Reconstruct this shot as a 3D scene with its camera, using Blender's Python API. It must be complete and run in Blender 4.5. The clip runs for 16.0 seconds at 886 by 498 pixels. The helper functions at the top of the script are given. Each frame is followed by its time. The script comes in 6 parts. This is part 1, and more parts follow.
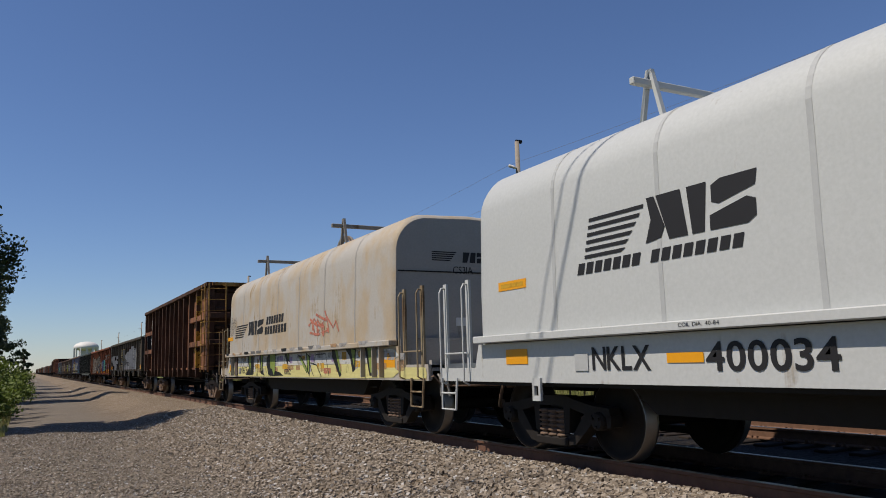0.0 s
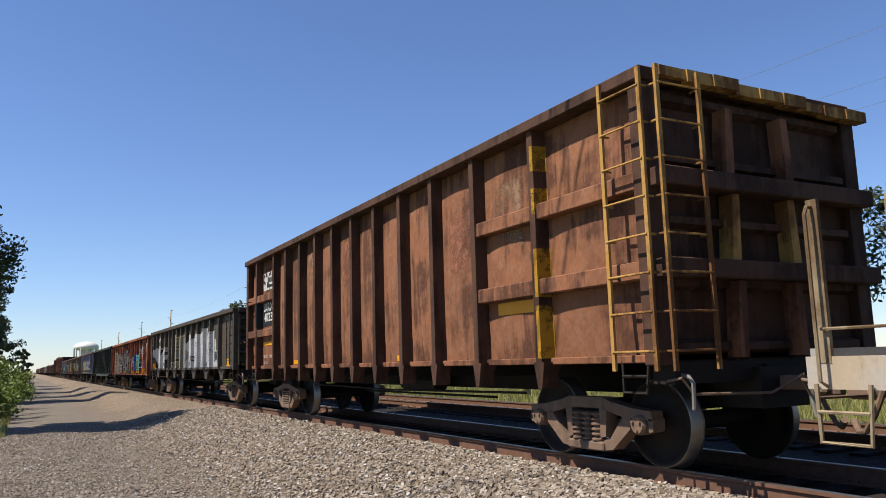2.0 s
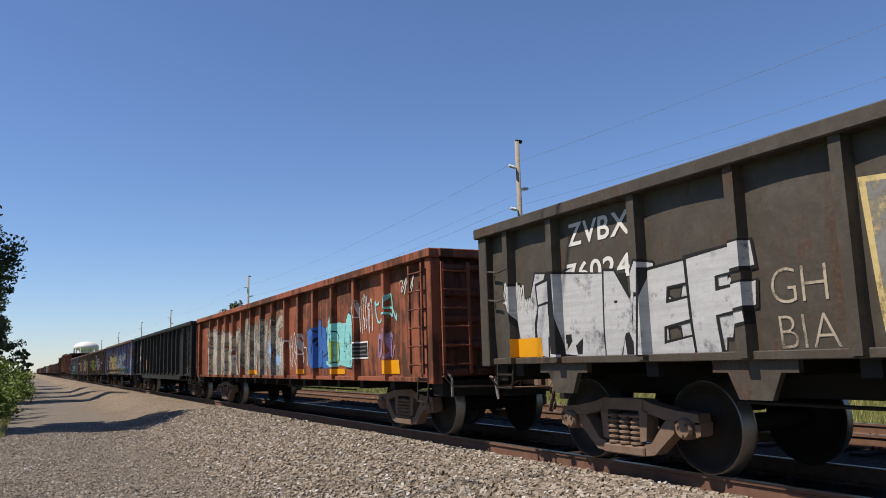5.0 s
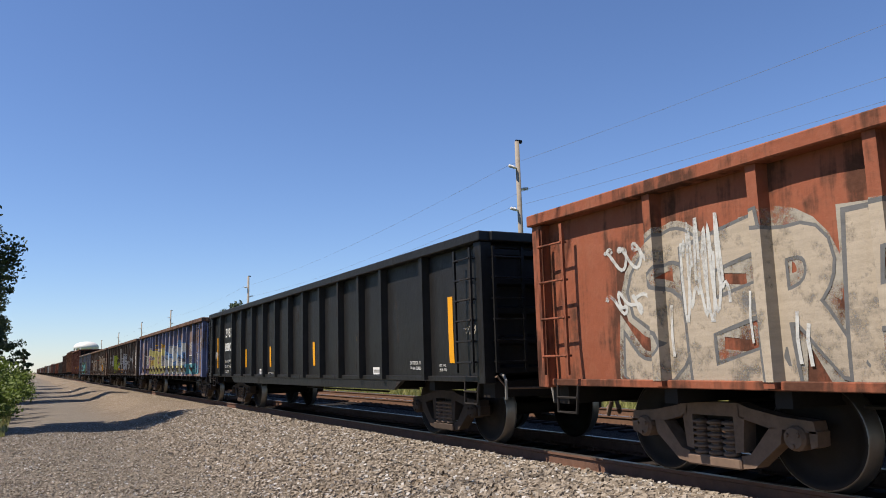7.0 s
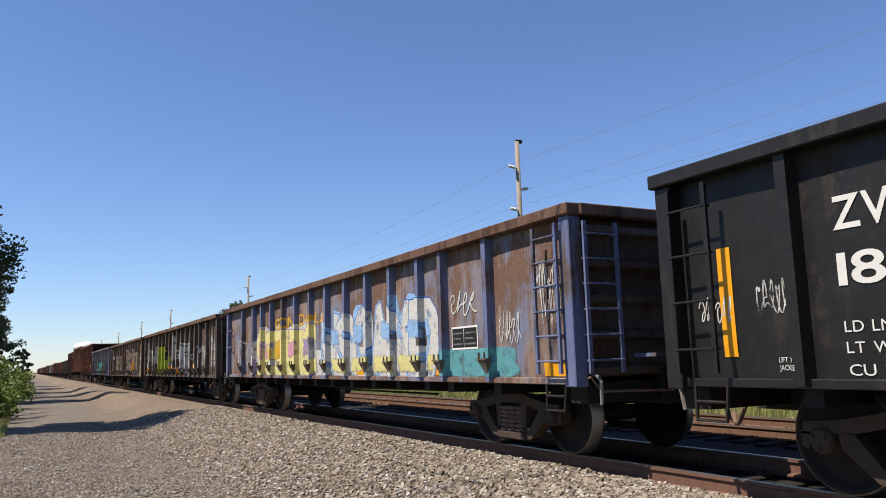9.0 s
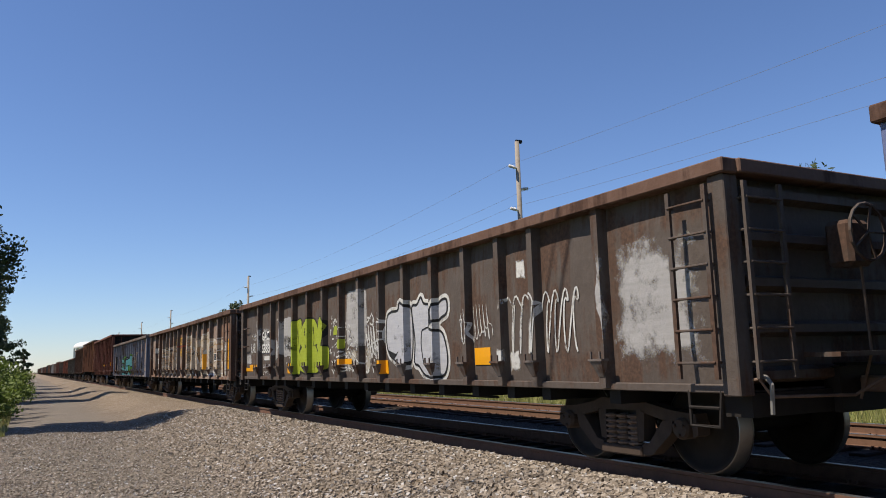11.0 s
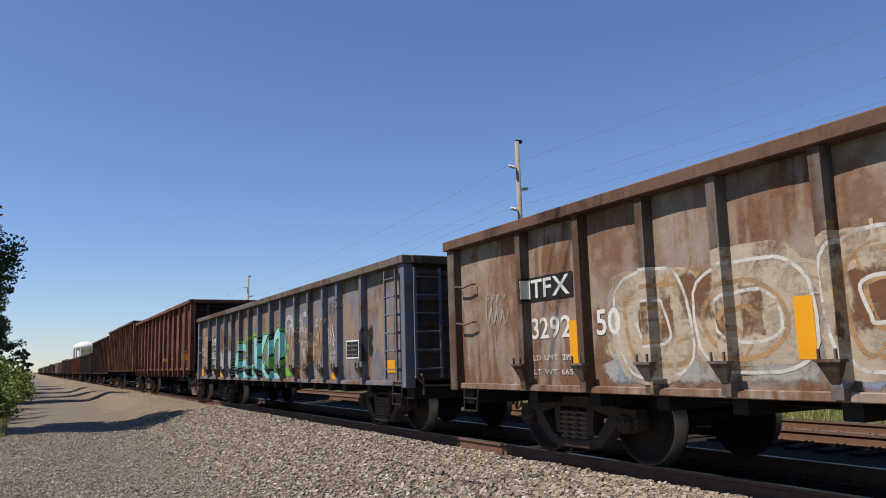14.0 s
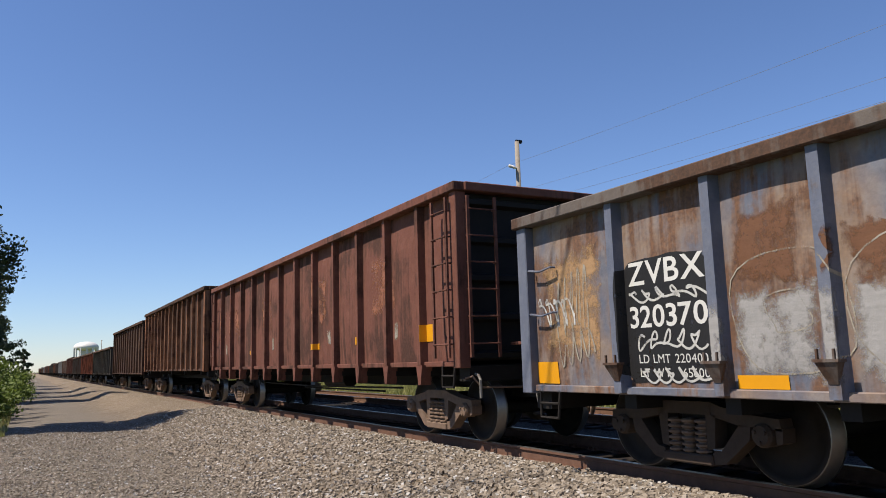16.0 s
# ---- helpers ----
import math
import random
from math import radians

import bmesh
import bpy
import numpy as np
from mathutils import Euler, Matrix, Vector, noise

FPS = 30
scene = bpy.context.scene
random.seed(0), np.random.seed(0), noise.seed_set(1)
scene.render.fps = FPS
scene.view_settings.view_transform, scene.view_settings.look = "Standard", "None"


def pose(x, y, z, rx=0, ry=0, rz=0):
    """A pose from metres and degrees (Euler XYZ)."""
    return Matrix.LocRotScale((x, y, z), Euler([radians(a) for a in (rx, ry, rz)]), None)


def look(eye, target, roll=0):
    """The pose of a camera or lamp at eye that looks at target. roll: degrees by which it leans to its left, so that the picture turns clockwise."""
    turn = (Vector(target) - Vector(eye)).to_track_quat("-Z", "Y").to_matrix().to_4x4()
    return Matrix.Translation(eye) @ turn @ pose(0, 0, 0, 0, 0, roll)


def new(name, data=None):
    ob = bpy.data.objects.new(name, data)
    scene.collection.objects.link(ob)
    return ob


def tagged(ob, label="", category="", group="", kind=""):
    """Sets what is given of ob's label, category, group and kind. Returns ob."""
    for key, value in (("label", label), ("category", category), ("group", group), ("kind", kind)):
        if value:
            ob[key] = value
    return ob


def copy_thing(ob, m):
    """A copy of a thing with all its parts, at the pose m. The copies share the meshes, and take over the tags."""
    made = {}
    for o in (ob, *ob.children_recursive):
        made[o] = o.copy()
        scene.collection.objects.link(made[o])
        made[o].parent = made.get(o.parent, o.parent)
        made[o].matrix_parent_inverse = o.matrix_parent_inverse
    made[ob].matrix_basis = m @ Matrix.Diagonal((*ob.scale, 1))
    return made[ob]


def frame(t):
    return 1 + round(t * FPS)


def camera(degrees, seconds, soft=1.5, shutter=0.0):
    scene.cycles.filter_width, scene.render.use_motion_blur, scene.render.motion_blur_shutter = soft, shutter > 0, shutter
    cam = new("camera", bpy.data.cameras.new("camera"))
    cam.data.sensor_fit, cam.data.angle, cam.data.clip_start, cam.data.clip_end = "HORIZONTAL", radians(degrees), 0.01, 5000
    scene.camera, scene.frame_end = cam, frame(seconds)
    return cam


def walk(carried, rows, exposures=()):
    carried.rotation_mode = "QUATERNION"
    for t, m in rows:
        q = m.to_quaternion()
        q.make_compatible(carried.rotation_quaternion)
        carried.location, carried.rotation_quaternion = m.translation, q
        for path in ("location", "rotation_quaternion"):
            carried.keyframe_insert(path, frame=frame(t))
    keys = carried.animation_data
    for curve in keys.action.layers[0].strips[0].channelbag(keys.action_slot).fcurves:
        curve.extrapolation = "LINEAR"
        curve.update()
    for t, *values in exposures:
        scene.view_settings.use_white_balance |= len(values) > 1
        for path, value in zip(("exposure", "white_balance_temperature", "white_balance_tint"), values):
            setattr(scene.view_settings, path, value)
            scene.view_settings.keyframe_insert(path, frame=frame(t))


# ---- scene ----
# x runs across the track, y along it, z up from the top of the rails
cam = camera(60.5, 16.0, soft=0.95)
eye = pose(0, 0, 1.169, 98.353, 1.616, -28.356)
walk(cam, [(0.0, eye), (16.0, eye)], exposures=[
    (0.0, 0.20), (0.5, 0.25), (1.0, 0.35), (1.5, 0.53), (2.0, 0.85), (2.5, 1.03), (3.0, 1.03), (3.5, 0.85), (4.0, 0.67), (4.5, 0.61), (5.0, 0.63),
    (6.5, 0.70), (7.5, 0.90), (8.0, 1.00), (8.5, 1.00), (9.0, 0.86), (10.5, 0.67), (12.0, 0.68), (14.0, 0.6), (15.4, 0.6), (16.0, 0.74)])

# ---- light ----
SUN_EL, SUN_TURN = 57.0, 8.0      # height; turn from square to the track, towards the far end
to_sun = Vector((-math.cos(radians(SUN_EL)) * math.cos(radians(SUN_TURN)),
                 math.cos(radians(SUN_EL)) * math.sin(radians(SUN_TURN)), math.sin(radians(SUN_EL))))
world = bpy.data.worlds.new("sky")
scene.world = world
world.use_nodes = True
wn = world.node_tree
sky = wn.nodes.new("ShaderNodeTexSky")
sky.sky_type = "NISHITA"
sky.sun_disc = False
sky.sun_elevation = radians(SUN_EL)
sky.sun_rotation = math.atan2(to_sun.x, to_sun.y)
sky.air_density, sky.dust_density, sky.ozone_density = 1.0, 0.03, 4.0
deep = wn.nodes.new("ShaderNodeVectorMath")
deep.operation = "MULTIPLY"
deep.inputs[1].default_value = (0.91, 0.97, 1.17)      # a deeper, cleaner summer blue
wn.links.new(sky.outputs[0], deep.inputs[0])
wn.links.new(deep.outputs[0], wn.nodes["Background"].inputs[0])
wn.nodes["Background"].inputs[1].default_value = 0.07
sun = new("sun", bpy.data.lights.new("sun", "SUN"))
sun.data.energy, sun.data.angle, sun.data.color = 5.0, radians(0.5), (1.0, 0.89, 0.765)
sun.matrix_world = look((0, 0, 60), Vector((0, 0, 60)) - to_sun)


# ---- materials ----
ALBEDO = 0.67      # one lowered scale for all base colours, deepening shade under the strong sun


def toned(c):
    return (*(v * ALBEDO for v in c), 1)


class Nodes:
    """Short hand for a node material."""

    def __init__(self, name):
        self.mat = bpy.data.materials.new(name)
        self.mat.use_nodes = True
        self.t = self.mat.node_tree
        self.out = self.t.nodes["Principled BSDF"]
        self.co = self.add("ShaderNodeTexCoord").outputs["Object"]

    def add(self, kind, **kw):
        n = self.t.nodes.new(kind)
        for k, v in kw.items():
            n.inputs[k].default_value = v
        return n

    def link(self, a, b):
        self.t.links.new(a, b)

    def scaled(self, sx, sy, sz, shift=True):
        m = self.t.nodes.new("ShaderNodeMapping")
        m.inputs["Scale"].default_value = (sx, sy, sz)
        self.link(self.co, m.inputs["Vector"])
        if shift:
            info = self.t.nodes.new("ShaderNodeObjectInfo")
            mul = self.t.nodes.new("ShaderNodeMath")
            mul.operation = "MULTIPLY"
            mul.inputs[1].default_value = 37.0
            self.link(info.outputs["Random"], mul.inputs[0])
            self.link(mul.outputs[0], m.inputs["Location"])
        return m.outputs[0]

    def noise(self, vec, scale, detail=4.0, rough=0.6):
        n = self.add("ShaderNodeTexNoise", Scale=scale, Detail=detail, Roughness=rough)
        self.link(vec, n.inputs["Vector"])
        return n.outputs["Fac"]

    def ramp(self, fac, lo, hi, a=0.0, b=1.0):
        r = self.t.nodes.new("ShaderNodeMapRange")
        r.inputs["From Min"].default_value, r.inputs["From Max"].default_value = lo, hi
        r.inputs["To Min"].default_value, r.inputs["To Max"].default_value = a, b
        self.link(fac, r.inputs["Value"])
        return r.outputs[0]

    def math(self, op, a, b):
        m = self.t.nodes.new("ShaderNodeMath")
        m.operation = op
        for i, v in enumerate((a, b)):
            if isinstance(v, (int, float)):
                m.inputs[i].default_value = v
            else:
                self.link(v, m.inputs[i])
        return m.outputs[0]

    def mix(self, fac, a, b):
        m = self.t.nodes.new("ShaderNodeMix")
        m.data_type = "RGBA"
        self.link(fac, m.inputs[0])
        for i, v in ((6, a), (7, b)):
            if isinstance(v, tuple):
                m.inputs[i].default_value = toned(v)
            else:
                self.link(v, m.inputs[i])
        return m.outputs[2]

    def finish(self, colour, rough=0.6, bump=None, strength=0.3, distance=0.01, metal=0.0, spec=0.25):
        b = self.out
        if isinstance(colour, tuple):
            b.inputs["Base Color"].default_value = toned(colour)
        else:
            self.link(colour, b.inputs["Base Color"])
        if isinstance(rough, (int, float)):
            b.inputs["Roughness"].default_value = rough
        else:
            self.link(rough, b.inputs["Roughness"])
        b.inputs["Metallic"].default_value = metal
        b.inputs["Specular IOR Level"].default_value = spec
        if bump is not None:
            bn = self.add("ShaderNodeBump", Strength=strength, Distance=distance)
            self.link(bump, bn.inputs["Height"])
            self.link(bn.outputs[0], b.inputs["Normal"])
        return self.mat


def worn_paint(name, paint, rust=(0.16, 0.06, 0.025), amount=0.45, fade=(0.35, 0.33, 0.3), faded=0.3, rough=0.6, second=None, crumple=1.0, relief=1.0):
    """Old painted steel: rust in patches and runs, chalking, dents."""
    n = Nodes(name)
    big = n.noise(n.scaled(1, 1, 1), 0.9, 5)
    runs = n.noise(n.scaled(6, 6, 0.45), 1.4, 4)
    fine = n.noise(n.scaled(1, 1, 1), 26, 4)
    mid = n.noise(n.scaled(1, 1, 1), 5, 5, 0.7)
    base = paint if second is None else n.mix(n.ramp(n.noise(n.scaled(1, 1, 0.6), 1.3, 3), 0.42, 0.6), paint, second)
    col = n.mix(n.ramp(mid, 0.45, 0.8, 0, faded), base, fade)
    m = n.math("ADD", n.math("MULTIPLY", big, 0.55), n.math("ADD", n.math("MULTIPLY", runs, 0.3), n.math("MULTIPLY", mid, 0.15)))
    mask = n.ramp(m, 0.6 - 0.25 * amount, 0.67 - 0.25 * amount, 0, 1)
    rusty = n.mix(n.ramp(fine, 0.3, 0.75), rust, tuple(c * 0.45 for c in rust))
    col = n.mix(mask, col, rusty)
    col = n.mix(n.ramp(fine, 0.2, 0.9, 0.0, 0.35), col, tuple(0.5 * c for c in paint))
    bump = n.math("ADD", n.math("MULTIPLY", mid, relief), n.math("MULTIPLY", fine, 0.15 * relief))
    if crumple:
        creases = n.noise(n.scaled(1, 1.6, 0.8), 2.6, 3, 0.55)
        bump = n.math("ADD", bump, n.math("MULTIPLY", creases, 2.6 * crumple))
    return n.finish(col, n.ramp(mask, 0, 1, rough, 0.9), bump, 0.35, 0.02)


def plain(name, colour, rough=0.6, metal=0.0, grain=0.25):
    n = Nodes(name)
    f = n.noise(n.scaled(1, 1, 1), 9, 5, 0.7)
    col = n.mix(n.ramp(f, 0.3, 0.75, 0, grain), colour, tuple(c * 0.35 for c in colour))
    return n.finish(col, rough, f, 0.15, 0.01, metal)


def stones(name, a, b, c, scale, bump, road=None):
    n = Nodes(name)
    v = n.add("ShaderNodeTexVoronoi", Scale=scale, Randomness=1.0)
    n.link(n.co, v.inputs["Vector"])
    sep = n.t.nodes.new("ShaderNodeSeparateColor")
    n.link(v.outputs["Color"], sep.inputs[0])
    col = n.mix(n.ramp(sep.outputs[0], 0.1, 0.9), a, b)
    col = n.mix(n.ramp(sep.outputs[1], 0.75, 1.0), col, c)
    big = n.noise(n.co, 0.35, 5)
    col = n.mix(n.ramp(big, 0.35, 0.7, 0, 0.45), col, tuple(x * 0.6 for x in a))
    patchy = n.noise(n.co, 5.0, 7, 0.75)
    col = n.mix(n.ramp(patchy, 0.42, 0.72, 0, 0.6), col, tuple(x * 0.45 for x in a))
    col = n.mix(n.ramp(patchy, 0.46, 0.3, 0, 0.35), col, c)
    if road:
        sep = n.t.nodes.new("ShaderNodeSeparateXYZ")
        n.link(n.co, sep.inputs[0])
        wander = n.math("ADD", sep.outputs[0], n.math("MULTIPLY", n.noise(n.co, 0.6, 4), 2.4))
        col = n.mix(n.ramp(wander, 3.0, 4.6, 0.75, 0.0), col, n.mix(n.noise(n.co, 38, 3), tuple(v * 0.6 for v in road), tuple(v * 1.35 for v in road)))
    fine = n.noise(n.co, 60, 3)
    col = n.mix(n.ramp(fine, 0.3, 0.8, 0, 0.4), col, tuple(x * 0.4 for x in a))
    h = n.math("SUBTRACT", n.math("MULTIPLY", fine, 0.3), v.outputs["Distance"])
    return n.finish(col, 0.95, h, bump, 1.2 / scale)


M = {}
M["ballast"] = stones("ballast", (0.26, 0.195, 0.13), (0.4, 0.32, 0.235), (0.56, 0.49, 0.41), 17, 1.0, (0.26, 0.235, 0.2))
# near-black: oil-fouled stone with the train's shade painted into its colour
M["fouled_shaded"] = stones("fouled_shaded_ballast", (0.014, 0.011, 0.009), (0.024, 0.02, 0.016), (0.04, 0.034, 0.028), 18, 0.8)
M["rail_rust"] = plain("rail_rust", (0.2, 0.11, 0.07), 0.85, 0, 0.6)
M["rail_soiled"] = plain("rail_soiled", (0.19, 0.1, 0.066), 0.85, 0, 0.6)
M["rail_top"] = plain("rail_top", (0.3, 0.28, 0.26), 0.35, 0.8, 0.2)
M["tie"] = plain("tie", (0.03, 0.022, 0.017), 0.95, 0, 0.7)
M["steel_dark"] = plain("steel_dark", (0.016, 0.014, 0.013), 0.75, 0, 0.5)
# two darker copies of the truck colour have the shade under the cars painted in
M["truck"] = plain("truck", (0.23, 0.155, 0.11), 0.85, 0, 0.6)
M["truck_black"] = plain("truck_black", (0.02, 0.016, 0.013), 0.75, 0, 0.5)
M["truck_shaded"] = plain("truck_shaded", (0.075, 0.052, 0.038), 0.85, 0, 0.6)
M["wheel"] = plain("wheel", (0.025, 0.019, 0.015), 0.75, 0.1, 0.6)
M["tread"] = plain("tread", (0.3, 0.28, 0.26), 0.4, 0.85, 0.3)
M["white"] = plain("white", (0.8, 0.8, 0.78), 0.6, 0, 0.08)
M["letter_white"] = plain("letter_white", (0.75, 0.75, 0.72), 0.6, 0, 0.25)
M["letter_black"] = plain("letter_black", (0.02, 0.02, 0.022), 0.6, 0, 0.1)
M["yellow"] = plain("yellow", (0.85, 0.38, 0.01), 0.45, 0, 0.12)
M["lamp_wood"] = plain("pole_wood", (0.4, 0.35, 0.29), 0.9, 0, 0.5)
M["wire"] = plain("wire", (0.25, 0.25, 0.26), 0.5, 0.5, 0.1)
M["ceramic"] = plain("ceramic", (0.75, 0.75, 0.75), 0.3, 0, 0.1)
M["grey_cover"] = worn_paint("grey_cover", (0.6, 0.625, 0.62), (0.45, 0.38, 0.28), -0.02, (0.65, 0.67, 0.665), 0.2, 0.45, crumple=0.1, relief=0.1)
M["seam_grey"] = plain("seam_grey", (0.5, 0.52, 0.52), 0.5, 0, 0.2)
M["cream_cover"] = worn_paint("cream_cover", (0.5, 0.48, 0.44), (0.5, 0.37, 0.2), 0.14, (0.56, 0.54, 0.51), 0.4, 0.6, (0.5, 0.4, 0.27), crumple=0.12, relief=0.2)
# cream coil car's end: cover colour darkened, its shade put into the paint
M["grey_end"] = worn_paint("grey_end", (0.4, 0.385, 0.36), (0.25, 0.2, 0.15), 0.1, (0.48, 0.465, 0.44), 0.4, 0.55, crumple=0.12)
M["rust_side"] = worn_paint("rust_side", (0.25, 0.105, 0.052), (0.135, 0.056, 0.031), 0.5, (0.36, 0.2, 0.13), 0.6, 0.8, (0.31, 0.13, 0.062), crumple=3.2)
M["rust_yellow"] = worn_paint("rust_yellow", (0.5, 0.28, 0.07), (0.2, 0.085, 0.03), 0.5, (0.55, 0.38, 0.16), 0.5, 0.75)
M["rust_frame"] = worn_paint("rust_frame", (0.090, 0.043, 0.026), (0.060, 0.029, 0.018), 0.5, (0.156, 0.084, 0.054), 0.4, 0.8)
M["black_old"] = worn_paint("black_old", (0.070, 0.060, 0.047), (0.111, 0.069, 0.046), 0.3, (0.150, 0.137, 0.117), 0.5, 0.6)
M["black_new"] = worn_paint("black_new", (0.0148, 0.0140, 0.0140), (0.0413, 0.0328, 0.0281), 0.15, (0.0413, 0.0398, 0.0390), 0.4, 0.45, crumple=0.35)
M["orange"] = worn_paint("orange", (0.314, 0.095, 0.047), (0.112, 0.047, 0.027), 0.5, (0.358, 0.168, 0.101), 0.4, 0.7)
M["blue"] = worn_paint("blue", (0.175, 0.206, 0.312), (0.213, 0.112, 0.062), 0.58, (0.312, 0.294, 0.281), 0.6, 0.65, (0.288, 0.188, 0.125), crumple=1.4)
M["blue_trim"] = worn_paint("blue_trim", (0.137, 0.168, 0.315), (0.147, 0.105, 0.079), 0.4, (0.242, 0.247, 0.273), 0.5, 0.6)
M["brown_gon"] = worn_paint("brown_gon", (0.098, 0.078, 0.065), (0.120, 0.068, 0.045), 0.45, (0.180, 0.150, 0.132), 0.5, 0.7)
M["itfx"] = worn_paint("rust_cream", (0.310, 0.247, 0.207), (0.230, 0.109, 0.057), 0.5, (0.483, 0.402, 0.322), 0.7, 0.7, (0.196, 0.103, 0.063), crumple=1.6)
M["slate"] = worn_paint("slate", (0.15, 0.165, 0.215), (0.240, 0.125, 0.070), 0.46, (0.360, 0.340, 0.320), 0.6, 0.65, (0.310, 0.215, 0.150), crumple=1.6)
M["slate_trim"] = worn_paint("slate_trim", (0.15, 0.17, 0.23), (0.16, 0.11, 0.08), 0.32, (0.27, 0.28, 0.32), 0.5, 0.6)
M["trim_grey"] = worn_paint("trim_grey", (0.26, 0.25, 0.23), (0.15, 0.1, 0.07), 0.35, (0.38, 0.37, 0.35), 0.4, 0.55)
M["chord_rust"] = worn_paint("chord_rust", (0.144, 0.079, 0.054), (0.090, 0.044, 0.028), 0.45, (0.216, 0.144, 0.108), 0.5, 0.75)
M["chord_grey"] = worn_paint("chord_grey", (0.150, 0.125, 0.110), (0.130, 0.070, 0.045), 0.5, (0.220, 0.200, 0.180), 0.6, 0.75)
M["maroon"] = worn_paint("maroon", (0.178, 0.067, 0.046), (0.103, 0.046, 0.032), 0.45, (0.322, 0.149, 0.103), 0.5, 0.75)
M["tan_trim"] = worn_paint("tan_trim", (0.33, 0.26, 0.16), (0.2, 0.12, 0.06), 0.4, (0.4, 0.36, 0.28), 0.4, 0.6)
M["grass"] = plain("grass", (0.2, 0.24, 0.06), 0.9, 0, 0.6)
M["bark"] = plain("bark", (0.12, 0.09, 0.065), 0.95, 0, 0.6)


def leaf_material(name, a, b):
    n = Nodes(name)
    g = n.t.nodes.new("ShaderNodeNewGeometry")
    col = n.mix(g.outputs["Random Per Island"], a, b)
    n.finish(col, 0.6)
    n.out.inputs["Transmission Weight"].default_value = 0.0
    tr = n.t.nodes.new("ShaderNodeBsdfTranslucent")
    n.link(col, tr.inputs[0])
    mx = n.t.nodes.new("ShaderNodeMixShader")
    mx.inputs[0].default_value = 0.3
    n.link(n.out.outputs[0], mx.inputs[1])
    n.link(tr.outputs[0], mx.inputs[2])
    n.link(mx.outputs[0], n.t.nodes["Material Output"].inputs[0])
    return n.mat


M["leaf"] = leaf_material("leaf", (0.07, 0.115, 0.013), (0.16, 0.22, 0.03))
M["leaf_dark"] = leaf_material("leaf_dark", (0.03, 0.05, 0.018), (0.06, 0.085, 0.03))
M["blade"] = leaf_material("blade", (0.2, 0.23, 0.05), (0.46, 0.42, 0.17))


# ---- mesh helpers ----
def put(name, bm, material, smooth=False):
    me = bpy.data.meshes.new(name)
    bm.to_mesh(me)
    bm.free()
    for m in (material if isinstance(material, (list, tuple)) else [material]):
        me.materials.append(m)
    if smooth:
        for p in me.polygons:
            p.use_smooth = True
    return me


def part(name, bm, material, parent, label="", smooth=False):
    ob = new(name, put(name, bm, material, smooth))
    ob.parent = parent
    return tagged(ob, label)


def shared(name, mesh, parent, m):
    ob = new(name, mesh)
    ob.parent = parent
    ob.matrix_basis = m
    return ob


def box(bm, x0, x1, y0, y1, z0, z1, bevel=0.0):
    v = [bm.verts.new(c) for c in ((x0, y0, z0), (x1, y0, z0), (x1, y1, z0), (x0, y1, z0),
                                   (x0, y0, z1), (x1, y0, z1), (x1, y1, z1), (x0, y1, z1))]
    fs = [bm.faces.new([v[i] for i in f]) for f in ((3, 2, 1, 0), (4, 5, 6, 7), (0, 1, 5, 4), (1, 2, 6, 5), (2, 3, 7, 6), (3, 0, 4, 7))]
    if bevel:
        bmesh.ops.bevel(bm, geom=list({e for f in fs for e in f.edges}), offset=bevel, segments=1, affect="EDGES")
    return bm


def prism(bm, poly, y0, y1, axis="y"):
    """A polygon of (a, z) pairs drawn out along y (a is x) or along x (a is y)."""
    def at(a, z, s):
        return (a, s, z) if axis == "y" else (s, a, z)
    lo = [bm.verts.new(at(a, z, y0)) for a, z in poly]
    hi = [bm.verts.new(at(a, z, y1)) for a, z in poly]
    bm.faces.new(lo)
    bm.faces.new(hi[::-1])
    k = len(poly)
    for i in range(k):
        bm.faces.new((lo[i], hi[i], hi[(i + 1) % k], lo[(i + 1) % k]))
    bmesh.ops.recalc_face_normals(bm, faces=bm.faces)
    return bm


def tube(bm, pts, r, seg=6):
    """A round bar through points."""
    pts = [Vector(p) for p in pts]
    rings = []
    for i, p in enumerate(pts):
        d = (pts[min(i + 1, len(pts) - 1)] - pts[max(i - 1, 0)]).normalized()
        a = d.orthogonal().normalized()
        if i and abs(a.dot(last)) < 0.999:
            a = (last - d * last.dot(d)).normalized()
        last = a
        b = d.cross(a)
        rr = r[i] if isinstance(r, (list, tuple)) else r
        rings.append([bm.verts.new(p + (a * math.cos(k * 2 * math.pi / seg) + b * math.sin(k * 2 * math.pi / seg)) * rr) for k in range(seg)])
    for q, w in zip(rings, rings[1:]):
        for k in range(seg):
            bm.faces.new((q[k], q[(k + 1) % seg], w[(k + 1) % seg], w[k]))
    bm.faces.new(rings[0][::-1])
    bm.faces.new(rings[-1])
    return bm


def lathe(bm, prof, axis="x", seg=32, at=(0, 0, 0)):
    """A profile of (along, radius) turned about an axis."""
    rings = []
    for s, r in prof:
        ring = []
        for k in range(seg):
            c, d = r * math.cos(k * 2 * math.pi / seg), r * math.sin(k * 2 * math.pi / seg)
            ring.append(bm.verts.new(Vector(at) + Vector((s, c, d) if axis == "x" else (c, d, s))))
        rings.append(ring)
    for q, w in zip(rings, rings[1:]):
        for k in range(seg):
            bm.faces.new((q[k], q[(k + 1) % seg], w[(k + 1) % seg], w[k]))
    bm.faces.new(rings[0][::-1])
    bm.faces.new(rings[-1])
    bmesh.ops.recalc_face_normals(bm, faces=bm.faces)
    return bm


def B():
    return bmesh.new()

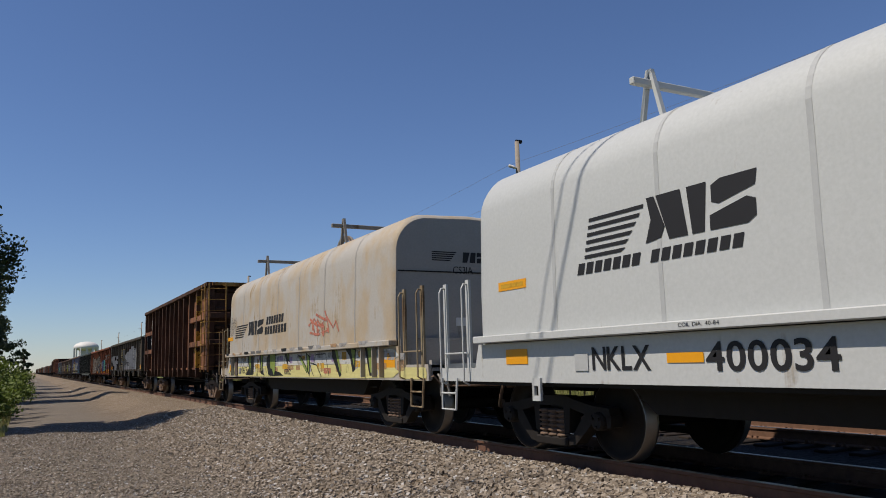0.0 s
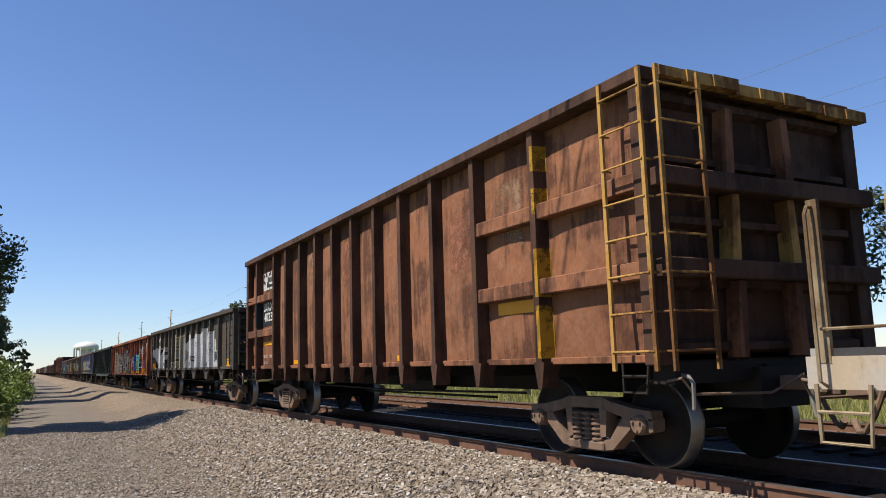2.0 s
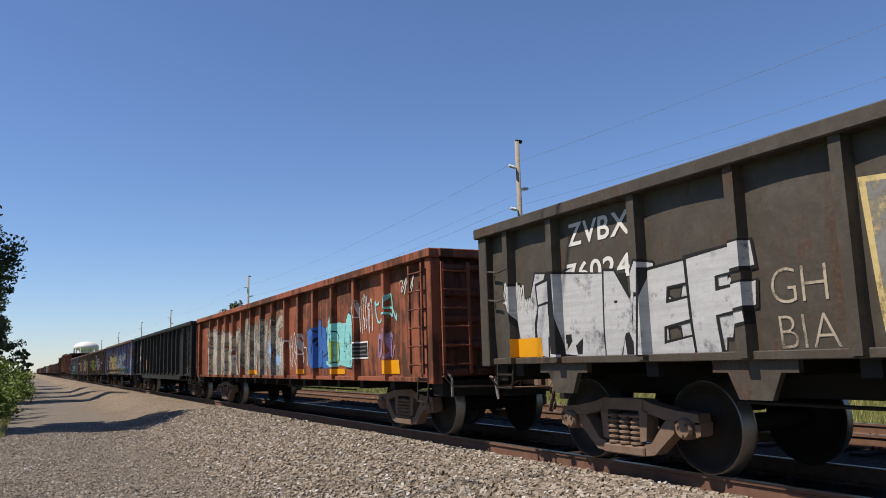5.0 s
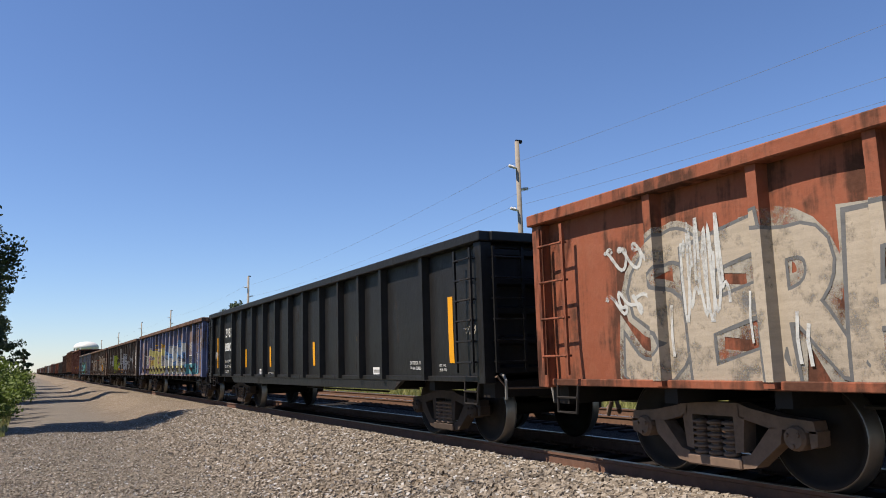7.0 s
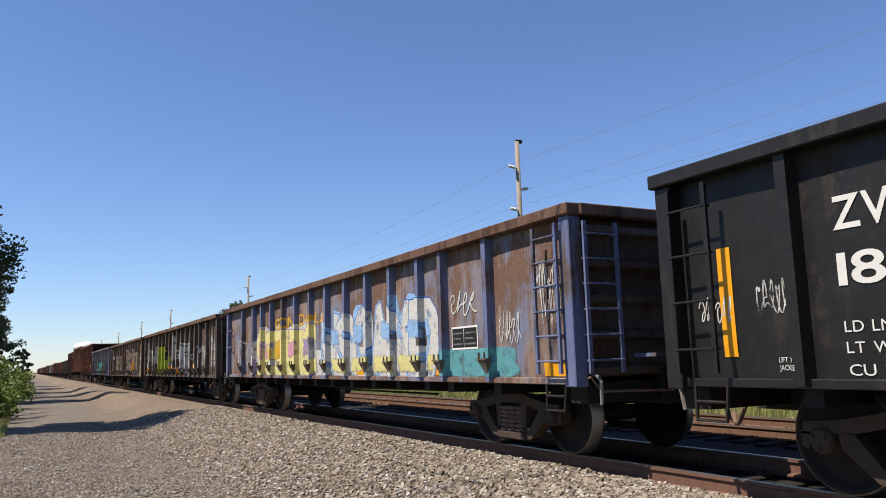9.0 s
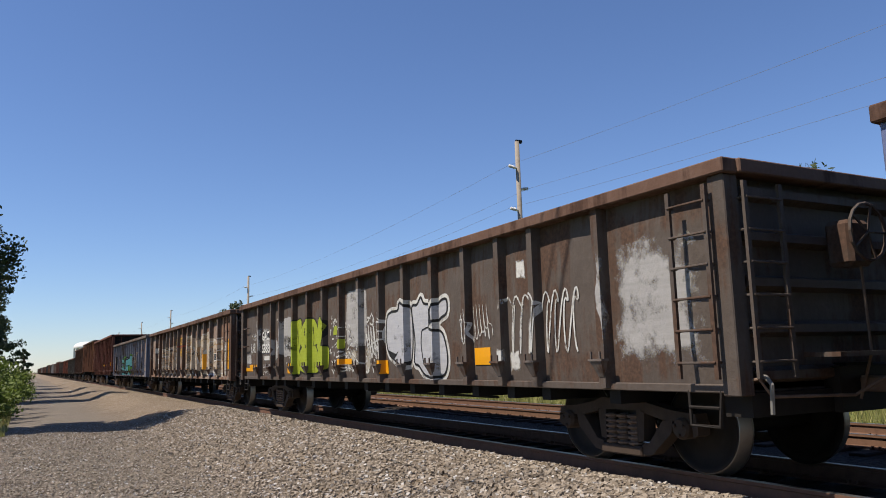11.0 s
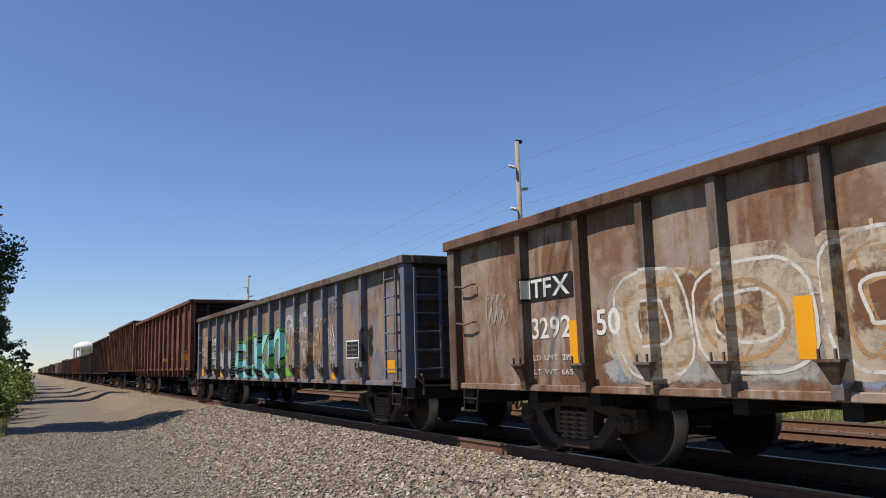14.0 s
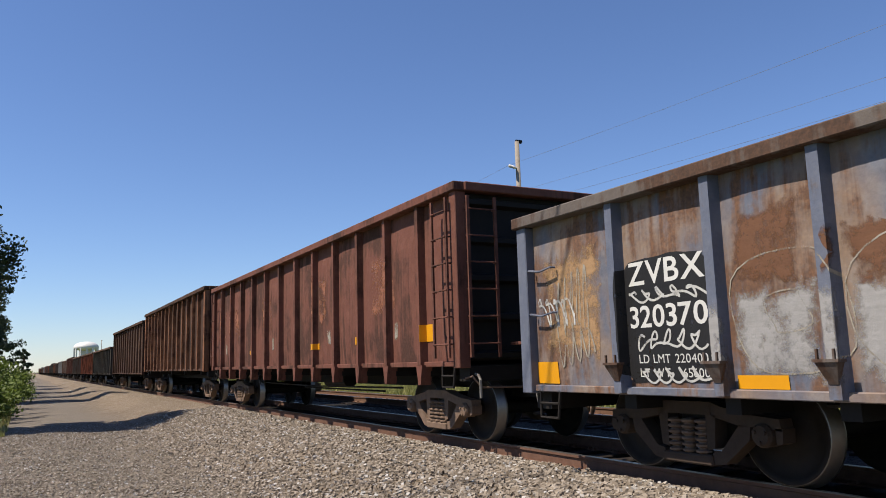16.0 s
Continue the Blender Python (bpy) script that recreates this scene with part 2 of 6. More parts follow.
# ---- ground and tracks ----
TRACK, TRACK_2 = 6.646, 10.95


def ground_z(x, y):
    def step(a, b):
        k = min(max((x - a) / (b - a), 0.0), 1.0)
        return k * k * (3 - 2 * k)
    lumps = noise.noise((x * 0.35, y * 0.22, 3.1)) * 0.07 + noise.noise((x * 1.3, y * 0.9, 7.7)) * 0.025
    edge = noise.noise((0.0, y * 0.12, 1.0)) * 0.5
    z = -0.55 + 0.34 * step(2.9 + edge, 4.9 + edge * 0.4) - 0.25 * step(12.9, 14.6)
    calm = 1.0 if x < 4.6 else 0.25
    heap = math.exp(-((x - 4.1) / 0.8) ** 2) * min(max((y - 22) / 20, 0.0), 1.0)      # graded heaps along the shoulder
    z += heap * (0.09 + 0.3 * noise.noise((x * 0.5, y * 0.17, 9.3)))
    bed = -0.075 * step(5.0, 5.5) + 0.06 * step(5.9, 6.0) + 0.03 * step(5.95, 6.1)
    return z + lumps * calm - bed


def spread(lo, hi, near_lo, near_hi, fine, coarse_n):
    a = [near_lo - (near_lo - lo) * (k / coarse_n) ** 2.5 for k in range(coarse_n, 0, -1)]
    b = list(np.arange(near_lo, near_hi, fine))
    c = [near_hi + (hi - near_hi) * (k / coarse_n) ** 2.5 for k in range(coarse_n + 1)]
    return a + b + c


def make_ground():
    xs = spread(-1800, 1800, -6, 20, 0.3, 12)
    ys = spread(-1500, 4000, 2, 90, 0.6, 16)
    verts = [(x, y, ground_z(x, y)) for y in ys for x in xs]
    nx = len(xs)
    faces, mats = [], []
    for j in range(len(ys) - 1):
        for i in range(nx - 1):
            faces.append((j * nx + i, j * nx + i + 1, (j + 1) * nx + i + 1, (j + 1) * nx + i))
            x = xs[i] + 0.7 * noise.noise((xs[i] * 0.3, ys[j] * 0.4, 5.0)) if xs[i] < 2 else xs[i]
            # 2 is the bed darkened under the train and where its shade falls
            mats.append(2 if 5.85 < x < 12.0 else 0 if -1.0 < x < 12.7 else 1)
    me = bpy.data.meshes.new("ground")
    me.from_pydata(verts, [], faces)
    me.polygons.foreach_set("material_index", mats)
    for m in ("ballast", "grass", "fouled_shaded"):
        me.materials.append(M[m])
    for p in me.polygons:
        p.use_smooth = True
    tagged(new("ground", me), "grey gravel road and ballast bed beside weedy ground", "ground", kind="structure")


make_ground()


def make_stones():
    """Loose crushed stone lying on the bed and the road where the camera stands close."""
    rng = np.random.default_rng(4)
    cube = np.array([(-1, -1, -1), (1, -1, -1), (1, 1, -1), (-1, 1, -1), (-1, -1, 1), (1, -1, 1), (1, 1, 1), (-1, 1, 1)], float)
    quad = np.array([(3, 2, 1, 0), (4, 5, 6, 7), (0, 1, 5, 4), (1, 2, 6, 5), (2, 3, 7, 6), (3, 0, 4, 7)])
    places = []
    for _ in range(34000):
        y = 4.5 + 22 * rng.random() ** 1.6
        x = 2.6 + 3.1 * rng.random() ** 0.8
        places.append((x, y, rng.uniform(0.014, 0.032)))
    for _ in range(30000):
        y = 6 + 22 * rng.random() ** 1.4
        x = -0.9 + 3.9 * rng.random()
        places.append((x, y, rng.uniform(0.008, 0.02)))
    vs, fs = [], []
    for k, (x, y, r) in enumerate(places):
        q = cube * rng.uniform(0.45, 1.0, (8, 3)) * (r, r * rng.uniform(0.7, 1.5), r * rng.uniform(0.5, 0.9))
        a = rng.uniform(0, 6.28)
        c, s = math.cos(a), math.sin(a)
        tilt = rng.normal(0, 0.5)
        ct, st = math.cos(tilt), math.sin(tilt)
        q = q @ np.array([(1, 0, 0), (0, ct, st), (0, -st, ct)]) @ np.array([(c, s, 0), (-s, c, 0), (0, 0, 1)])
        vs.append(q + (x, y, ground_z(x, y) + r * 0.3))
        fs.append(quad + 8 * k)
    me = bpy.data.meshes.new("ballast_stones")
    me.from_pydata(np.concatenate(vs).tolist(), [], np.concatenate(fs).tolist())
    n = Nodes("stone")
    g = n.t.nodes.new("ShaderNodeNewGeometry")
    col = n.mix(n.ramp(g.outputs["Random Per Island"], 0, 0.8), (0.2, 0.16, 0.115), (0.42, 0.36, 0.29))
    col = n.mix(n.ramp(g.outputs["Random Per Island"], 0.88, 0.95), col, (0.58, 0.56, 0.53))
    col = n.mix(n.ramp(n.noise(n.co, 70, 3), 0.35, 0.75, 0, 0.45), col, (0.15, 0.12, 0.1))
    me.materials.append(n.finish(col, 0.95))
    tagged(new("ballast_stones", me), "loose grey and tan crushed stone ballast", "ballast", kind="stuff")


def make_track(x0, name, label, y0, y1, steel):
    track = tagged(new(name), label, "railway track")
    for sx in (-0.7525, 0.7525):
        bm = B()
        web = [(-0.075, -0.185), (0.075, -0.185), (0.075, -0.17), (0.014, -0.15), (0.012, -0.045), (0.035, -0.035), (0.035, -0.006),
               (-0.035, -0.006), (-0.035, -0.035), (-0.012, -0.045), (-0.014, -0.15), (-0.075, -0.17)]
        prism(bm, [(x0 + sx + a, z) for a, z in web], y0, y1)
        rail = part("rail", bm, M[steel], track, "rusty steel rail")
        bm = B()
        box(bm, x0 + sx - 0.03, x0 + sx + 0.03, y0, y1, -0.006, 0.0)
        part("rail_head", bm, M["rail_top"], rail, "polished running surface")
    bm = B()
    box(bm, -1.3, 1.3, -0.115, 0.115, -0.18, 0.0, 0.015)
    tie = put("tie", bm, M["tie"])
    bm = B()
    box(bm, -0.1, 0.1, -0.09, 0.09, 0, 0.012)
    for px, py in ((-0.09, 0.05), (0.09, -0.05), (-0.09, -0.05), (0.09, 0.05)):
        box(bm, px - 0.014, px + 0.014, py - 0.014, py + 0.014, 0, 0.05)
    plate = put("tie_plate", bm, M[steel])
    y = 1.0
    while y < 75:
        t = shared("tie", tie, track, pose(x0 + random.uniform(-0.05, 0.05), y, -0.19, 0, 0, random.uniform(-0.6, 0.6)))
        if y < 30:
            for sx in (-0.7525, 0.7525):
                shared("tie_plate", plate, t, pose(sx, 0, 0.0))
        y += 0.5
    return track


make_track(TRACK, "railway_track", "railway track with rusty rails on dark timber ties", -40, 900, "rail_soiled")
make_track(TRACK_2, "railway_track", "empty second railway track with rusty rails", -40, 900, "rail_rust")


# ---- rolling stock ----
def travelled(t):
    """Metres that the train has moved by t seconds; it slows very slightly."""
    return 9.894 * t - 0.009 * ((t - 8) ** 2 - 64)


cars = []          # (thing, place of its middle along the track at the start)
spinning = []      # wheelsets of the cars that pass close by


def make_wheelset_mesh():
    bm = B()
    for s in (-1, 1):
        prof = [(0.69, 0.10), (0.69, 0.16), (0.735, 0.2), (0.75, 0.36), (0.685, 0.40), (0.665, 0.485), (0.69, 0.487), (0.705, 0.457),
                (0.81, 0.452), (0.815, 0.44), (0.812, 0.4), (0.775, 0.385), (0.765, 0.2), (0.81, 0.15), (0.81, 0.09)]
        lathe(bm, [(s * a, r) for a, r in prof], "x", 40)
    lathe(bm, [(-1.05, 0.075), (-0.85, 0.08), (-0.8, 0.095), (0.8, 0.095), (0.85, 0.08), (1.05, 0.075)], "x", 12)
    me = put("wheelset", bm, [M["wheel"], M["tread"]])
    for p in me.polygons:
        r = max(math.hypot(me.vertices[v].co.y, me.vertices[v].co.z) for v in p.vertices)
        lo = min(math.hypot(me.vertices[v].co.y, me.vertices[v].co.z) for v in p.vertices)
        if lo > 0.435:
            p.material_index = 1
        p.use_smooth = lo > 0.05
    return me


WHEELSET = make_wheelset_mesh()


def make_frame_mesh():
    """One cast side frame of a truck, with its spring window."""
    bm = B()
    x0, x1 = -0.08, 0.08
    for s in (-1, 1):
        prism(bm, [(s * 0.3, 0.72), (s * 0.42, 0.68), (s * 0.76, 0.62), (s * 1.04, 0.6), (s * 1.06, 0.5), (s * 0.8, 0.52), (s * 0.62, 0.52), (s * 0.36, 0.58), (s * 0.3, 0.6)], x0, x1, "x")
        prism(bm, [(s * 0.24, 0.6), (s * 0.36, 0.6), (s * 0.33, 0.3), (s * 0.24, 0.28)], x0, x1, "x")
        prism(bm, [(s * 0.62, 0.53), (s * 0.74, 0.52), (s * 0.72, 0.4), (s * 0.44, 0.17), (s * 0.3, 0.15), (s * 0.3, 0.26), (s * 0.4, 0.28)], x0, x1, "x")
        prism(bm, [(s * 0.99, 0.52), (s * 1.07, 0.52), (s * 1.06, 0.4), (s * 1.0, 0.38)], x0, x1, "x")
    box(bm, x0, x1, -0.31, 0.31, 0.6, 0.72)
    box(bm, x0 - 0.03, x1, -0.31, 0.31, 0.14, 0.24, 0.015)
    for s in (-1, 1):
        lathe(bm, [(-0.13, 0.03), (-0.13, 0.085), (-0.1, 0.105), (0.05, 0.105)], "x", 14, (0, s * 0.875, 0.457))
        for k in range(3):
            a = k * 2.094 + 0.5
            lathe(bm, [(-0.15, 0.018), (-0.12, 0.02)], "x", 6, (0, s * 0.875 + 0.06 * math.cos(a), 0.457 + 0.06 * math.sin(a)))
    return bm


FRAMES = {k: put("side_frame", make_frame_mesh(), M[k]) for k in ("truck", "truck_shaded", "truck_black")}


def make_spring_mesh(material):
    bm = B()
    prof = []
    for k in range(6):
        z = 0.24 + k * 0.055
        prof += [(z, 0.05), (z + 0.013, 0.08), (z + 0.03, 0.08), (z + 0.043, 0.05)]
    return put("spring", lathe(bm, prof, "z", 12), material, False)


# springs keep the brighter sunlit tone, also on the darkened trucks
SPRING = make_spring_mesh(M["truck"])
bm_ = B()
box(bm_, -0.95, 0.95, -0.2, 0.2, 0.5, 0.68, 0.03)
BOLSTER = put("bolster", bm_, M["truck_black"])


def make_coupler_mesh():
    """Drawn from its root at y 0 to the knuckle at y 0.62."""
    bm = B()
    box(bm, -0.07, 0.07, -0.3, 0.36, 0.79, 0.93, 0.02)
    box(bm, -0.14, 0.03, 0.3, 0.62, 0.72, 0.99, 0.04)
    box(bm, 0.03, 0.13, 0.4, 0.56, 0.75, 0.97, 0.03)
    return put("coupler", bm, M["truck"])


COUPLER = make_coupler_mesh()
bm_ = B()
tube(bm_, [(-0.32, 0.02, 0.9), (-0.34, 0.12, 0.84), (-0.34, 0.22, 0.62), (-0.28, 0.36, 0.46), (-0.16, 0.5, 0.44), (-0.06, 0.6, 0.52)], [0.03, 0.03, 0.026, 0.026, 0.026, 0.035], 8)
HOSE = put("air_hose", bm_, M["truck"])


def underframe(car, half, truck_at, near, kind="truck", depth=0.62, brake=True):
    """Trucks, centre sill, couplers, brake gear. half: half the length over the end sills."""
    for sy in (-1, 1):
        y = sy * truck_at
        for ax in (-0.875, 0.875):
            w = shared("wheelset", WHEELSET, car, pose(0, y + ax, 0.457))
            if near:
                spinning.append((w, y + ax))
        for sx in (-1, 1):
            f = shared("side_frame", FRAMES[kind], car, pose(sx * 1.0, y, 0, 0, 0, 0 if sx < 0 else 180))
            if near and sx < 0:
                for k in (-0.17, 0, 0.17):
                    shared("spring", SPRING, f, pose(-0.04, k, 0))
        shared("bolster", BOLSTER, car, pose(0, y, 0))
        shared("coupler", COUPLER, car, pose(0, sy * half, 0, 0, 0, 0 if sy > 0 else 180))
        if near:
            shared("air_hose", HOSE, car, pose(0, sy * half, 0, 0, 0, 0 if sy > 0 else 180))
            bm = B()
            tube(bm, [(-1.3, sy * (half - 0.1), 0.98), (-1.32, sy * (half + 0.05), 0.96), (-1.32, sy * (half + 0.1), 0.9), (-1.3, sy * (half + 0.07), 0.66)], 0.02, 6)
            part("lift_handle", bm, M["trim_grey"], car, "worn grey steel handle")
    bm = B()
    box(bm, -0.2, 0.2, -half, half, depth + 0.1, 1.05)
    part("centre_sill", bm, M["steel_dark"], car)
    if near and brake:
        bm = B()
        tube(bm, [(-0.5, -1.2, 0.8), (-0.5, 0.1, 0.8)], 0.15, 12)
        part("air_tank", bm, M["steel_dark"], car)
        bm = B()
        tube(bm, [(-0.9, -half + 3.2, 0.72), (-0.9, 0, 0.68), (-0.9, half - 3.4, 0.72)], 0.018)
        tube(bm, [(-0.4, -2.8, 0.6), (-0.4, 2.2, 0.6)], 0.02)
        part("brake_rod", bm, M["steel_dark"], car)


def rung_ladder(car, x, y0, y1, z0, z1, n, material, standoff=0.07, flat=False, stiles=True):
    """A ladder on the side (flat False) or on the end (flat True: runs across x from y0 to y1 at y = x)."""
    def at(a, z, d):
        return (a, x - d, z) if flat else (x - d, a, z)
    if not stiles:                          # loose grab irons, one above another
        for k in range(n):
            z, bm = z0 + (z1 - z0) * (k + 0.5) / n, B()
            mid = at((y0 + y1) / 2, z - 0.03, standoff)
            tube(bm, [at(y0, z, 0), at(y0, z, standoff), mid, at(y1, z, standoff), at(y1, z, 0)], 0.013, 6)
            part("grab_iron", bm, material, car)
        return None
    bm = B()
    for a in (y0, y1):
        p, q = at(a - 0.022, z0, standoff), at(a + 0.022, z1, standoff - 0.03)
        box(bm, min(p[0], q[0]), max(p[0], q[0]), min(p[1], q[1]), max(p[1], q[1]), z0, z1)
    for k in range(n):
        z = z0 + (z1 - z0) * (k + 0.5) / n
        tube(bm, [at(y0, z, 0), at(y0, z, standoff), at(y1, z, standoff), at(y1, z, 0)], 0.012, 6)
    return part("ladder", bm, material, car)


def stirrup(car, y, z_top, material, x=-1.5, w=0.42, drop=0.42):
    bm = B()
    tube(bm, [(x, y - w / 2, z_top), (x - 0.02, y - w / 2 + 0.02, z_top - drop), (x - 0.02, y + w / 2 - 0.02, z_top - drop), (x, y + w / 2, z_top)], 0.018, 6)
    tube(bm, [(x - 0.02, y - w / 2 + 0.01, z_top - drop * 0.48), (x - 0.02, y + w / 2 - 0.01, z_top - drop * 0.48)], 0.014, 6)
    return part("sill_step", bm, material, car)


def uncoupling_rod(car, half, sy, material):
    bm = B()
    h = half * sy
    tube(bm, [(-1.42, h - 0.1 * sy, 0.92), (-1.42, h + 0.08 * sy, 0.95), (-1.3, h + 0.1 * sy, 0.8), (-0.4, h + 0.22 * sy, 0.78), (-0.15, h + 0.4 * sy, 0.95)], 0.014, 6)
    return part("uncoupling_rod", bm, material, car)


def brake_wheel(car, y, x, z, material):
    bm = B()
    ring = [(x + 0.26 * math.cos(a), y, z + 0.26 * math.sin(a)) for a in np.linspace(0, 2 * math.pi, 17)]
    tube(bm, ring, 0.016, 6)
    for k in range(5):
        a = k * 1.2566
        tube(bm, [(x, y, z), (x + 0.26 * math.cos(a), y, z + 0.26 * math.sin(a))], 0.012, 5)
    wheel = part("brake_wheel", bm, material, car)
    bm = B()
    box(bm, x - 0.2, x + 0.12, y + 0.04, y + 0.3, z - 0.3, z + 0.12, 0.04)
    part("gear_box", bm, material, wheel)
    return wheel


SURFACE = {}


SHEET = -1.455  # depth of the side sheets behind the posts
GRID = 6       # facets of a side sheet each way


def pillow(fy, fz, amount):
    """Side sheets bulge outwards under the load."""
    return -amount * math.sin(math.pi * min(max(fy, 0), 1)) ** 0.8 * math.sin(math.pi * min(max(fz, 0), 1)) ** 0.4


def side_depth(car, y, z):
    """How far out the near side of a car stands at (y, z)."""
    s = SURFACE[car.name]
    for p in s["posts"]:
        if abs(y - p) <= s["width"] / 2 and s["z0"] + 0.1 < z < s["z1"] - 0.12:
            return -s["post_x"]
    return None


def side_bays(car):
    s = SURFACE[car.name]
    ends = [-s["half"]] + sorted(s["posts"]) + [s["half"]]
    return list(zip(ends, ends[1:]))


def gondola(label, middle, length, z0, z1, posts, side, post_m, chord, end, near=True, chord_h=0.13, truck="truck", stake=None,
            lower=None, dent=0.03, post_w=0.14, trucks=None, post_d=0.075, name="gondola", ladder="both", belly=0.0, group="cars of the freight train", kit=True):
    """An open steel freight car with outside posts. posts: local places along the car."""
    car = tagged(new(name), label, "freight car", group)
    half = length / 2
    SURFACE[car.name] = dict(posts=posts, width=post_w, z0=z0, z1=z1, post_x=1.5 + post_d, half=half, dent=dent, shift=0.0)
    cars.append((car, middle))
    zb, zt = z0 + 0.07, z1 - 0.12
    # side sheets, one to a bay
    for a, b in side_bays(car):
        bm = B()
        g = [[bm.verts.new((SHEET + pillow(i / GRID, k / GRID, dent), a + (b - a) * i / GRID, zb + (zt - zb) * k / GRID)) for i in range(GRID + 1)] for k in range(GRID + 1)]
        for k in range(GRID):
            for i in range(GRID):
                bm.faces.new((g[k][i], g[k + 1][i], g[k + 1][i + 1], g[k][i + 1]))
        back = [bm.verts.new((-1.4, y, z)) for y, z in ((a, zb), (b, zb), (b, zt), (a, zt))]
        bm.faces.new(back)
        sheet = part("side_panel", bm, side, car)
        for f in list(sheet.data.polygons)[:-1]:
            f.use_smooth = True
    bm = B()
    box(bm, 1.44, 1.5, -half, half, zb, zt)
    part("far_side", bm, side, car)
    # posts
    bm = B()
    w = post_w / 2
    prism(bm, [(SHEET + 0.003, -w), (-1.5 - post_d, -w * 0.72), (-1.5 - post_d, w * 0.72), (SHEET + 0.003, w)], 0, 1)
    for v in bm.verts:                      # stand it up: y becomes height
        v.co = Vector((v.co.x, v.co.z, z0 + 0.02 + v.co.y * (zt - z0 - 0.02)))
    bmesh.ops.recalc_face_normals(bm, faces=bm.faces)
    pm = put("side_post", bm, post_m)
    for p in posts:
        shared("side_post", pm, car, pose(0, p, 0))
        if near:
            shared("side_post", pm, car, pose(0, -p, 0, 0, 0, 180))
    if stake and near:
        bm = B()
        if stake == "pocket":
            fx = -1.5 - post_d
            box(bm, fx - 0.085, fx + 0.01, -0.105, 0.105, z0 + 0.29, z0 + 0.312)
            for py in (-0.075, 0.06):
                box(bm, fx - 0.08, fx - 0.06, py, py + 0.016, z0 + 0.31, z0 + 0.385)
            top = [(fx - 0.078, -0.09), (fx - 0.078, 0.09), (fx + 0.008, 0.09), (fx + 0.008, -0.09)]
            low_ = [(fx - 0.006, -0.035), (fx - 0.006, 0.035), (fx + 0.008, 0.035), (fx + 0.008, -0.035)]
            tv, lv = [bm.verts.new((x, y, z0 + 0.289)) for x, y in top], [bm.verts.new((x, y, z0 + 0.13)) for x, y in low_]
            bm.faces.new(tv)
            bm.faces.new(lv[::-1])
            for k in range(4):
                bm.faces.new((tv[k], lv[k], lv[(k + 1) % 4], tv[(k + 1) % 4]))
            bmesh.ops.recalc_face_normals(bm, faces=bm.faces)
        elif stake == "bracket":
            prism(bm, [(-0.42, z0), (0.42, z0), (0.42, z0 - 0.1), (0.26, z0 - 0.1), (0.16, z0 - 0.32), (-0.16, z0 - 0.32), (-0.26, z0 - 0.1), (-0.42, z0 - 0.1)], -1.46, -1.4, "x")
        elif stake == "brace":
            prism(bm, [(-0.1, z0 + 0.03), (0.1, z0 + 0.03), (0.035, z0 - 0.26), (-0.035, z0 - 0.26)], -1.5 - post_d, -1.4, "x")
            prism(bm, [(0.1, z0 + 0.01), (0.32, z0 + 0.01), (0.2, z0 - 0.2), (0.06, z0 - 0.2)], -1.43, -1.39, "x")
        sm = put("stake_pocket", bm, M["chord_grey"] if stake == "pocket" else (lower or post_m))
        for p in (posts if stake != "bracket" else posts[1::2]):
            shared("stake_pocket", sm, car, pose(0, p, 0))
    # chords, sills
    for sx in (-1, 1):
        bm = B()
        box(bm, min(sx * 1.41, sx * (1.545 + post_d)), max(sx * 1.41, sx * (1.545 + post_d)), -half - 0.06, half + 0.06, z1 - chord_h, z1, 0.012)
        part("top_chord", bm, chord, car)
        bm = B()
        box(bm, min(sx * 1.42, sx * 1.515), max(sx * 1.42, sx * 1.515), -half, half, z0, z0 + 0.075, 0.008)
        part("side_sill", bm, lower or side, car)
    for sy in (-1, 1):
        bm = B()
        y0, y1 = sorted((sy * (half - 0.17), sy * (half + 0.1)))
        box(bm, -1.45, 1.45, y0, y1, z1 - 0.129, z1 - 0.003, 0.012)
        part("end_chord", bm, chord, car)
        bm = B()
        y0, y1 = sorted((sy * (half - 0.16), sy * (half - 0.1)))
        box(bm, -1.44, 1.44, y0, y1, z0, z1 - 0.12)
        # most cars get a darker end colour than their sides, shade painted in
        wall = part("end_wall", bm, end, car)
        bm = B()
        prism(bm, [(sy * (half - 0.1), -0.07), (sy * (half + 0.01), -0.035), (sy * (half + 0.01), 0.035), (sy * (half - 0.1), 0.07)], -1.35, 1.35, "x")
        rib = put("end_rib", bm, end)
        for k in range(5 if near else 3):
            shared("end_rib", rib, wall, pose(0, 0, z0 + 0.14 + (z1 - z0 - 0.4) * k / (4 if near else 2)))
        bm = B()
        y0, y1 = sorted((sy * (half - 0.3), sy * (half - 0.02)))
        box(bm, -1.4, 1.4, y0, y1, z0 - 0.2, z0 - 0.001)
        box(bm, -0.35, 0.35, min(sy * (half - 0.6), sy * (half + 0.06)), max(sy * (half - 0.6), sy * (half + 0.06)), 0.62, 1.02)
        part("end_sill", bm, M["truck_black"], car)
        for sx in (-1, 1):
            bm = B()
            x0, x1 = sorted((sx * 1.4, sx * (1.5 + post_d)))
            y0, y1 = sorted((sy * (half - 0.16), sy * (half + 0.02)))
            box(bm, x0, x1, y0, y1, z0 - 0.02, z1 - 0.13, 0.01)
            part("corner_post", bm, post_m, car)
    if belly:
        bm = B()
        e = half - 2.9
        prism(bm, [(-e - 0.35, z0 + 0.01), (e + 0.35, z0 + 0.01), (e, z0 - belly), (-e, z0 - belly)], -1.5, -1.44, "x")
        part("belly_sill", bm, lower or side, car)
    bm = B()
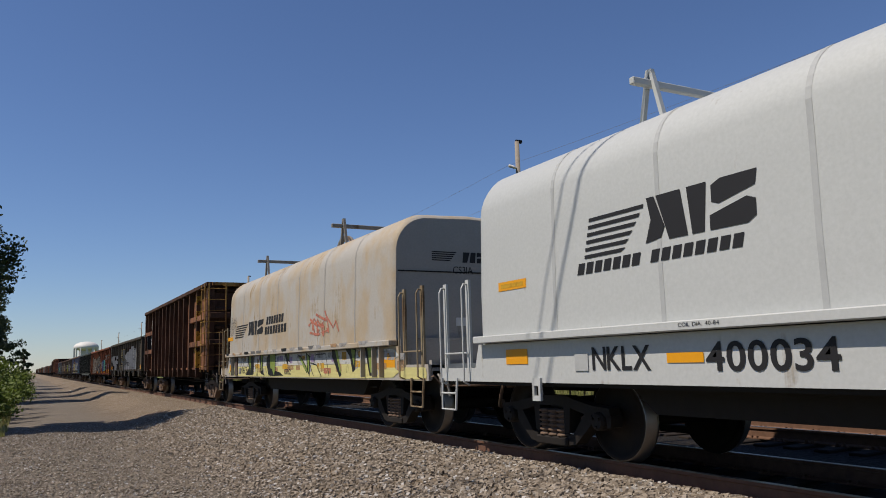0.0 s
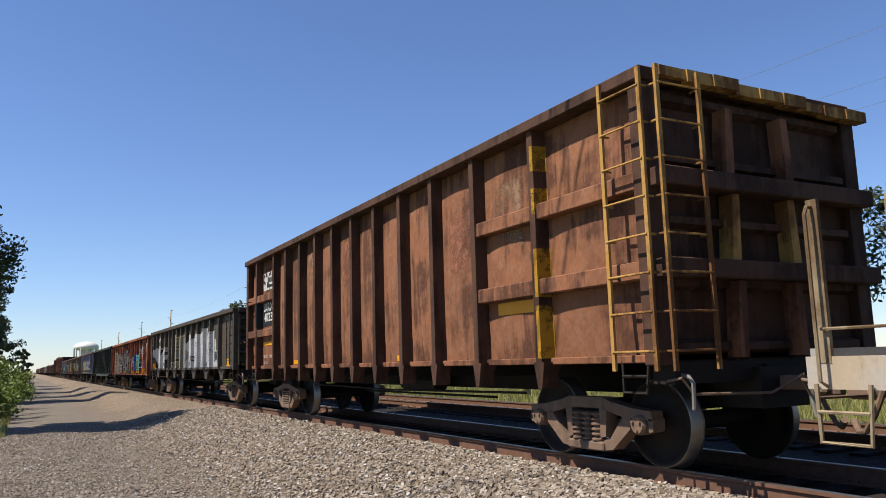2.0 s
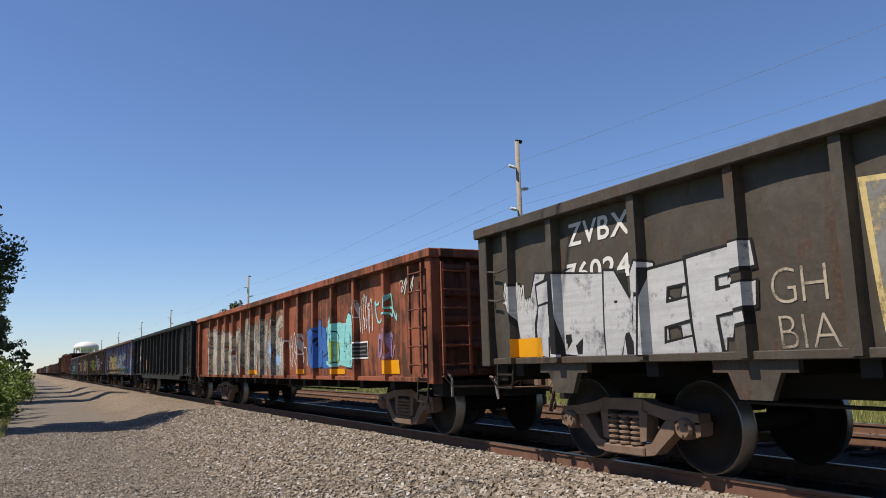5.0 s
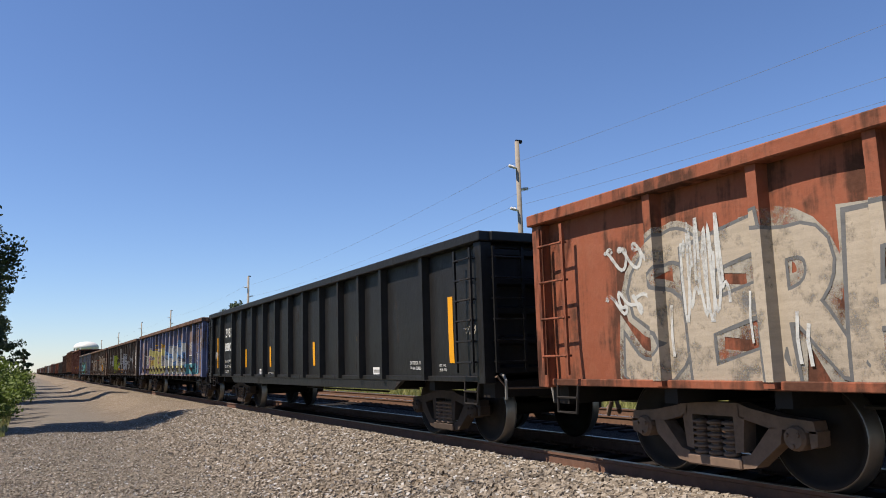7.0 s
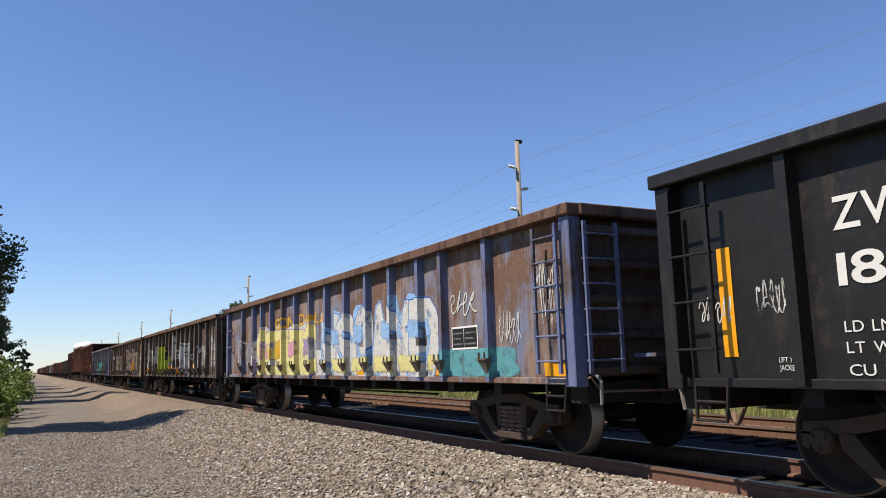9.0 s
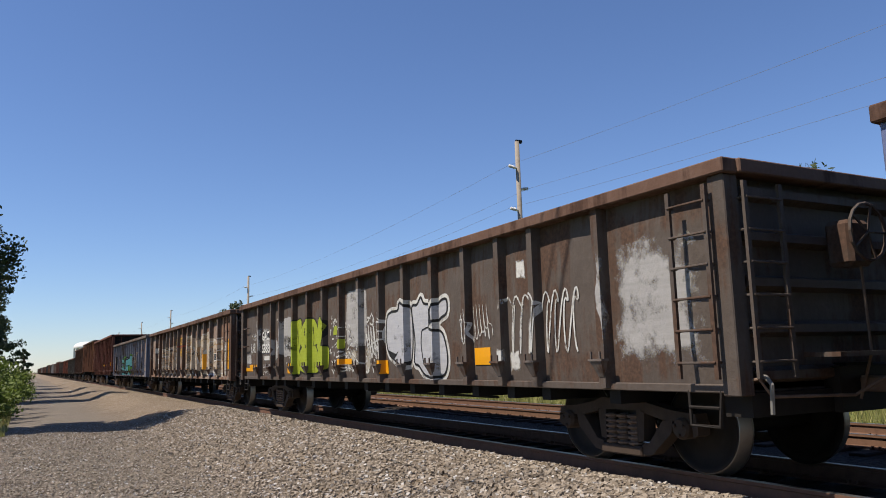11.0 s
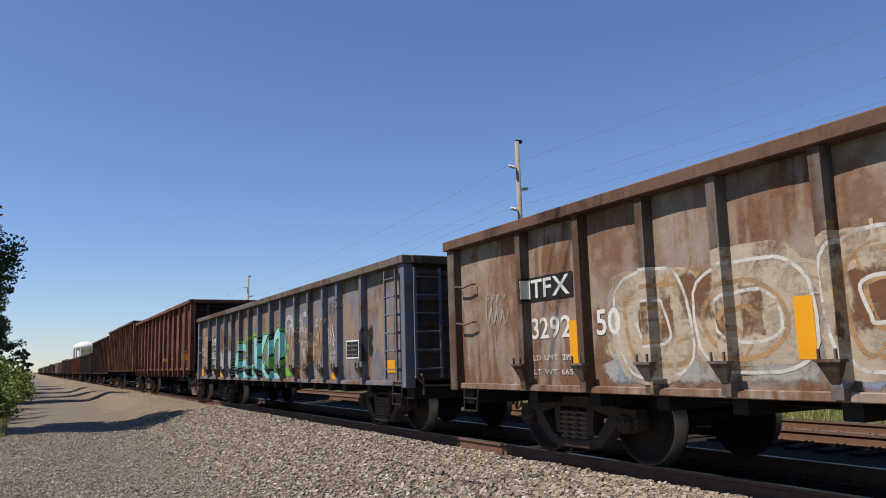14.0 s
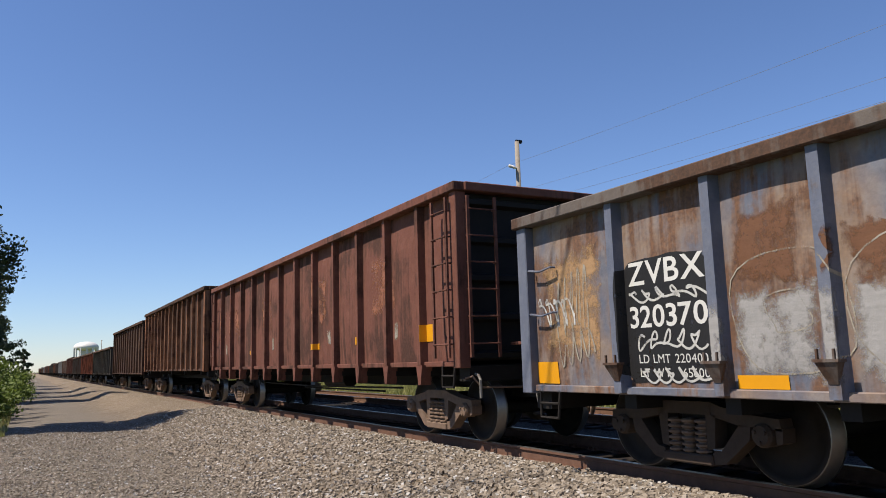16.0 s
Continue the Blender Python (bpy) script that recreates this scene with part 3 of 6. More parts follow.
    box(bm, -1.44, 1.44, -half + 0.1, half - 0.1, z0 + 0.02, z0 + 0.1)
    part("floor_plate", bm, M["steel_dark"], car)
    bm = B()
    box(bm, -1.42, 1.42, -0.08, 0.08, z0 - 0.14, z0 + 0.015)
    cb = put("cross_bearer", bm, M["steel_dark"])
    for p in (posts if near else posts[::3]):
        shared("cross_bearer", cb, car, pose(0, p, 0))
    underframe(car, half + 0.02, trucks or half - 2.0, near, truck)
    if near:
        for sy in (-1, 1):
            uncoupling_rod(car, half, sy, M["truck"])
            stirrup(car, sy * (half - 0.42), z0 + 0.02, M["truck_black"], w=0.36, drop=0.3)
        if not kit:
            return car
        z_a, z_b = z0 + 0.12, z1 - 0.2
        if ladder in ("both", "right"):
            rung_ladder(car, -1.51 - post_d, -half + 0.14, -half + 0.56, z_a, z_b, 6, post_m)
        rung_ladder(car, -half - 0.02, -1.42, -0.98, z_a, z_b, 6, post_m, 0.09, True)
        if ladder == "both":
            rung_ladder(car, -1.51 - post_d, half - 0.62, half - 0.2, z_a, z_b, 4, post_m)
        else:
            rung_ladder(car, -1.51, half - 0.62, half - 0.2, z_a + 0.5, z_b - 0.2, 2, post_m, 0.06, stiles=False)
        brake_wheel(car, -half - 0.3, -0.1, z1 - 0.6, post_m)
        bm = B()
        box(bm, -0.75, 1.1, -half - 0.36, -half - 0.02, z0 + 0.28, z0 + 0.32)
        part("brake_step", bm, post_m, car)
        bm = B()
        tube(bm, [(-0.1, -half - 0.2, z1 - 0.85), (-0.08, -half - 0.2, z0 + 0.3), (-0.15, -half - 0.1, z0 - 0.1)], 0.014, 5)
        part("brake_chain", bm, M["truck"], car)
    return car


def coil_car(label, middle, cover_half, cover_m, body_m, trim_m, end_m, eave, lifts, ribs=(), sill=0.64, rail_m=None):
    """A coil steel car with one long rounded cover."""
    car = tagged(new("coil_car"), label, "freight car", "cars of the freight train")
    cars.append((car, middle))
    SURFACE[car.name] = dict(posts=[], width=0.1, z0=eave, z1=9.0, post_x=1.5, half=cover_half, dent=0.0, shift=0.0, batter=0.0357)
    top = 3.66
    prof = [(-1.5, eave), (-1.5, eave + 0.55), (-1.475, eave + 1.25)]
    cx, cz, r = -0.86, top - 0.64, 0.61
    prof += [(cx - r * math.cos(a), cz + r * math.sin(a)) for a in np.linspace(0.1, 1.45, 9)]
    prof += [(-0.4, top - 0.015), (0, top)]
    prof = prof + [(-x, z) for x, z in prof[-2::-1]]
    # the shell, its ends slightly rounded at the rim
    bm = B()
    stations = [(-cover_half, 0.965), (-cover_half + 0.03, 0.985), (-cover_half + 0.12, 1.0), (cover_half - 0.12, 1.0), (cover_half - 0.03, 0.985), (cover_half, 0.965)]
    rows = []
    for y, k in stations:
        rows.append([bm.verts.new((x * k, y, eave + (z - eave) * k)) for x, z in prof])
    for p, q in zip(rows, rows[1:]):
        for i in range(len(prof) - 1):
            bm.faces.new((p[i], q[i], q[i + 1], p[i + 1]))
    bmesh.ops.recalc_face_normals(bm, faces=bm.faces)
    cover = part("cover", bm, cover_m, car, "long rounded steel cover", True)
    for sy, row in ((-1, 0), (1, -1)):
        bm = B()
        k = stations[row][1]
        vs = [bm.verts.new((x * k, sy * (cover_half - 0.002), eave + (z - eave) * k)) for x, z in prof]
        bm.faces.new(vs if sy > 0 else vs[::-1])
        ws = [bm.verts.new((x * k * 0.99, sy * (cover_half - 0.06), eave + (z - eave) * k * 0.99)) for x, z in prof]
        bm.faces.new(ws if sy < 0 else ws[::-1])
        bmesh.ops.recalc_face_normals(bm, faces=bm.faces)
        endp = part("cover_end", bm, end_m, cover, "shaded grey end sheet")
        bm = B()
        box(bm, -1.4, 1.4, min(sy * cover_half, sy * (cover_half + 0.012)), max(sy * cover_half, sy * (cover_half + 0.012)), eave + 1.12, eave + 1.14)
        part("seam", bm, M["steel_dark"], cover)
    # seams along the cover
    for f in np.linspace(-1, 1, 8)[1:-1]:
        bm = B()
        y = f * cover_half
        ring_a = [bm.verts.new((x * 1.0016, y - 0.028, z + (0.003 if abs(x) < 1.4 else 0))) for x, z in prof]
        ring_b = [bm.verts.new((x * 1.0016, y + 0.028, z + (0.003 if abs(x) < 1.4 else 0))) for x, z in prof]
        for i in range(len(prof) - 1):
            bm.faces.new((ring_a[i], ring_b[i], ring_b[i + 1], ring_a[i + 1]))
        bmesh.ops.recalc_face_normals(bm, faces=bm.faces)
        part("seam", bm, M["seam_grey"] if cover_m is M["grey_cover"] else end_m, cover)
    # lifting brackets
    for y in lifts:
        bm = B()
        box(bm, -1.25, 1.25, y - 0.035, y + 0.035, top + 0.3, top + 0.38, 0.01)
        for sx in (-1, 1):
            x = sx * 0.98
            for d in (-0.17, 0.17):
                prism(bm, [(y + d - 0.025, top - 0.13), (y + d + 0.025, top - 0.13), (y + 0.022 + d * 0.1, top + 0.5), (y - 0.022 + d * 0.1, top + 0.5)], x - 0.025, x + 0.025, "x")
        part("lifting_bracket", bm, trim_m, cover)
    # eave channel and body side
    half = cover_half + 1.15
    for sx in (-1, 1):
        bm = B()
        box(bm, min(sx * 1.44, sx * 1.6), max(sx * 1.44, sx * 1.6), -cover_half - 0.03, cover_half + 0.03, eave - 0.09, eave + 0.0, 0.01)
        part("cover_rim", bm, cover_m, cover)
        bm = B()
        e = cover_half + 0.1
        prism(bm, [(-half, eave - sill), (half, eave - sill), (half, eave - 0.4), (e + 0.1, eave - 0.4), (e, eave - 0.1), (-e, eave - 0.1), (-e - 0.1, eave - 0.4), (-half, eave - 0.4)], min(sx * 1.42, sx * 1.47), max(sx * 1.42, sx * 1.47), "x")
        part("side_sill", bm, body_m, car)
    bm = B()
    box(bm, -1.4, 1.4, -half, half, eave - 0.62, eave - 0.5)
    part("floor_plate", bm, M["steel_dark"], car)
    bm = B()
    e = half - 3.35
    prism(bm, [(-e, eave - 0.62), (-e + 0.35, 0.56), (e - 0.35, 0.56), (e, eave - 0.62)], -0.97, 0.97, "x")
    part("trough", bm, M["truck_black"], car, "deep black coil trough below the floor")
    for sy in (-1, 1):
        bm = B()
        y0, y1 = sorted((sy * (half - 0.08), sy * half))
        box(bm, -1.41, 1.41, y0, y1, eave - 0.62, eave - 0.34)
        y0, y1 = sorted((sy * (cover_half + 0.02), sy * (cover_half + 0.08)))
        box(bm, -1.41, 1.41, y0, y1, eave - 0.5, eave + 0.02)
        y0, y1 = sorted((sy * (cover_half + 0.08), sy * half))
        box(bm, -1.41, 1.41, y0, y1, eave - 0.45, eave - 0.41)
        part("end_platform", bm, end_m, car)
        for sx in (-1, 1):
            bm = B()
            for k in (0.35, 0.98):
                y = sy * (cover_half + k)
                tube(bm, [(sx * 1.48, y, eave - 0.62), (sx * 1.56, y, eave - 0.58), (sx * 1.56, y, eave + 0.66), (sx * 1.53, y, eave + 0.72), (sx * 1.48, y, eave + 0.72)], 0.015, 6)
                box(bm, min(sx * 1.44, sx * 1.475), max(sx * 1.44, sx * 1.475), y - 0.045, y + 0.045, eave - 0.45, eave + 0.78)
            tube(bm, [(sx * 1.5, sy * (cover_half + 0.35), eave - 0.2), (sx * 1.5, sy * (cover_half + 0.98), eave - 0.2)], 0.012, 6)
            part("handrail", bm, rail_m or trim_m, car)
            stirrup(car, sy * (half - 0.3), eave - sill + 0.04, rail_m or trim_m, sx * 1.5)
        uncoupling_rod(car, half, sy, M["truck"])
    for y in ribs:
        bm = B()
        box(bm, -1.56, -1.47, y - 0.012, y + 0.012, eave - 0.6, eave - 0.1)
        part("side_rib", bm, body_m, car)
    if ribs:
        bm = B()
        for d in (0.0, 0.06):
            tube(bm, [(-0.6 + d, -0.9 + 0.45 * math.cos(k) - 0.4, top - 0.1 + 0.38 * math.sin(k)) for k in np.linspace(0, math.pi, 11)], 0.035, 6)
        part("hoop", bm, trim_m, cover)
    underframe(car, half, half - 2.05, True, "truck_black")
    return car


# ---- lettering and paint on the cars ----
GLYPHS = {}


def glyph(ch, fat):
    """Flat mesh of one character in the built-in font: points, faces, width."""
    if (ch, fat) not in GLYPHS:
        cu = bpy.data.curves.new("glyph", "FONT")
        cu.body, cu.offset, cu.resolution_u = ch, fat, 4
        ob = new("glyph", cu)
        bpy.context.view_layer.update()
        me = bpy.data.meshes.new_from_object(ob.evaluated_get(bpy.context.evaluated_depsgraph_get()))
        vs = [(v.co.x, v.co.y) for v in me.vertices]
        GLYPHS[(ch, fat)] = (vs, [tuple(p.vertices) for p in me.polygons])
        bpy.data.objects.remove(ob)
        bpy.data.curves.remove(cu)
        bpy.data.meshes.remove(me)
    return GLYPHS[(ch, fat)]


def width_of(ch):
    if ch == " ":
        return 0.0, 0.3
    xs = [x for x, _ in glyph(ch, 0.0)[0]]
    return min(xs), max(xs)


def line_of_text(text, box_, fat=0.012, slant=0.0, gap=0.09):
    """Points and faces of a word filling the box (y left, y right, z low, z high)."""
    yl, yr, z0, z1 = box_
    pen, vs, fs = 0.0, [], []
    for ch in text:
        lo, hi = width_of(ch)
        if ch != " ":
            g, f = glyph(ch, fat)
            k = len(vs)
            vs += [(x - lo + pen, y) for x, y in g]
            fs += [tuple(i + k for i in q) for q in f]
        pen += hi - lo + gap
    pen -= gap
    out = [(yl - (x + slant * y) / pen * (yl - yr), z0 + y / 0.69 * (z1 - z0)) for x, y in vs]
    return out, fs


def fancy_text(text, box_, fat, seed, wobble=0.1):
    """Swollen, uneven spray-can letters filling the box."""
    rng = random.Random(seed)
    yl, yr, z0, z1 = box_
    vs, fs = [], []
    n = len(text)
    for i, ch in enumerate(text):
        lo, hi = width_of(ch)
        g, f = glyph(ch, fat)
        k = len(vs)
        tilt, big, lift, skew = rng.uniform(-0.12, 0.12), rng.uniform(1.0, 1.16), rng.uniform(-0.06, 0.06), rng.uniform(-0.15, 0.15)
        for x, y in g:
            u, v = (x - lo) / (hi - lo) - 0.5, y / 0.7 - 0.5
            u, v = u + skew * v, v + tilt * u
            u += 0.05 * math.sin(5 * v + i)
            v += wobble * 0.5 * math.sin(4 * u + 2 * i)
            vs.append((yl - (i + 0.5 + u * big * 0.9) / n * (yl - yr), z0 + (0.5 + lift + v * big) * (z1 - z0)))
        fs += [tuple(j + k for j in q) for q in f]
    return vs, fs


def rectangle(box_, lean=0.0):
    yl, yr, z0, z1 = box_
    return [(yl, z0), (yr, z0), (yr - lean, z1), (yl - lean, z1)], [(0, 1, 2, 3)]


def wavy_patch(box_, seed, rough=0.12):
    """A squarish patch with an uneven, brushed edge."""
    rng = random.Random(seed)
    yl, yr, z0, z1 = box_
    ph = [rng.uniform(0, 6.28) for _ in range(4)]
    vs = []
    for k in range(36):
        a = k / 36 * 2 * math.pi
        c, s = math.cos(a), math.sin(a)
        m = max(abs(c), abs(s)) ** 0.9
        r = 1 + rough * (0.5 * math.sin(2 * a + ph[0]) + 0.35 * math.sin(5 * a + ph[1]) + 0.3 * math.sin(9 * a + ph[2]))
        vs.append(((yl + yr) / 2 - c / m * r * (yl - yr) / 2, (z0 + z1) / 2 + s / m * r * (z1 - z0) / 2))
    return vs, [tuple(range(36))]


def block_letters(box_, n, seed, grow=0.0):
    """Angular interlocked shards, like wild lettering that cannot be read."""
    rng = random.Random(seed)
    yl, yr, z0, z1 = box_
    vs, fs = [], []
    w, h = (yl - yr) / n, z1 - z0
    for i in range(n):
        cx = yl - (i + 0.5) * w
        for q in range(3):
            lean = rng.uniform(-0.35, 0.35)
            a0 = rng.uniform(-0.5, 0.1) + 0.12 * q
            wd = rng.uniform(0.26, 0.42)
            b0, b1 = (0.0, rng.uniform(0.85, 1.0)) if q == 0 else (rng.uniform(0.0, 0.35), rng.uniform(0.55, 1.0))
            tip = rng.uniform(0.05, 0.16)
            sh = [(a0, b0), (a0 + wd, b0 + rng.uniform(-0.05, 0.08)), (a0 + wd * 1.1 + lean * 0.5, (b0 + b1) / 2), (a0 + wd + lean, b1), (a0 + wd * 0.4 + lean, b1 + tip), (a0 + lean, b1 - 0.06), (a0 - 0.08 + lean * 0.5, (b0 + b1) / 2)]
            mx, my = sum(a for a, _ in sh) / 7, sum(b for _, b in sh) / 7
            k = len(vs)
            for a, b in sh:
                d = Vector(((a - mx) * w, (b - my) * h))
                d = d.normalized() * grow
                vs.append((cx - a * w - d.x, z0 + b * h * 0.92 + d.y))
            fs.append(tuple(range(k, k + 7)))
    return vs, fs


def bubble_shapes(box_, n, seed, grow=0.0):
    """Swollen rounded shapes in a row."""
    rng = random.Random(seed)
    yl, yr, z0, z1 = box_
    vs, fs = [], []
    for i in range(n):
        cx = yl - (i + 0.5) * (yl - yr) / n
        e, rot = rng.uniform(0.55, 0.85), rng.uniform(-0.2, 0.2)
        rx, rz = (yl - yr) / n * rng.uniform(0.5, 0.58), (z1 - z0) * rng.uniform(0.44, 0.54)
        cz = (z0 + z1) / 2 + rng.uniform(-0.05, 0.05) * (z1 - z0)
        ph = rng.uniform(0, 6)
        k = len(vs)
        for q in range(30):
            a = q / 30 * 2 * math.pi
            c, s_ = math.cos(a), math.sin(a)
            m = 1 + 0.09 * math.sin(3 * a + ph)
            u = (rx * m + grow) * math.copysign(abs(c) ** e, c)
            v = (rz * m + grow) * math.copysign(abs(s_) ** e, s_)
            vs.append((cx - u - rot * v, cz + v))
        fs.append(tuple(range(k, k + 30)))
    return vs, fs


def ribbon(points, w):
    """A stroke of even width through 2D points."""
    vs, fs = [], []
    for i, p in enumerate(points):
        q0, q1 = Vector(points[max(i - 1, 0)]), Vector(points[min(i + 1, len(points) - 1)])
        d = (q1 - q0)
        d = Vector((-d.y, d.x)).normalized() * w / 2
        vs += [(p[0] + d.x, p[1] + d.y), (p[0] - d.x, p[1] - d.y)]
        if i:
            fs.append((2 * i - 2, 2 * i - 1, 2 * i + 1, 2 * i))
    return vs, fs


def rounded(points, closed=True, steps=5):
    """A smooth line through 2D points."""
    n, out = len(points), []
    for i in range(n if closed else n - 1):
        p = [Vector(points[(i + k) % n if closed else min(max(i + k, 0), n - 1)]) for k in (-1, 0, 1, 2)]
        for q in range(steps):
            t = q / steps
            out.append(tuple(0.5 * (2 * p[1] + (p[2] - p[0]) * t + (2 * p[0] - 5 * p[1] + 4 * p[2] - p[3]) * t * t + (3 * p[1] - p[0] - 3 * p[2] + p[3]) * t ** 3)))
    return out if closed else out + [tuple(points[-1])]


def scrawl(box_, seed, w=0.018, loops=5):
    """A quick looping tag that cannot be read."""
    rng = random.Random(seed)
    yl, yr, z0, z1 = box_
    pts = []
    a, b, c = rng.uniform(0, 6), rng.uniform(1.5, 2.6), rng.uniform(0.8, 1.4)
    for k in range(loops * 20):
        f = k / (loops * 20 - 1)
        t = f * loops * 2 * math.pi
        u = f + 0.5 / loops * math.sin(t + a)
        v = 0.5 + 0.32 * math.sin(t * 0.97) + 0.16 * math.sin(t * b + c)
        pts.append((yl - min(max(u, -0.05), 1.05) * (yl - yr), z0 + v * (z1 - z0)))
    return ribbon(pts, w)


def outline_loops(box_, seed, n, w=0.035):
    """Rounded letter outlines standing side by side."""
    rng = random.Random(seed)
    yl, yr, z0, z1 = box_
    vs, fs = [], []
    for i in range(n):
        cx = yl - (i + 0.5) * (yl - yr) / n
        rx, rz = (yl - yr) / n * rng.uniform(0.4, 0.55), (z1 - z0) * rng.uniform(0.42, 0.52)
        e = rng.uniform(0.5, 0.9)
        for q in (1.0, rng.uniform(0.3, 0.5)):
            pts = []
            for k in range(25):
                a = k / 24 * 2 * math.pi
                c, s = math.cos(a), math.sin(a)
                pts.append((cx + q * rx * math.copysign(abs(c) ** e, c) + 0.08 * rx * math.sin(3 * a + i), (z0 + z1) / 2 + q * rz * math.copysign(abs(s) ** e, s)))
            v2, f2 = ribbon(pts, w)
            fs += [tuple(j + len(vs) for j in f) for f in f2]
            vs += v2
    return vs, fs


def decal(car, name, shape, material, lift=0.004, label="", flat=None, parent=None):
    """Lays a flat shape on the near side of a car, over its panels and posts. flat: a plain side at that depth."""
    vs, fs = shape
    s = SURFACE[car.name]
    bm = B()
    vs = [(y - s["shift"], z) for y, z in vs]
    made = [bm.verts.new((0, y, z)) for y, z in vs]
    for f in fs:
        try:
            bm.faces.new([made[i] for i in f])
        except ValueError:
            pass
    zb, zt = s["z0"] + 0.08, s["z1"] - 0.13
    if flat is None:
        lo, hi = min(y for y, _ in vs), max(y for y, _ in vs)
        zlo, zhi = min(z for _, z in vs), max(z for _, z in vs)
        cuts = set()
        for a, b in side_bays(car):
            cuts.update(a + (b - a) * k / GRID for k in range(GRID))
        for p in s["posts"]:
            cuts.update((p - s["width"] * 0.5, p - s["width"] * 0.36, p + s["width"] * 0.36, p + s["width"] * 0.5))
        zp, zq = s["z0"] + 0.07, s["z1"] - 0.12
        for c, no, a, b in [(c, (0, 1, 0), lo, hi) for c in cuts] + [(zp + (zq - zp) * k / GRID, (0, 0, 1), zlo, zhi) for k in range(GRID + 1)]:
            if a < c < b:
                at = (0, c, 0) if no[1] else (0, 0, c)
                bmesh.ops.bisect_plane(bm, geom=bm.verts[:] + bm.edges[:] + bm.faces[:], plane_co=at, plane_no=no)
    bays = side_bays(car)

    def panel_x(y, z):
        for a, b in bays:
            if a - 1e-6 <= y <= b + 1e-6:
                fy = min(max((y - a) / (b - a) * GRID, 0), GRID - 0.0001)
                fz = min(max((z - s["z0"] - 0.07) / (s["z1"] - s["z0"] - 0.19) * GRID, 0), GRID - 0.0001)
                i, k = int(fy), int(fz)
                fy, fz = fy - i, fz - k
                g = [[pillow((i + di) / GRID, (k + dk) / GRID, s["dent"]) for di in (0, 1)] for dk in (0, 1)]
                return SHEET + (g[0][0] * (1 - fy) + g[0][1] * fy) * (1 - fz) + (g[1][0] * (1 - fy) + g[1][1] * fy) * fz
        return SHEET

    rise = 0.00002 if name == "scrawl" else 0.0     # later strokes lie over earlier ones
    out, faces = [], []
    w, pd = s["width"], s["post_x"] - 1.5
    for f in bm.faces:
        c = f.calc_center_median()
        near = min(s["posts"], key=lambda p: abs(p - c.y), default=99)
        d = abs(c.y - near)
        if flat is None and not zb - 0.01 < c.z < zt + 0.02:
            continue
        k = len(out)
        for v in f.verts:
            y, z = v.co.y, v.co.z
            if flat is not None:
                x = flat + max(0.0, z - s["z0"] - 0.55) * s.get("batter", 0.0)
            elif d < 0.36 * w:
                x = -1.5 - pd
            elif d < 0.5 * w:
                x = SHEET - (1.5 + pd + SHEET) * min(max((0.5 * w - abs(y - near)) / (0.14 * w), 0), 1)
            else:
                x = panel_x(y, z)
            out.append((x - lift - rise * min(len(faces), 150), y, z))
        faces.append(tuple(range(k, len(out))))
    bm.free()
    if not faces:
        return None
    bm = B()
    pv = [bm.verts.new(p) for p in out]
    for f in faces:
        bm.faces.new([pv[i] for i in f])
    bmesh.ops.remove_doubles(bm, verts=bm.verts, dist=0.0002 if rise == 0 else 0.00001)
    for f in bm.faces:
        f.normal_update()
        if f.normal.x > 0:
            f.normal_flip()
    if name not in ("graffiti", "paint_patch"):
        return part(name, bm, material, parent or car, label)
    bm.faces.index_update()
    left, piece = set(bm.faces), None
    while left:                             # each separate shape is a part of its own
        isle, edge = set(), [min(left, key=lambda f: f.index)]
        left.discard(edge[0])
        while edge:
            f = edge.pop()
            isle.add(f)
            for v in f.verts:
                for g in v.link_faces:
                    if g in left:
                        left.discard(g)
                        edge.append(g)
        order = sorted(isle, key=lambda f: f.index)
        one, at = B(), {}
        for f in order:
            for v in f.verts:
                if v not in at:
                    at[v] = one.verts.new(v.co)
            one.faces.new([at[v] for v in f.verts])
        piece = part(name, one, material, parent or car, label)
    bm.free()
    return piece


SPRAYED = {}


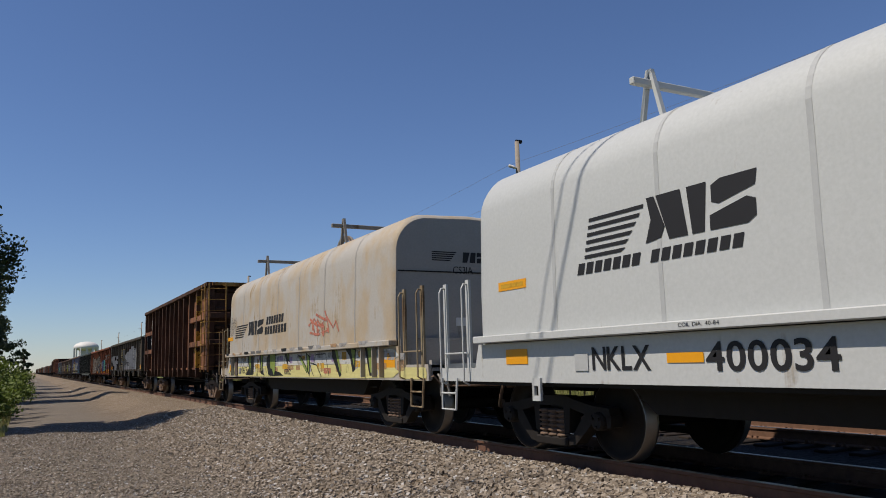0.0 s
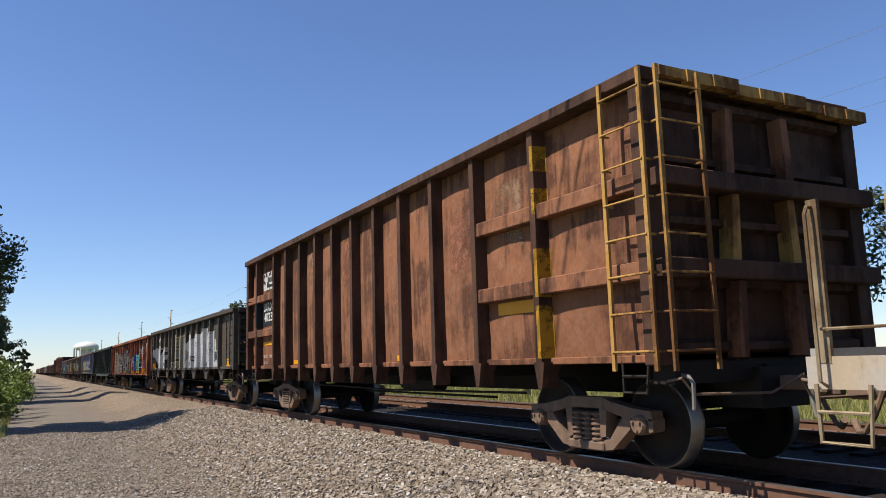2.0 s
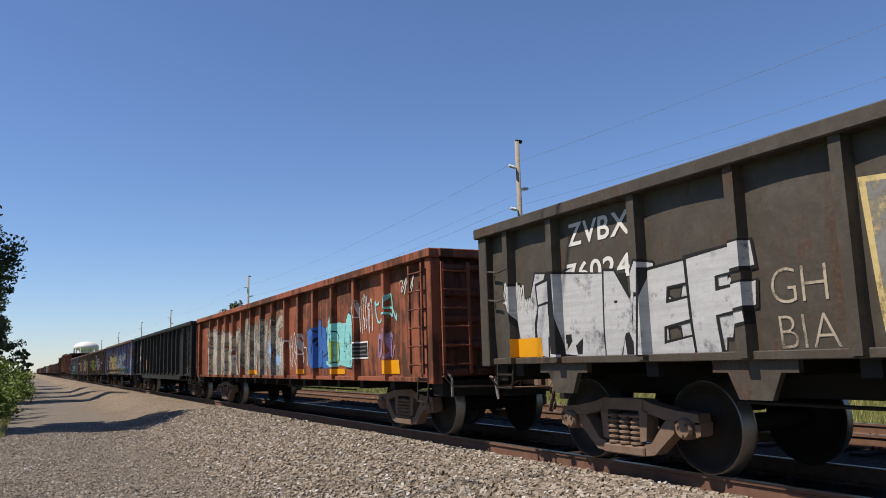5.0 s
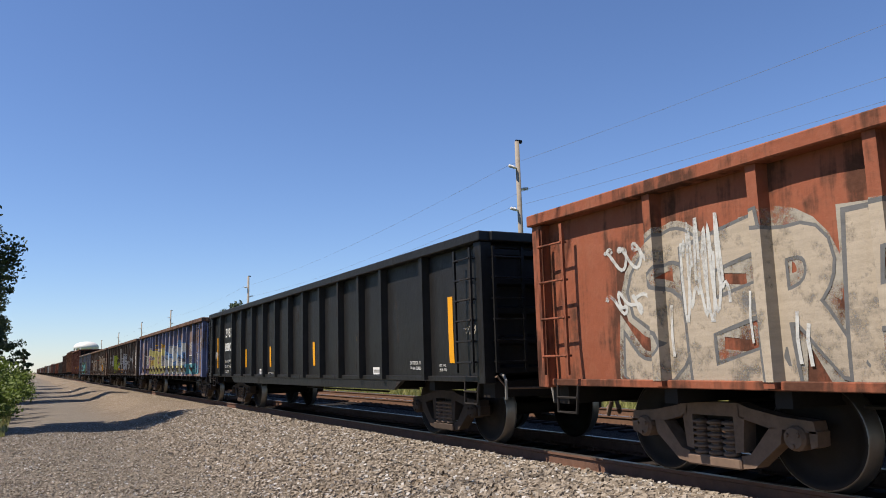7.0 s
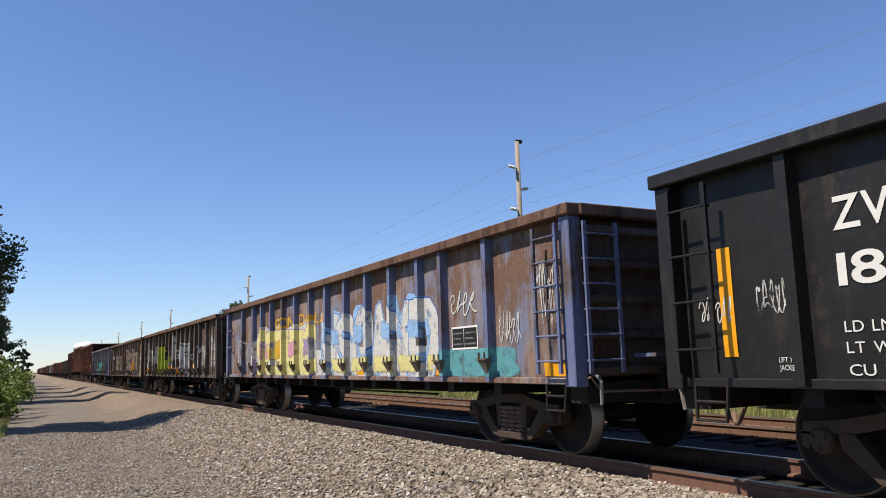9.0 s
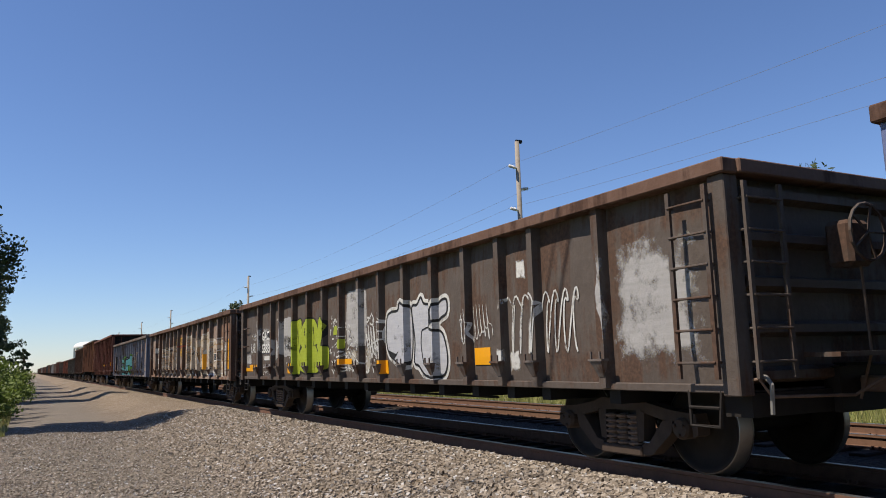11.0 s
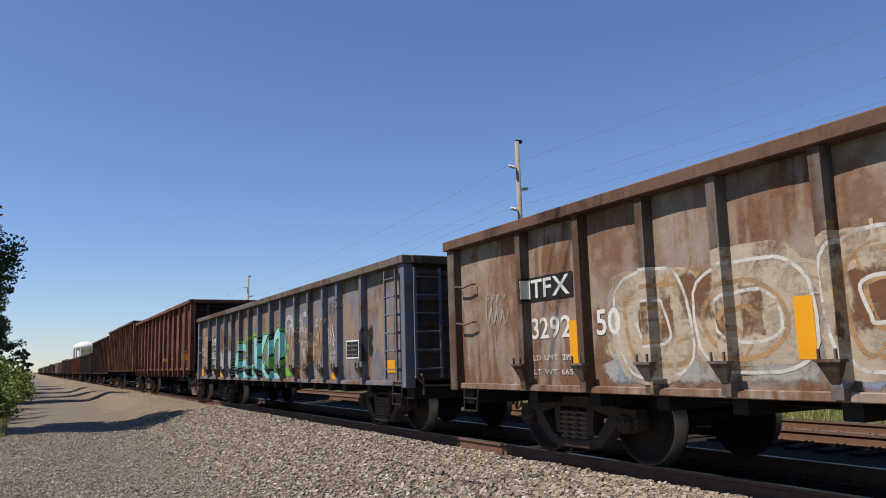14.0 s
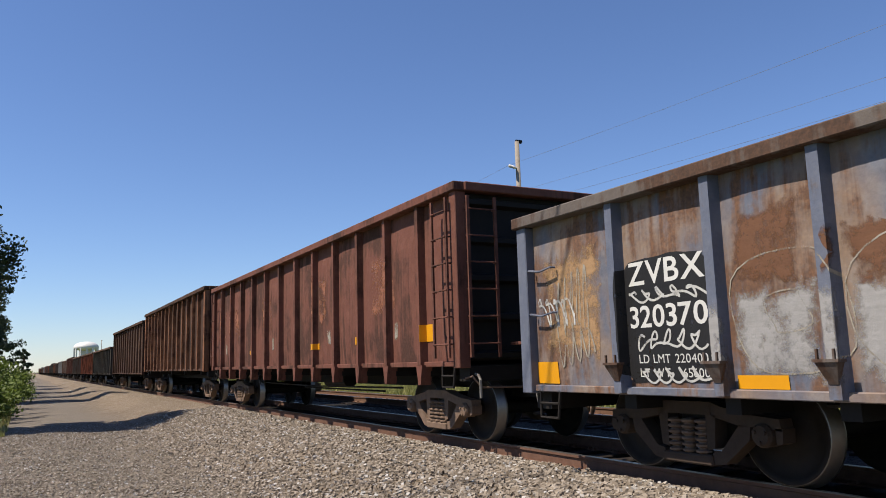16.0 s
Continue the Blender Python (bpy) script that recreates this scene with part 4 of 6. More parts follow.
def spray(name, colour, wear=0.3, rough=0.6, soft=False):
    """Thin paint that has partly worn away. soft: it fades out in flakes towards its edges."""
    n = Nodes(name)
    f = n.noise(n.scaled(1, 1, 1), 7, 6, 0.75)
    g = n.noise(n.scaled(1, 1, 1), 2.2, 5, 0.6)
    creases = n.noise(n.scaled(1, 1.6, 0.8), 2.6, 3, 0.55)
    streaks = n.noise(n.scaled(1, 0.45, 9), 2.4, 4, 0.65)
    col = n.mix(n.ramp(f, 0.3, 0.75, 0, 0.35), colour, tuple(c * 0.55 for c in colour))
    col = n.mix(n.ramp(streaks, 0.4, 0.68, 0, 0.45), col, tuple(c * 0.6 for c in colour))
    n.finish(col, rough, n.math("ADD", f, n.math("MULTIPLY", creases, 2.6)), 0.3, 0.02)
    m = n.math("ADD", n.math("MULTIPLY", f, 0.5), n.math("MULTIPLY", g, 0.5))
    if soft:
        sep = n.t.nodes.new("ShaderNodeSeparateXYZ")
        n.link(n.t.nodes["Texture Coordinate"].outputs["Generated"], sep.inputs[0])
        edge = None
        for k in (1, 2):
            v = sep.outputs[k]
            e = n.math("MINIMUM", v, n.math("SUBTRACT", 1.0, v))
            edge = e if edge is None else n.math("MINIMUM", edge, e)
        m = n.math("SUBTRACT", m, n.ramp(edge, 0.0, 0.22, 0.24, 0.0))
    if wear or soft:
        n.link(n.ramp(m, 0.34 + 0.2 * wear - 0.06, 0.34 + 0.2 * wear + 0.08), n.out.inputs["Alpha"])
    SPRAYED[name] = (colour, wear, rough)
    return n.mat


def flaking(key):
    """The soft-edged kind of a spray paint."""
    if key + "_soft" not in M:
        name = "paint_" + key
        M[key + "_soft"] = spray(name + "_soft", *SPRAYED[name], True) if name in SPRAYED else M[key]
    return M[key + "_soft"]


for key, colour, wear in (("silver", (0.5, 0.51, 0.54), 0.2), ("white_spray", (0.56, 0.57, 0.585), 0.24), ("olive", (0.27, 0.36, 0.08), 0.05), ("cream", (0.52, 0.44, 0.34), 0.42), ("pale_blue", (0.3, 0.36, 0.5), 0.5), ("chalk", (0.66, 0.66, 0.63), 0.35), ("ghost", (0.45, 0.41, 0.34), 0.62), ("ghost_grey", (0.17, 0.17, 0.17), 0.2), ("pewter", (0.25, 0.25, 0.24), 0.35), ("rust_paint", (0.2, 0.095, 0.05), 0.6),
                          ("ink", (0.015, 0.015, 0.016), 0.0), ("lime", (0.36, 0.43, 0.035), 0.1), ("green", (0.2, 0.5, 0.06), 0.15), ("turquoise", (0.3, 0.72, 0.72), 0.1),
                          ("sky_paint", (0.3, 0.5, 0.8), 0.3), ("lemon", (0.78, 0.72, 0.3), 0.2), ("tan", (0.5, 0.31, 0.16), 0.6), ("salmon", (0.62, 0.22, 0.15), 0.45),
                          ("teal", (0.13, 0.38, 0.42), 0.4), ("deep_blue", (0.05, 0.16, 0.5), 0.15), ("amber", (0.7, 0.4, 0.03), 0.35), ("thin_white", (0.7, 0.7, 0.67), 0.45),
                          ("black_patch", (0.02, 0.02, 0.022), 0.12), ("grey_patch", (0.42, 0.41, 0.4), 0.35), ("red_line", (0.45, 0.06, 0.03), 0.4), ("grey_spray", (0.5, 0.5, 0.5), 0.55),
                          ("lilac", (0.4, 0.3, 0.5), 0.5), ("old_yellow", (0.5, 0.27, 0.02), 0.45), ("salmon_thin", (0.36, 0.15, 0.09), 0.75), ("tan_thin", (0.33, 0.2, 0.12), 0.75), ("pink", (0.7, 0.35, 0.45), 0.4), ("straw", (0.7, 0.55, 0.25), 0.3)):
    M[key] = spray("paint_" + key, colour, wear)


def words(car, text, box_, mat="letter_white", fat=0.015, slant=0.0, flat=None, lift=0.0072):
    lift = 0.004 if flat else lift
    return decal(car, "lettering", line_of_text(text, box_, fat, slant), M[mat], lift, flat=flat)


def strip(car, box_, mat="yellow", lean=0.0, flat=None, lift=0.009, name="reflective_strip"):
    lift = lift * 0.4 if flat else lift
    return decal(car, name, rectangle(box_, lean), M[mat], lift, flat=flat)


def notice(car, box_, cells=2):
    """A white-framed black notice with lines of small print."""
    yl, yr, z0, z1 = box_
    strip(car, box_, "white", name="sign")
    w = (yl - yr - 0.03) / cells
    for c in range(cells):
        a, b = yl - 0.02 - c * w, yl - 0.01 - (c + 1) * w
        strip(car, (a, b, z0 + 0.025, z1 - 0.025), "ink", lift=0.0105, name="lettering")
        for k in range(3):
            z = z0 + 0.06 + k * (z1 - z0 - 0.12) / 2.6
            strip(car, (a - 0.03, b + 0.03 + 0.05 * (k % 2), z, z + 0.025), "ghost_grey", lift=0.012, name="lettering")


def throw_up(car, text, box_, fill, line="ink", halo=None, seed=1, fat=0.018, edge=0.022, flat=None):
    """Fat outlined letters."""
    if halo:
        decal(car, "graffiti", fancy_text(text, box_, fat + edge + 0.03, seed), M[halo], 0.004, "sprayed glow round the letters", flat)
    yl, yr, z0, z1 = box_
    w = (yl - yr) / len(text)
    for i, ch in enumerate(text):
        cell, up = (yl - i * w, yl - (i + 1) * w, z0, z1), 0.0012 * i
        decal(car, "graffiti", fancy_text(ch, cell, fat + edge, seed + i), M[line], 0.0052 + up, "dark spray-paint outline", flat)
        decal(car, "graffiti", fancy_text(ch, cell, fat, seed + i), M[fill], 0.0058 + up, "sprayed letter", flat)


def within(p, shape):
    """Whether a 2D point lies on one of the shape's faces."""
    vs, fs = shape
    for f in fs:
        odd = False
        for i in range(len(f)):
            (ax, ay), (bx, by) = vs[f[i]], vs[f[i - 1]]
            if (ay > p[1]) != (by > p[1]) and p[0] < (bx - ax) * (p[1] - ay) / (by - ay) + ax:
                odd = not odd
        if odd:
            return True
    return False


def hatched_letter(car, ch, box_, fill, halo, seed, step, fat=0.026):
    """One big letter with a black depth filled with short white hatching."""
    up = 0.0005 * step
    decal(car, "graffiti", fancy_text(ch, box_, fat + 0.05, seed), M[halo], 0.004 + up * 0.5, "sprayed glow round the letter")
    deep_box = (box_[0] + 0.2, box_[1] + 0.2, box_[2] - 0.02, box_[3] - 0.05)
    deep = fancy_text(ch, deep_box, fat + 0.012, seed)
    decal(car, "graffiti", deep, M["ink"], 0.006 + up * 0.3, "black depth behind the letter")
    vs, fs = [], []
    y0, z = deep_box[1] - 0.2, box_[2] - 0.05
    rows = int((box_[3] - z) / 0.075)
    for i in range(int((deep_box[0] - y0 + 0.2) / 0.036)):
        for k in range(rows):
            y, zz = y0 + i * 0.036, z + k * 0.075 + 0.02 * math.sin(i * 1.7)
            a, b = (y, zz), (y - 0.05, zz + 0.05)
            if within(a, deep) and within(b, deep):
                v2, f2 = ribbon([a, b], 0.013)
                fs += [tuple(j + len(vs) for j in f) for f in f2]
                vs += v2
    decal(car, "graffiti", (vs, fs), M["thin_white"], 0.0075 + up * 0.3, "white hatching on the depth")
    decal(car, "graffiti", fancy_text(ch, box_, fat + 0.018, seed), M["ink"], 0.0085 + up, "dark spray-paint outline")
    decal(car, "graffiti", fancy_text(ch, box_, fat, seed), M[fill], 0.0105 + up, "sprayed letter")


def dabs(car, area, count, mat, seed, size=0.1):
    """Short curved touches of the spray can."""
    rng = random.Random(seed)
    yl, yr, z0, z1 = area
    for _ in range(count):
        y, z, a, bend = rng.uniform(yr, yl), rng.uniform(z0, z1), rng.uniform(-0.6, 1.2), rng.uniform(-1.0, 1.0)
        ln, pts = size * rng.uniform(0.5, 1.3), []
        for k in range(5):
            pts.append((y, z))
            y, z, a = y - ln / 4 * math.cos(a), z + ln / 4 * math.sin(a), a + bend * 0.4
        stroke(car, pts, mat, rng.uniform(0.018, 0.034), 0.0062)


def bubbles(car, box_, n, fill, line="ink", halo=None, seed=1, edge=0.03, curls=False):
    """Rounded outlined shapes with a curl inside each."""
    if halo:
        decal(car, "graffiti", bubble_shapes(box_, n, seed, edge + 0.07), M[halo], 0.004, "sprayed glow round the shapes")
    for i in range(n):
        yl, yr, z0, z1 = box_
        w = (yl - yr) / n
        b = (yl - i * w, yl - (i + 1) * w, z0, z1)
        decal(car, "graffiti", bubble_shapes(b, 1, seed + i, edge), M[line], 0.005 + 0.0016 * (i % 2), "dark spray-paint outline")
        decal(car, "graffiti", bubble_shapes(b, 1, seed + i), M[fill], 0.0084 + 0.0016 * (i % 2), "swollen sprayed shape")
        cy, cz = yl - (i + 0.5) * w, (z0 + z1) / 2
        stem = [(cy - w * 0.1 * math.sin(2 * f), z0 + (z1 - z0) * (0.08 + 0.36 * f)) for f in (0, 0.25, 0.5, 0.75, 1.0)]
        decal(car, "graffiti", ribbon(stem, 0.022), M[line], 0.012)
        if not curls:
            continue
        curl = [(cy + w * 0.04 * k / 10 * math.cos(k * 0.55 + i), cz + (z1 - z0) * (0.1 + 0.02 * k / 10 * 4 * math.sin(k * 0.55 + i))) for k in range(4, 22)]
        decal(car, "graffiti", ribbon(curl, 0.022), M[line], 0.012)


def wild(car, box_, n, fill, line="ink", seed=1, edge=0.028, flat=None, back=True):
    if back:
        yl, yr, z0, z1 = box_
        decal(car, "graffiti", wavy_patch((yl, yr, z0, z0 + 0.8 * (z1 - z0)), seed + 50, 0.08), M[fill], 0.004, "sprayed ground coat", flat)
    decal(car, "graffiti", block_letters(box_, n, seed, edge), M[line], 0.006, "dark spray-paint outline", flat)
    decal(car, "graffiti", block_letters(box_, n, seed), M[fill], 0.008, "sprayed angular blocks", flat)


def patch(car, box_, mat, seed=1, rough=0.1, lift=0.004, flat=None):
    return decal(car, "paint_patch", wavy_patch(box_, seed, rough), M[mat] if rough < 0.07 else flaking(mat), lift, flat=flat)


def tag(car, box_, mat="thin_white", seed=1, w=0.018, loops=5, flat=None):
    return decal(car, "scrawl", scrawl(box_, seed, w, loops), M[mat], 0.0082 if flat is None else 0.004, flat=flat)


def shard(car, pts, mat="ink", lift=0.005, flat=None):
    return decal(car, "graffiti", (pts, [tuple(range(len(pts)))]), M[mat], lift, flat=flat)


def stroke(car, pts, mat="ink", w=0.025, lift=0.006, flat=None):
    return decal(car, "graffiti", ribbon(pts, w), M[mat], lift, flat=flat)


def emblem(car, stripes, block, rows, flat, mat="letter_black"):
    """Plain slanted shapes: a fan of bars, two heavy blocks, and rows of small blocks for the name."""
    yl, yr, z0, z1 = stripes
    for k in range(6):
        f = k / 5.6
        z = z0 + (z1 - z0) * f
        h = (z1 - z0) / 11
        decal(car, "emblem_bar", ([(yl - f * 0.1 * (yl - yr), z), (yr + (1 - f) * 0.4 * (yl - yr), z + 0.0), (yr + (1 - f) * 0.32 * (yl - yr), z + h), (yl - f * 0.1 * (yl - yr), z + h)], [(0, 1, 2, 3)]), M[mat], 0.003, flat=flat)
    yl, yr, z0, z1 = block
    w, h = yl - yr, z1 - z0
    for pts in ([(0.0, 0.0), (0.16, 0.06), (0.2, 0.3), (0.1, 1.0), (0.02, 1.0), (0.06, 0.5)], [(0.24, 0.0), (0.42, 0.0), (0.36, 1.0), (0.12, 1.0)],
                [(0.46, 0.0), (0.57, 0.0), (0.6, 1.0), (0.42, 1.0)], [(0.62, 0.0), (0.93, 0.0), (1.0, 0.12), (1.0, 0.44), (0.93, 0.52), (0.62, 0.3)],
                [(0.64, 0.56), (0.7, 0.5), (1.0, 0.7), (1.02, 1.0), (0.72, 1.0), (0.64, 0.9)]):
        decal(car, "emblem_block", ([(yl - a * w, z0 + b * h) for a, b in pts], [tuple(range(len(pts)))]), M[mat], 0.003, flat=flat)
    for (yl, yr, z0, z1), n in rows:
        for k in range(n):
            a = yl - (k + 0.08) * (yl - yr) / n
            b = yl - (k + 0.84) * (yl - yr) / n
            decal(car, "name_bar", ([(a, z0), (b, z0), (b - 0.03, z1), (a - 0.03, z1)], [(0, 1, 2, 3)]), M[mat], 0.003, flat=flat)


def evenly(half, n, margin=1.7):
    return [float(v) for v in np.linspace(-half + margin, half - margin, n)]


def between(s0, s1):
    return (s0 + s1) / 2, s1 - s0


coil_1 = coil_car("clean light grey covered coil steel car with black emblem", 2.75, 5.75, M["grey_cover"], M["grey_cover"], M["grey_cover"], M["grey_cover"], 1.46, (2.95, -2.9), sill=0.575)
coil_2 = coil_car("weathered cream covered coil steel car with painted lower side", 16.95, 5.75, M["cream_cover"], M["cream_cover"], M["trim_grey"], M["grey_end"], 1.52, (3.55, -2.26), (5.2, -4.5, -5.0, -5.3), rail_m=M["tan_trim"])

mid, ln = between(25.25, 40.2)
high_car = gondola("tall rusty brown scrap gondola with dented side sheets", mid, ln, 1.09, 3.91, [p - 0.095 for p in (6.6, 5.08, 4.12, 3.1, 2.1, 1.1, 0.1, -0.92, -1.94, -3.02, -4.2, -5.55)], M["rust_side"], M["rust_frame"], M["rust_frame"], M["rust_frame"],
                   stake="brace", dent=0.05, name="scrap_gondola", trucks=ln / 2 - 1.75, ladder="right", post_d=0.13, post_w=0.15, kit=False)
mid, ln = between(41.9, 58.3)
old_black = gondola("old black gondola with white spray lettering", mid, ln, 1.1, 2.84, [7.6, 6.7, 5.36, 4.17, 3.2, 2.36, 1.34, 0.4, -0.7, -1.75, -2.85, -3.9, -4.95, -6.2], M["black_old"], M["black_old"], M["black_old"], M["black_old"], stake="bracket", ladder="right")
mid, ln = between(59.7, 76.95)
orange_car = gondola("faded orange-red gondola covered in worn graffiti", mid, ln, 0.86, 2.8, [p - 0.425 for p in (7.2, 6.0, 5.0, 4.1, 3.1, 2.1, 1.1, 0.1, -0.95, -1.95, -2.93, -4.03, -5.18, -6.5)], M["orange"], M["orange"], M["orange"], M["maroon"])
mid, ln = between(78.15, 94.75)
black_car = gondola("glossy black gondola with yellow reflective strips", mid, ln, 0.88, 2.82, [p - 0.03 for p in (7.0, 5.5, 4.4, 3.27, 2.2, 1.15, 0.1, -0.95, -2.0, -3.05, -4.07, -5.05, -6.56)], M["black_new"], M["black_new"], M["black_new"], M["black_new"], dent=0.02, belly=0.15, truck="truck_shaded")
mid, ln = between(96.1, 112.3)
blue_car = gondola("rusting blue gondola with pastel graffiti", mid, ln, 0.87, 2.83, [6.35, 5.2, 4.4, 3.55, 2.6, 1.65, 0.65, -0.33, -1.35, -2.38, -3.38, -4.4, -5.12, -6.34], M["blue"], M["blue_trim"], M["chord_rust"], M["brown_gon"], stake="pocket", ladder="right", truck="truck_shaded")
mid, ln = between(113.7, 130.25)
dark_car = gondola("dark brown gondola with lime and silver graffiti", mid, ln, 0.83, 2.8, [6.6, 5.43, 4.75, 3.72, 2.72, 1.77, 0.85, -0.1, -1.0, -1.95, -2.9, -3.85, -4.7, -5.43, -6.6], M["brown_gon"], M["brown_gon"], M["chord_rust"], M["brown_gon"], stake="pocket", ladder="right", truck="truck_shaded")
mid, ln = between(131.5, 147.95)
cream_car = gondola("rust and cream gondola under layers of faded graffiti", mid, ln, 0.79, 2.8, [6.5, 5.4, 4.43, 3.54, 2.55, 1.6, 0.76, -0.38, -1.36, -2.3, -3.25, -4.3, -5.3, -6.43], M["itfx"], M["chord_grey"], M["chord_rust"], M["brown_gon"], stake="pocket", ladder="right", truck="truck_shaded")
mid, ln = between(149.4, 165.75)
teal_car = gondola("rusty blue gondola with turquoise and green graffiti", mid, ln, 0.79, 2.82, [6.55, 5.3, 4.25, 3.35, 2.43, 1.43, 0.46, -0.61, -1.52, -2.58, -3.5, -4.4, -5.2, -6.4], M["slate"], M["slate_trim"], M["chord_grey"], M["brown_gon"], stake="pocket", ladder="right", truck="truck_shaded")
mid, ln = between(167.25, 183.0)
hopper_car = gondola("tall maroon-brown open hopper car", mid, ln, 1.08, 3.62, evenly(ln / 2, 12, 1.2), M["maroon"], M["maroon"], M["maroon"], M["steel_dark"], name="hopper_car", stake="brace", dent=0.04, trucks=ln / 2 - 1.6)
mid, ln = between(184.3, 199.0)
tall_car = gondola("tall dark brown ribbed scrap gondola", mid, ln, 1.05, 3.86, evenly(ln / 2, 13, 1.2), M["rust_frame"], M["rust_side"], M["rust_frame"], M["rust_frame"], near=False, name="scrap_gondola", trucks=ln / 2 - 1.7)
mid, ln = between(200.2, 215.6)
plain_car = gondola("tall plain brown open freight car", mid, ln, 0.9, 3.66, evenly(ln / 2, 12, 1.2), M["rust_frame"], M["rust_frame"], M["rust_frame"], M["rust_frame"], near=False, name="hopper_car", trucks=ln / 2 - 1.7, post_d=0.04)


# -- paint: light grey coil car
C = -1.502
emblem(coil_1, (3.56, 2.62, 2.19, 2.62), (2.64, 1.36, 2.22, 2.66), [((3.7, 2.72, 2.03, 2.15), 7), ((2.6, 1.5, 2.03, 2.15), 8)], C)
words(coil_1, "NKLX", (3.55, 2.71, 1.03, 1.26), "letter_black", flat=-1.474)
words(coil_1, "400034", (2.02, 0.77, 1.02, 1.26), "letter_black", flat=-1.474)
words(coil_1, "COIL DIA. 40-84", (2.2, 1.74, 1.405, 1.44), "letter_black", 0.0, flat=-1.6)
strip(coil_1, (2.49, 2.05, 1.09, 1.18), flat=-1.474)
strip(coil_1, (5.19, 4.73, 1.1, 1.28), flat=-1.474)
strip(coil_1, (5.26, 4.66, 2.0, 2.11), flat=C)
strip(coil_1, (5.2, 4.72, 2.03, 2.08), "amber", flat=C, lift=0.016, name="lettering")
for y in (4.55, -4.55):
    bm = B()
    for a, b, z0_, z1_ in ((-0.08, 0.08, 0.85, 0.94), (-0.08, -0.04, 0.74, 0.85), (0.04, 0.08, 0.74, 0.85), (-0.08, 0.08, 0.68, 0.74)):
        box(bm, -1.5, -1.468, y + a, y + b, z0_, z1_)
    part("roping_staple", bm, M["grey_cover"], coil_1)
bm = B()
box(bm, -1.482, -1.474, 3.62, 3.84, 1.02, 1.2)
part("data_plate", bm, M["seam_grey"], coil_1)
# -- paint: cream coil car
emblem(coil_2, (4.97, 3.52, 1.95, 2.29), (3.52, 2.05, 1.97, 2.33), [((1.78, 0.3, 2.17, 2.36), 7), ((1.9, 0.06, 1.93, 2.12), 8)], C)
strip(coil_2, (5.83, 5.23, 1.9, 2.0), flat=C)
tag(coil_2, (-1.6, -2.7, 1.72, 2.1), "salmon", 5, 0.05, 4, flat=C)
for pts in ([(-1.62, 2.1), (-1.95, 1.98), (-2.5, 1.9)], [(-1.98, 2.18), (-2.3, 2.1), (-2.62, 2.02)], [(-2.52, 2.22), (-2.62, 2.1), (-3.0, 1.86), (-3.15, 1.98), (-3.3, 1.78)], [(-1.6, 1.82), (-2.1, 1.76), (-2.75, 1.82)]):
    stroke(coil_2, pts, "salmon", 0.05, 0.005, C)
tag(coil_2, (5.7, 4.9, 2.0, 2.6), "ink", 6, 0.007, 9, flat=C)
low = -1.474
patch(coil_2, (5.8, -5.8, 0.9, 1.16), "lemon", 3, 0.02, 0.003, low)
patch(coil_2, (5.8, -5.8, 1.15, 1.4), "chalk", 4, 0.02, 0.003, low)
strip(coil_2, (5.7, 5.35, 1.02, 1.22), flat=low)
strip(coil_2, (-5.3, -5.75, 1.08, 1.32), flat=low)
patch(coil_2, (-5.9, -6.85, 0.9, 1.08), "lemon", 9, 0.02, 0.003, low)
words(coil_2, "163", (4.25, 3.7, 0.97, 1.15), "letter_black", 0.0, flat=low)
words(coil_2, "6", (3.18, 3.0, 0.95, 1.12), "letter_black", 0.0, flat=low, lift=0.012)
# soft ground patches under the outlines
rng = random.Random(12)
for k in range(40):
    y, up = 5.3 - k * 0.29 + rng.uniform(-0.12, 0.12), k % 3 != 2
    z, wd, h = (rng.uniform(1.2, 1.3) if up else rng.uniform(0.95, 1.08)), rng.uniform(0.12, 0.45), rng.uniform(0.08, 0.17)
    patch(coil_2, (y, y - wd, z, z + h), rng.choice(["tan", "grey_patch", "lilac", "grey_spray", "old_yellow"] if up else ["tan", "grey_patch", "chalk"]), k, 0.05, 0.0038, low)
for y, z, mat in ((2.85, 1.1, "amber"), (2.55, 1.0, "tan"), (0.45, 1.08, "amber"), (0.02, 1.06, "tan"), (-1.98, 1.08, "amber"), (-2.36, 0.98, "salmon"), (-3.9, 1.1, "amber"), (-5.0, 1.05, "tan")):
    patch(coil_2, (y, y - 0.42, z, z + 0.11), mat, 5, 0.03, 0.0042, low)
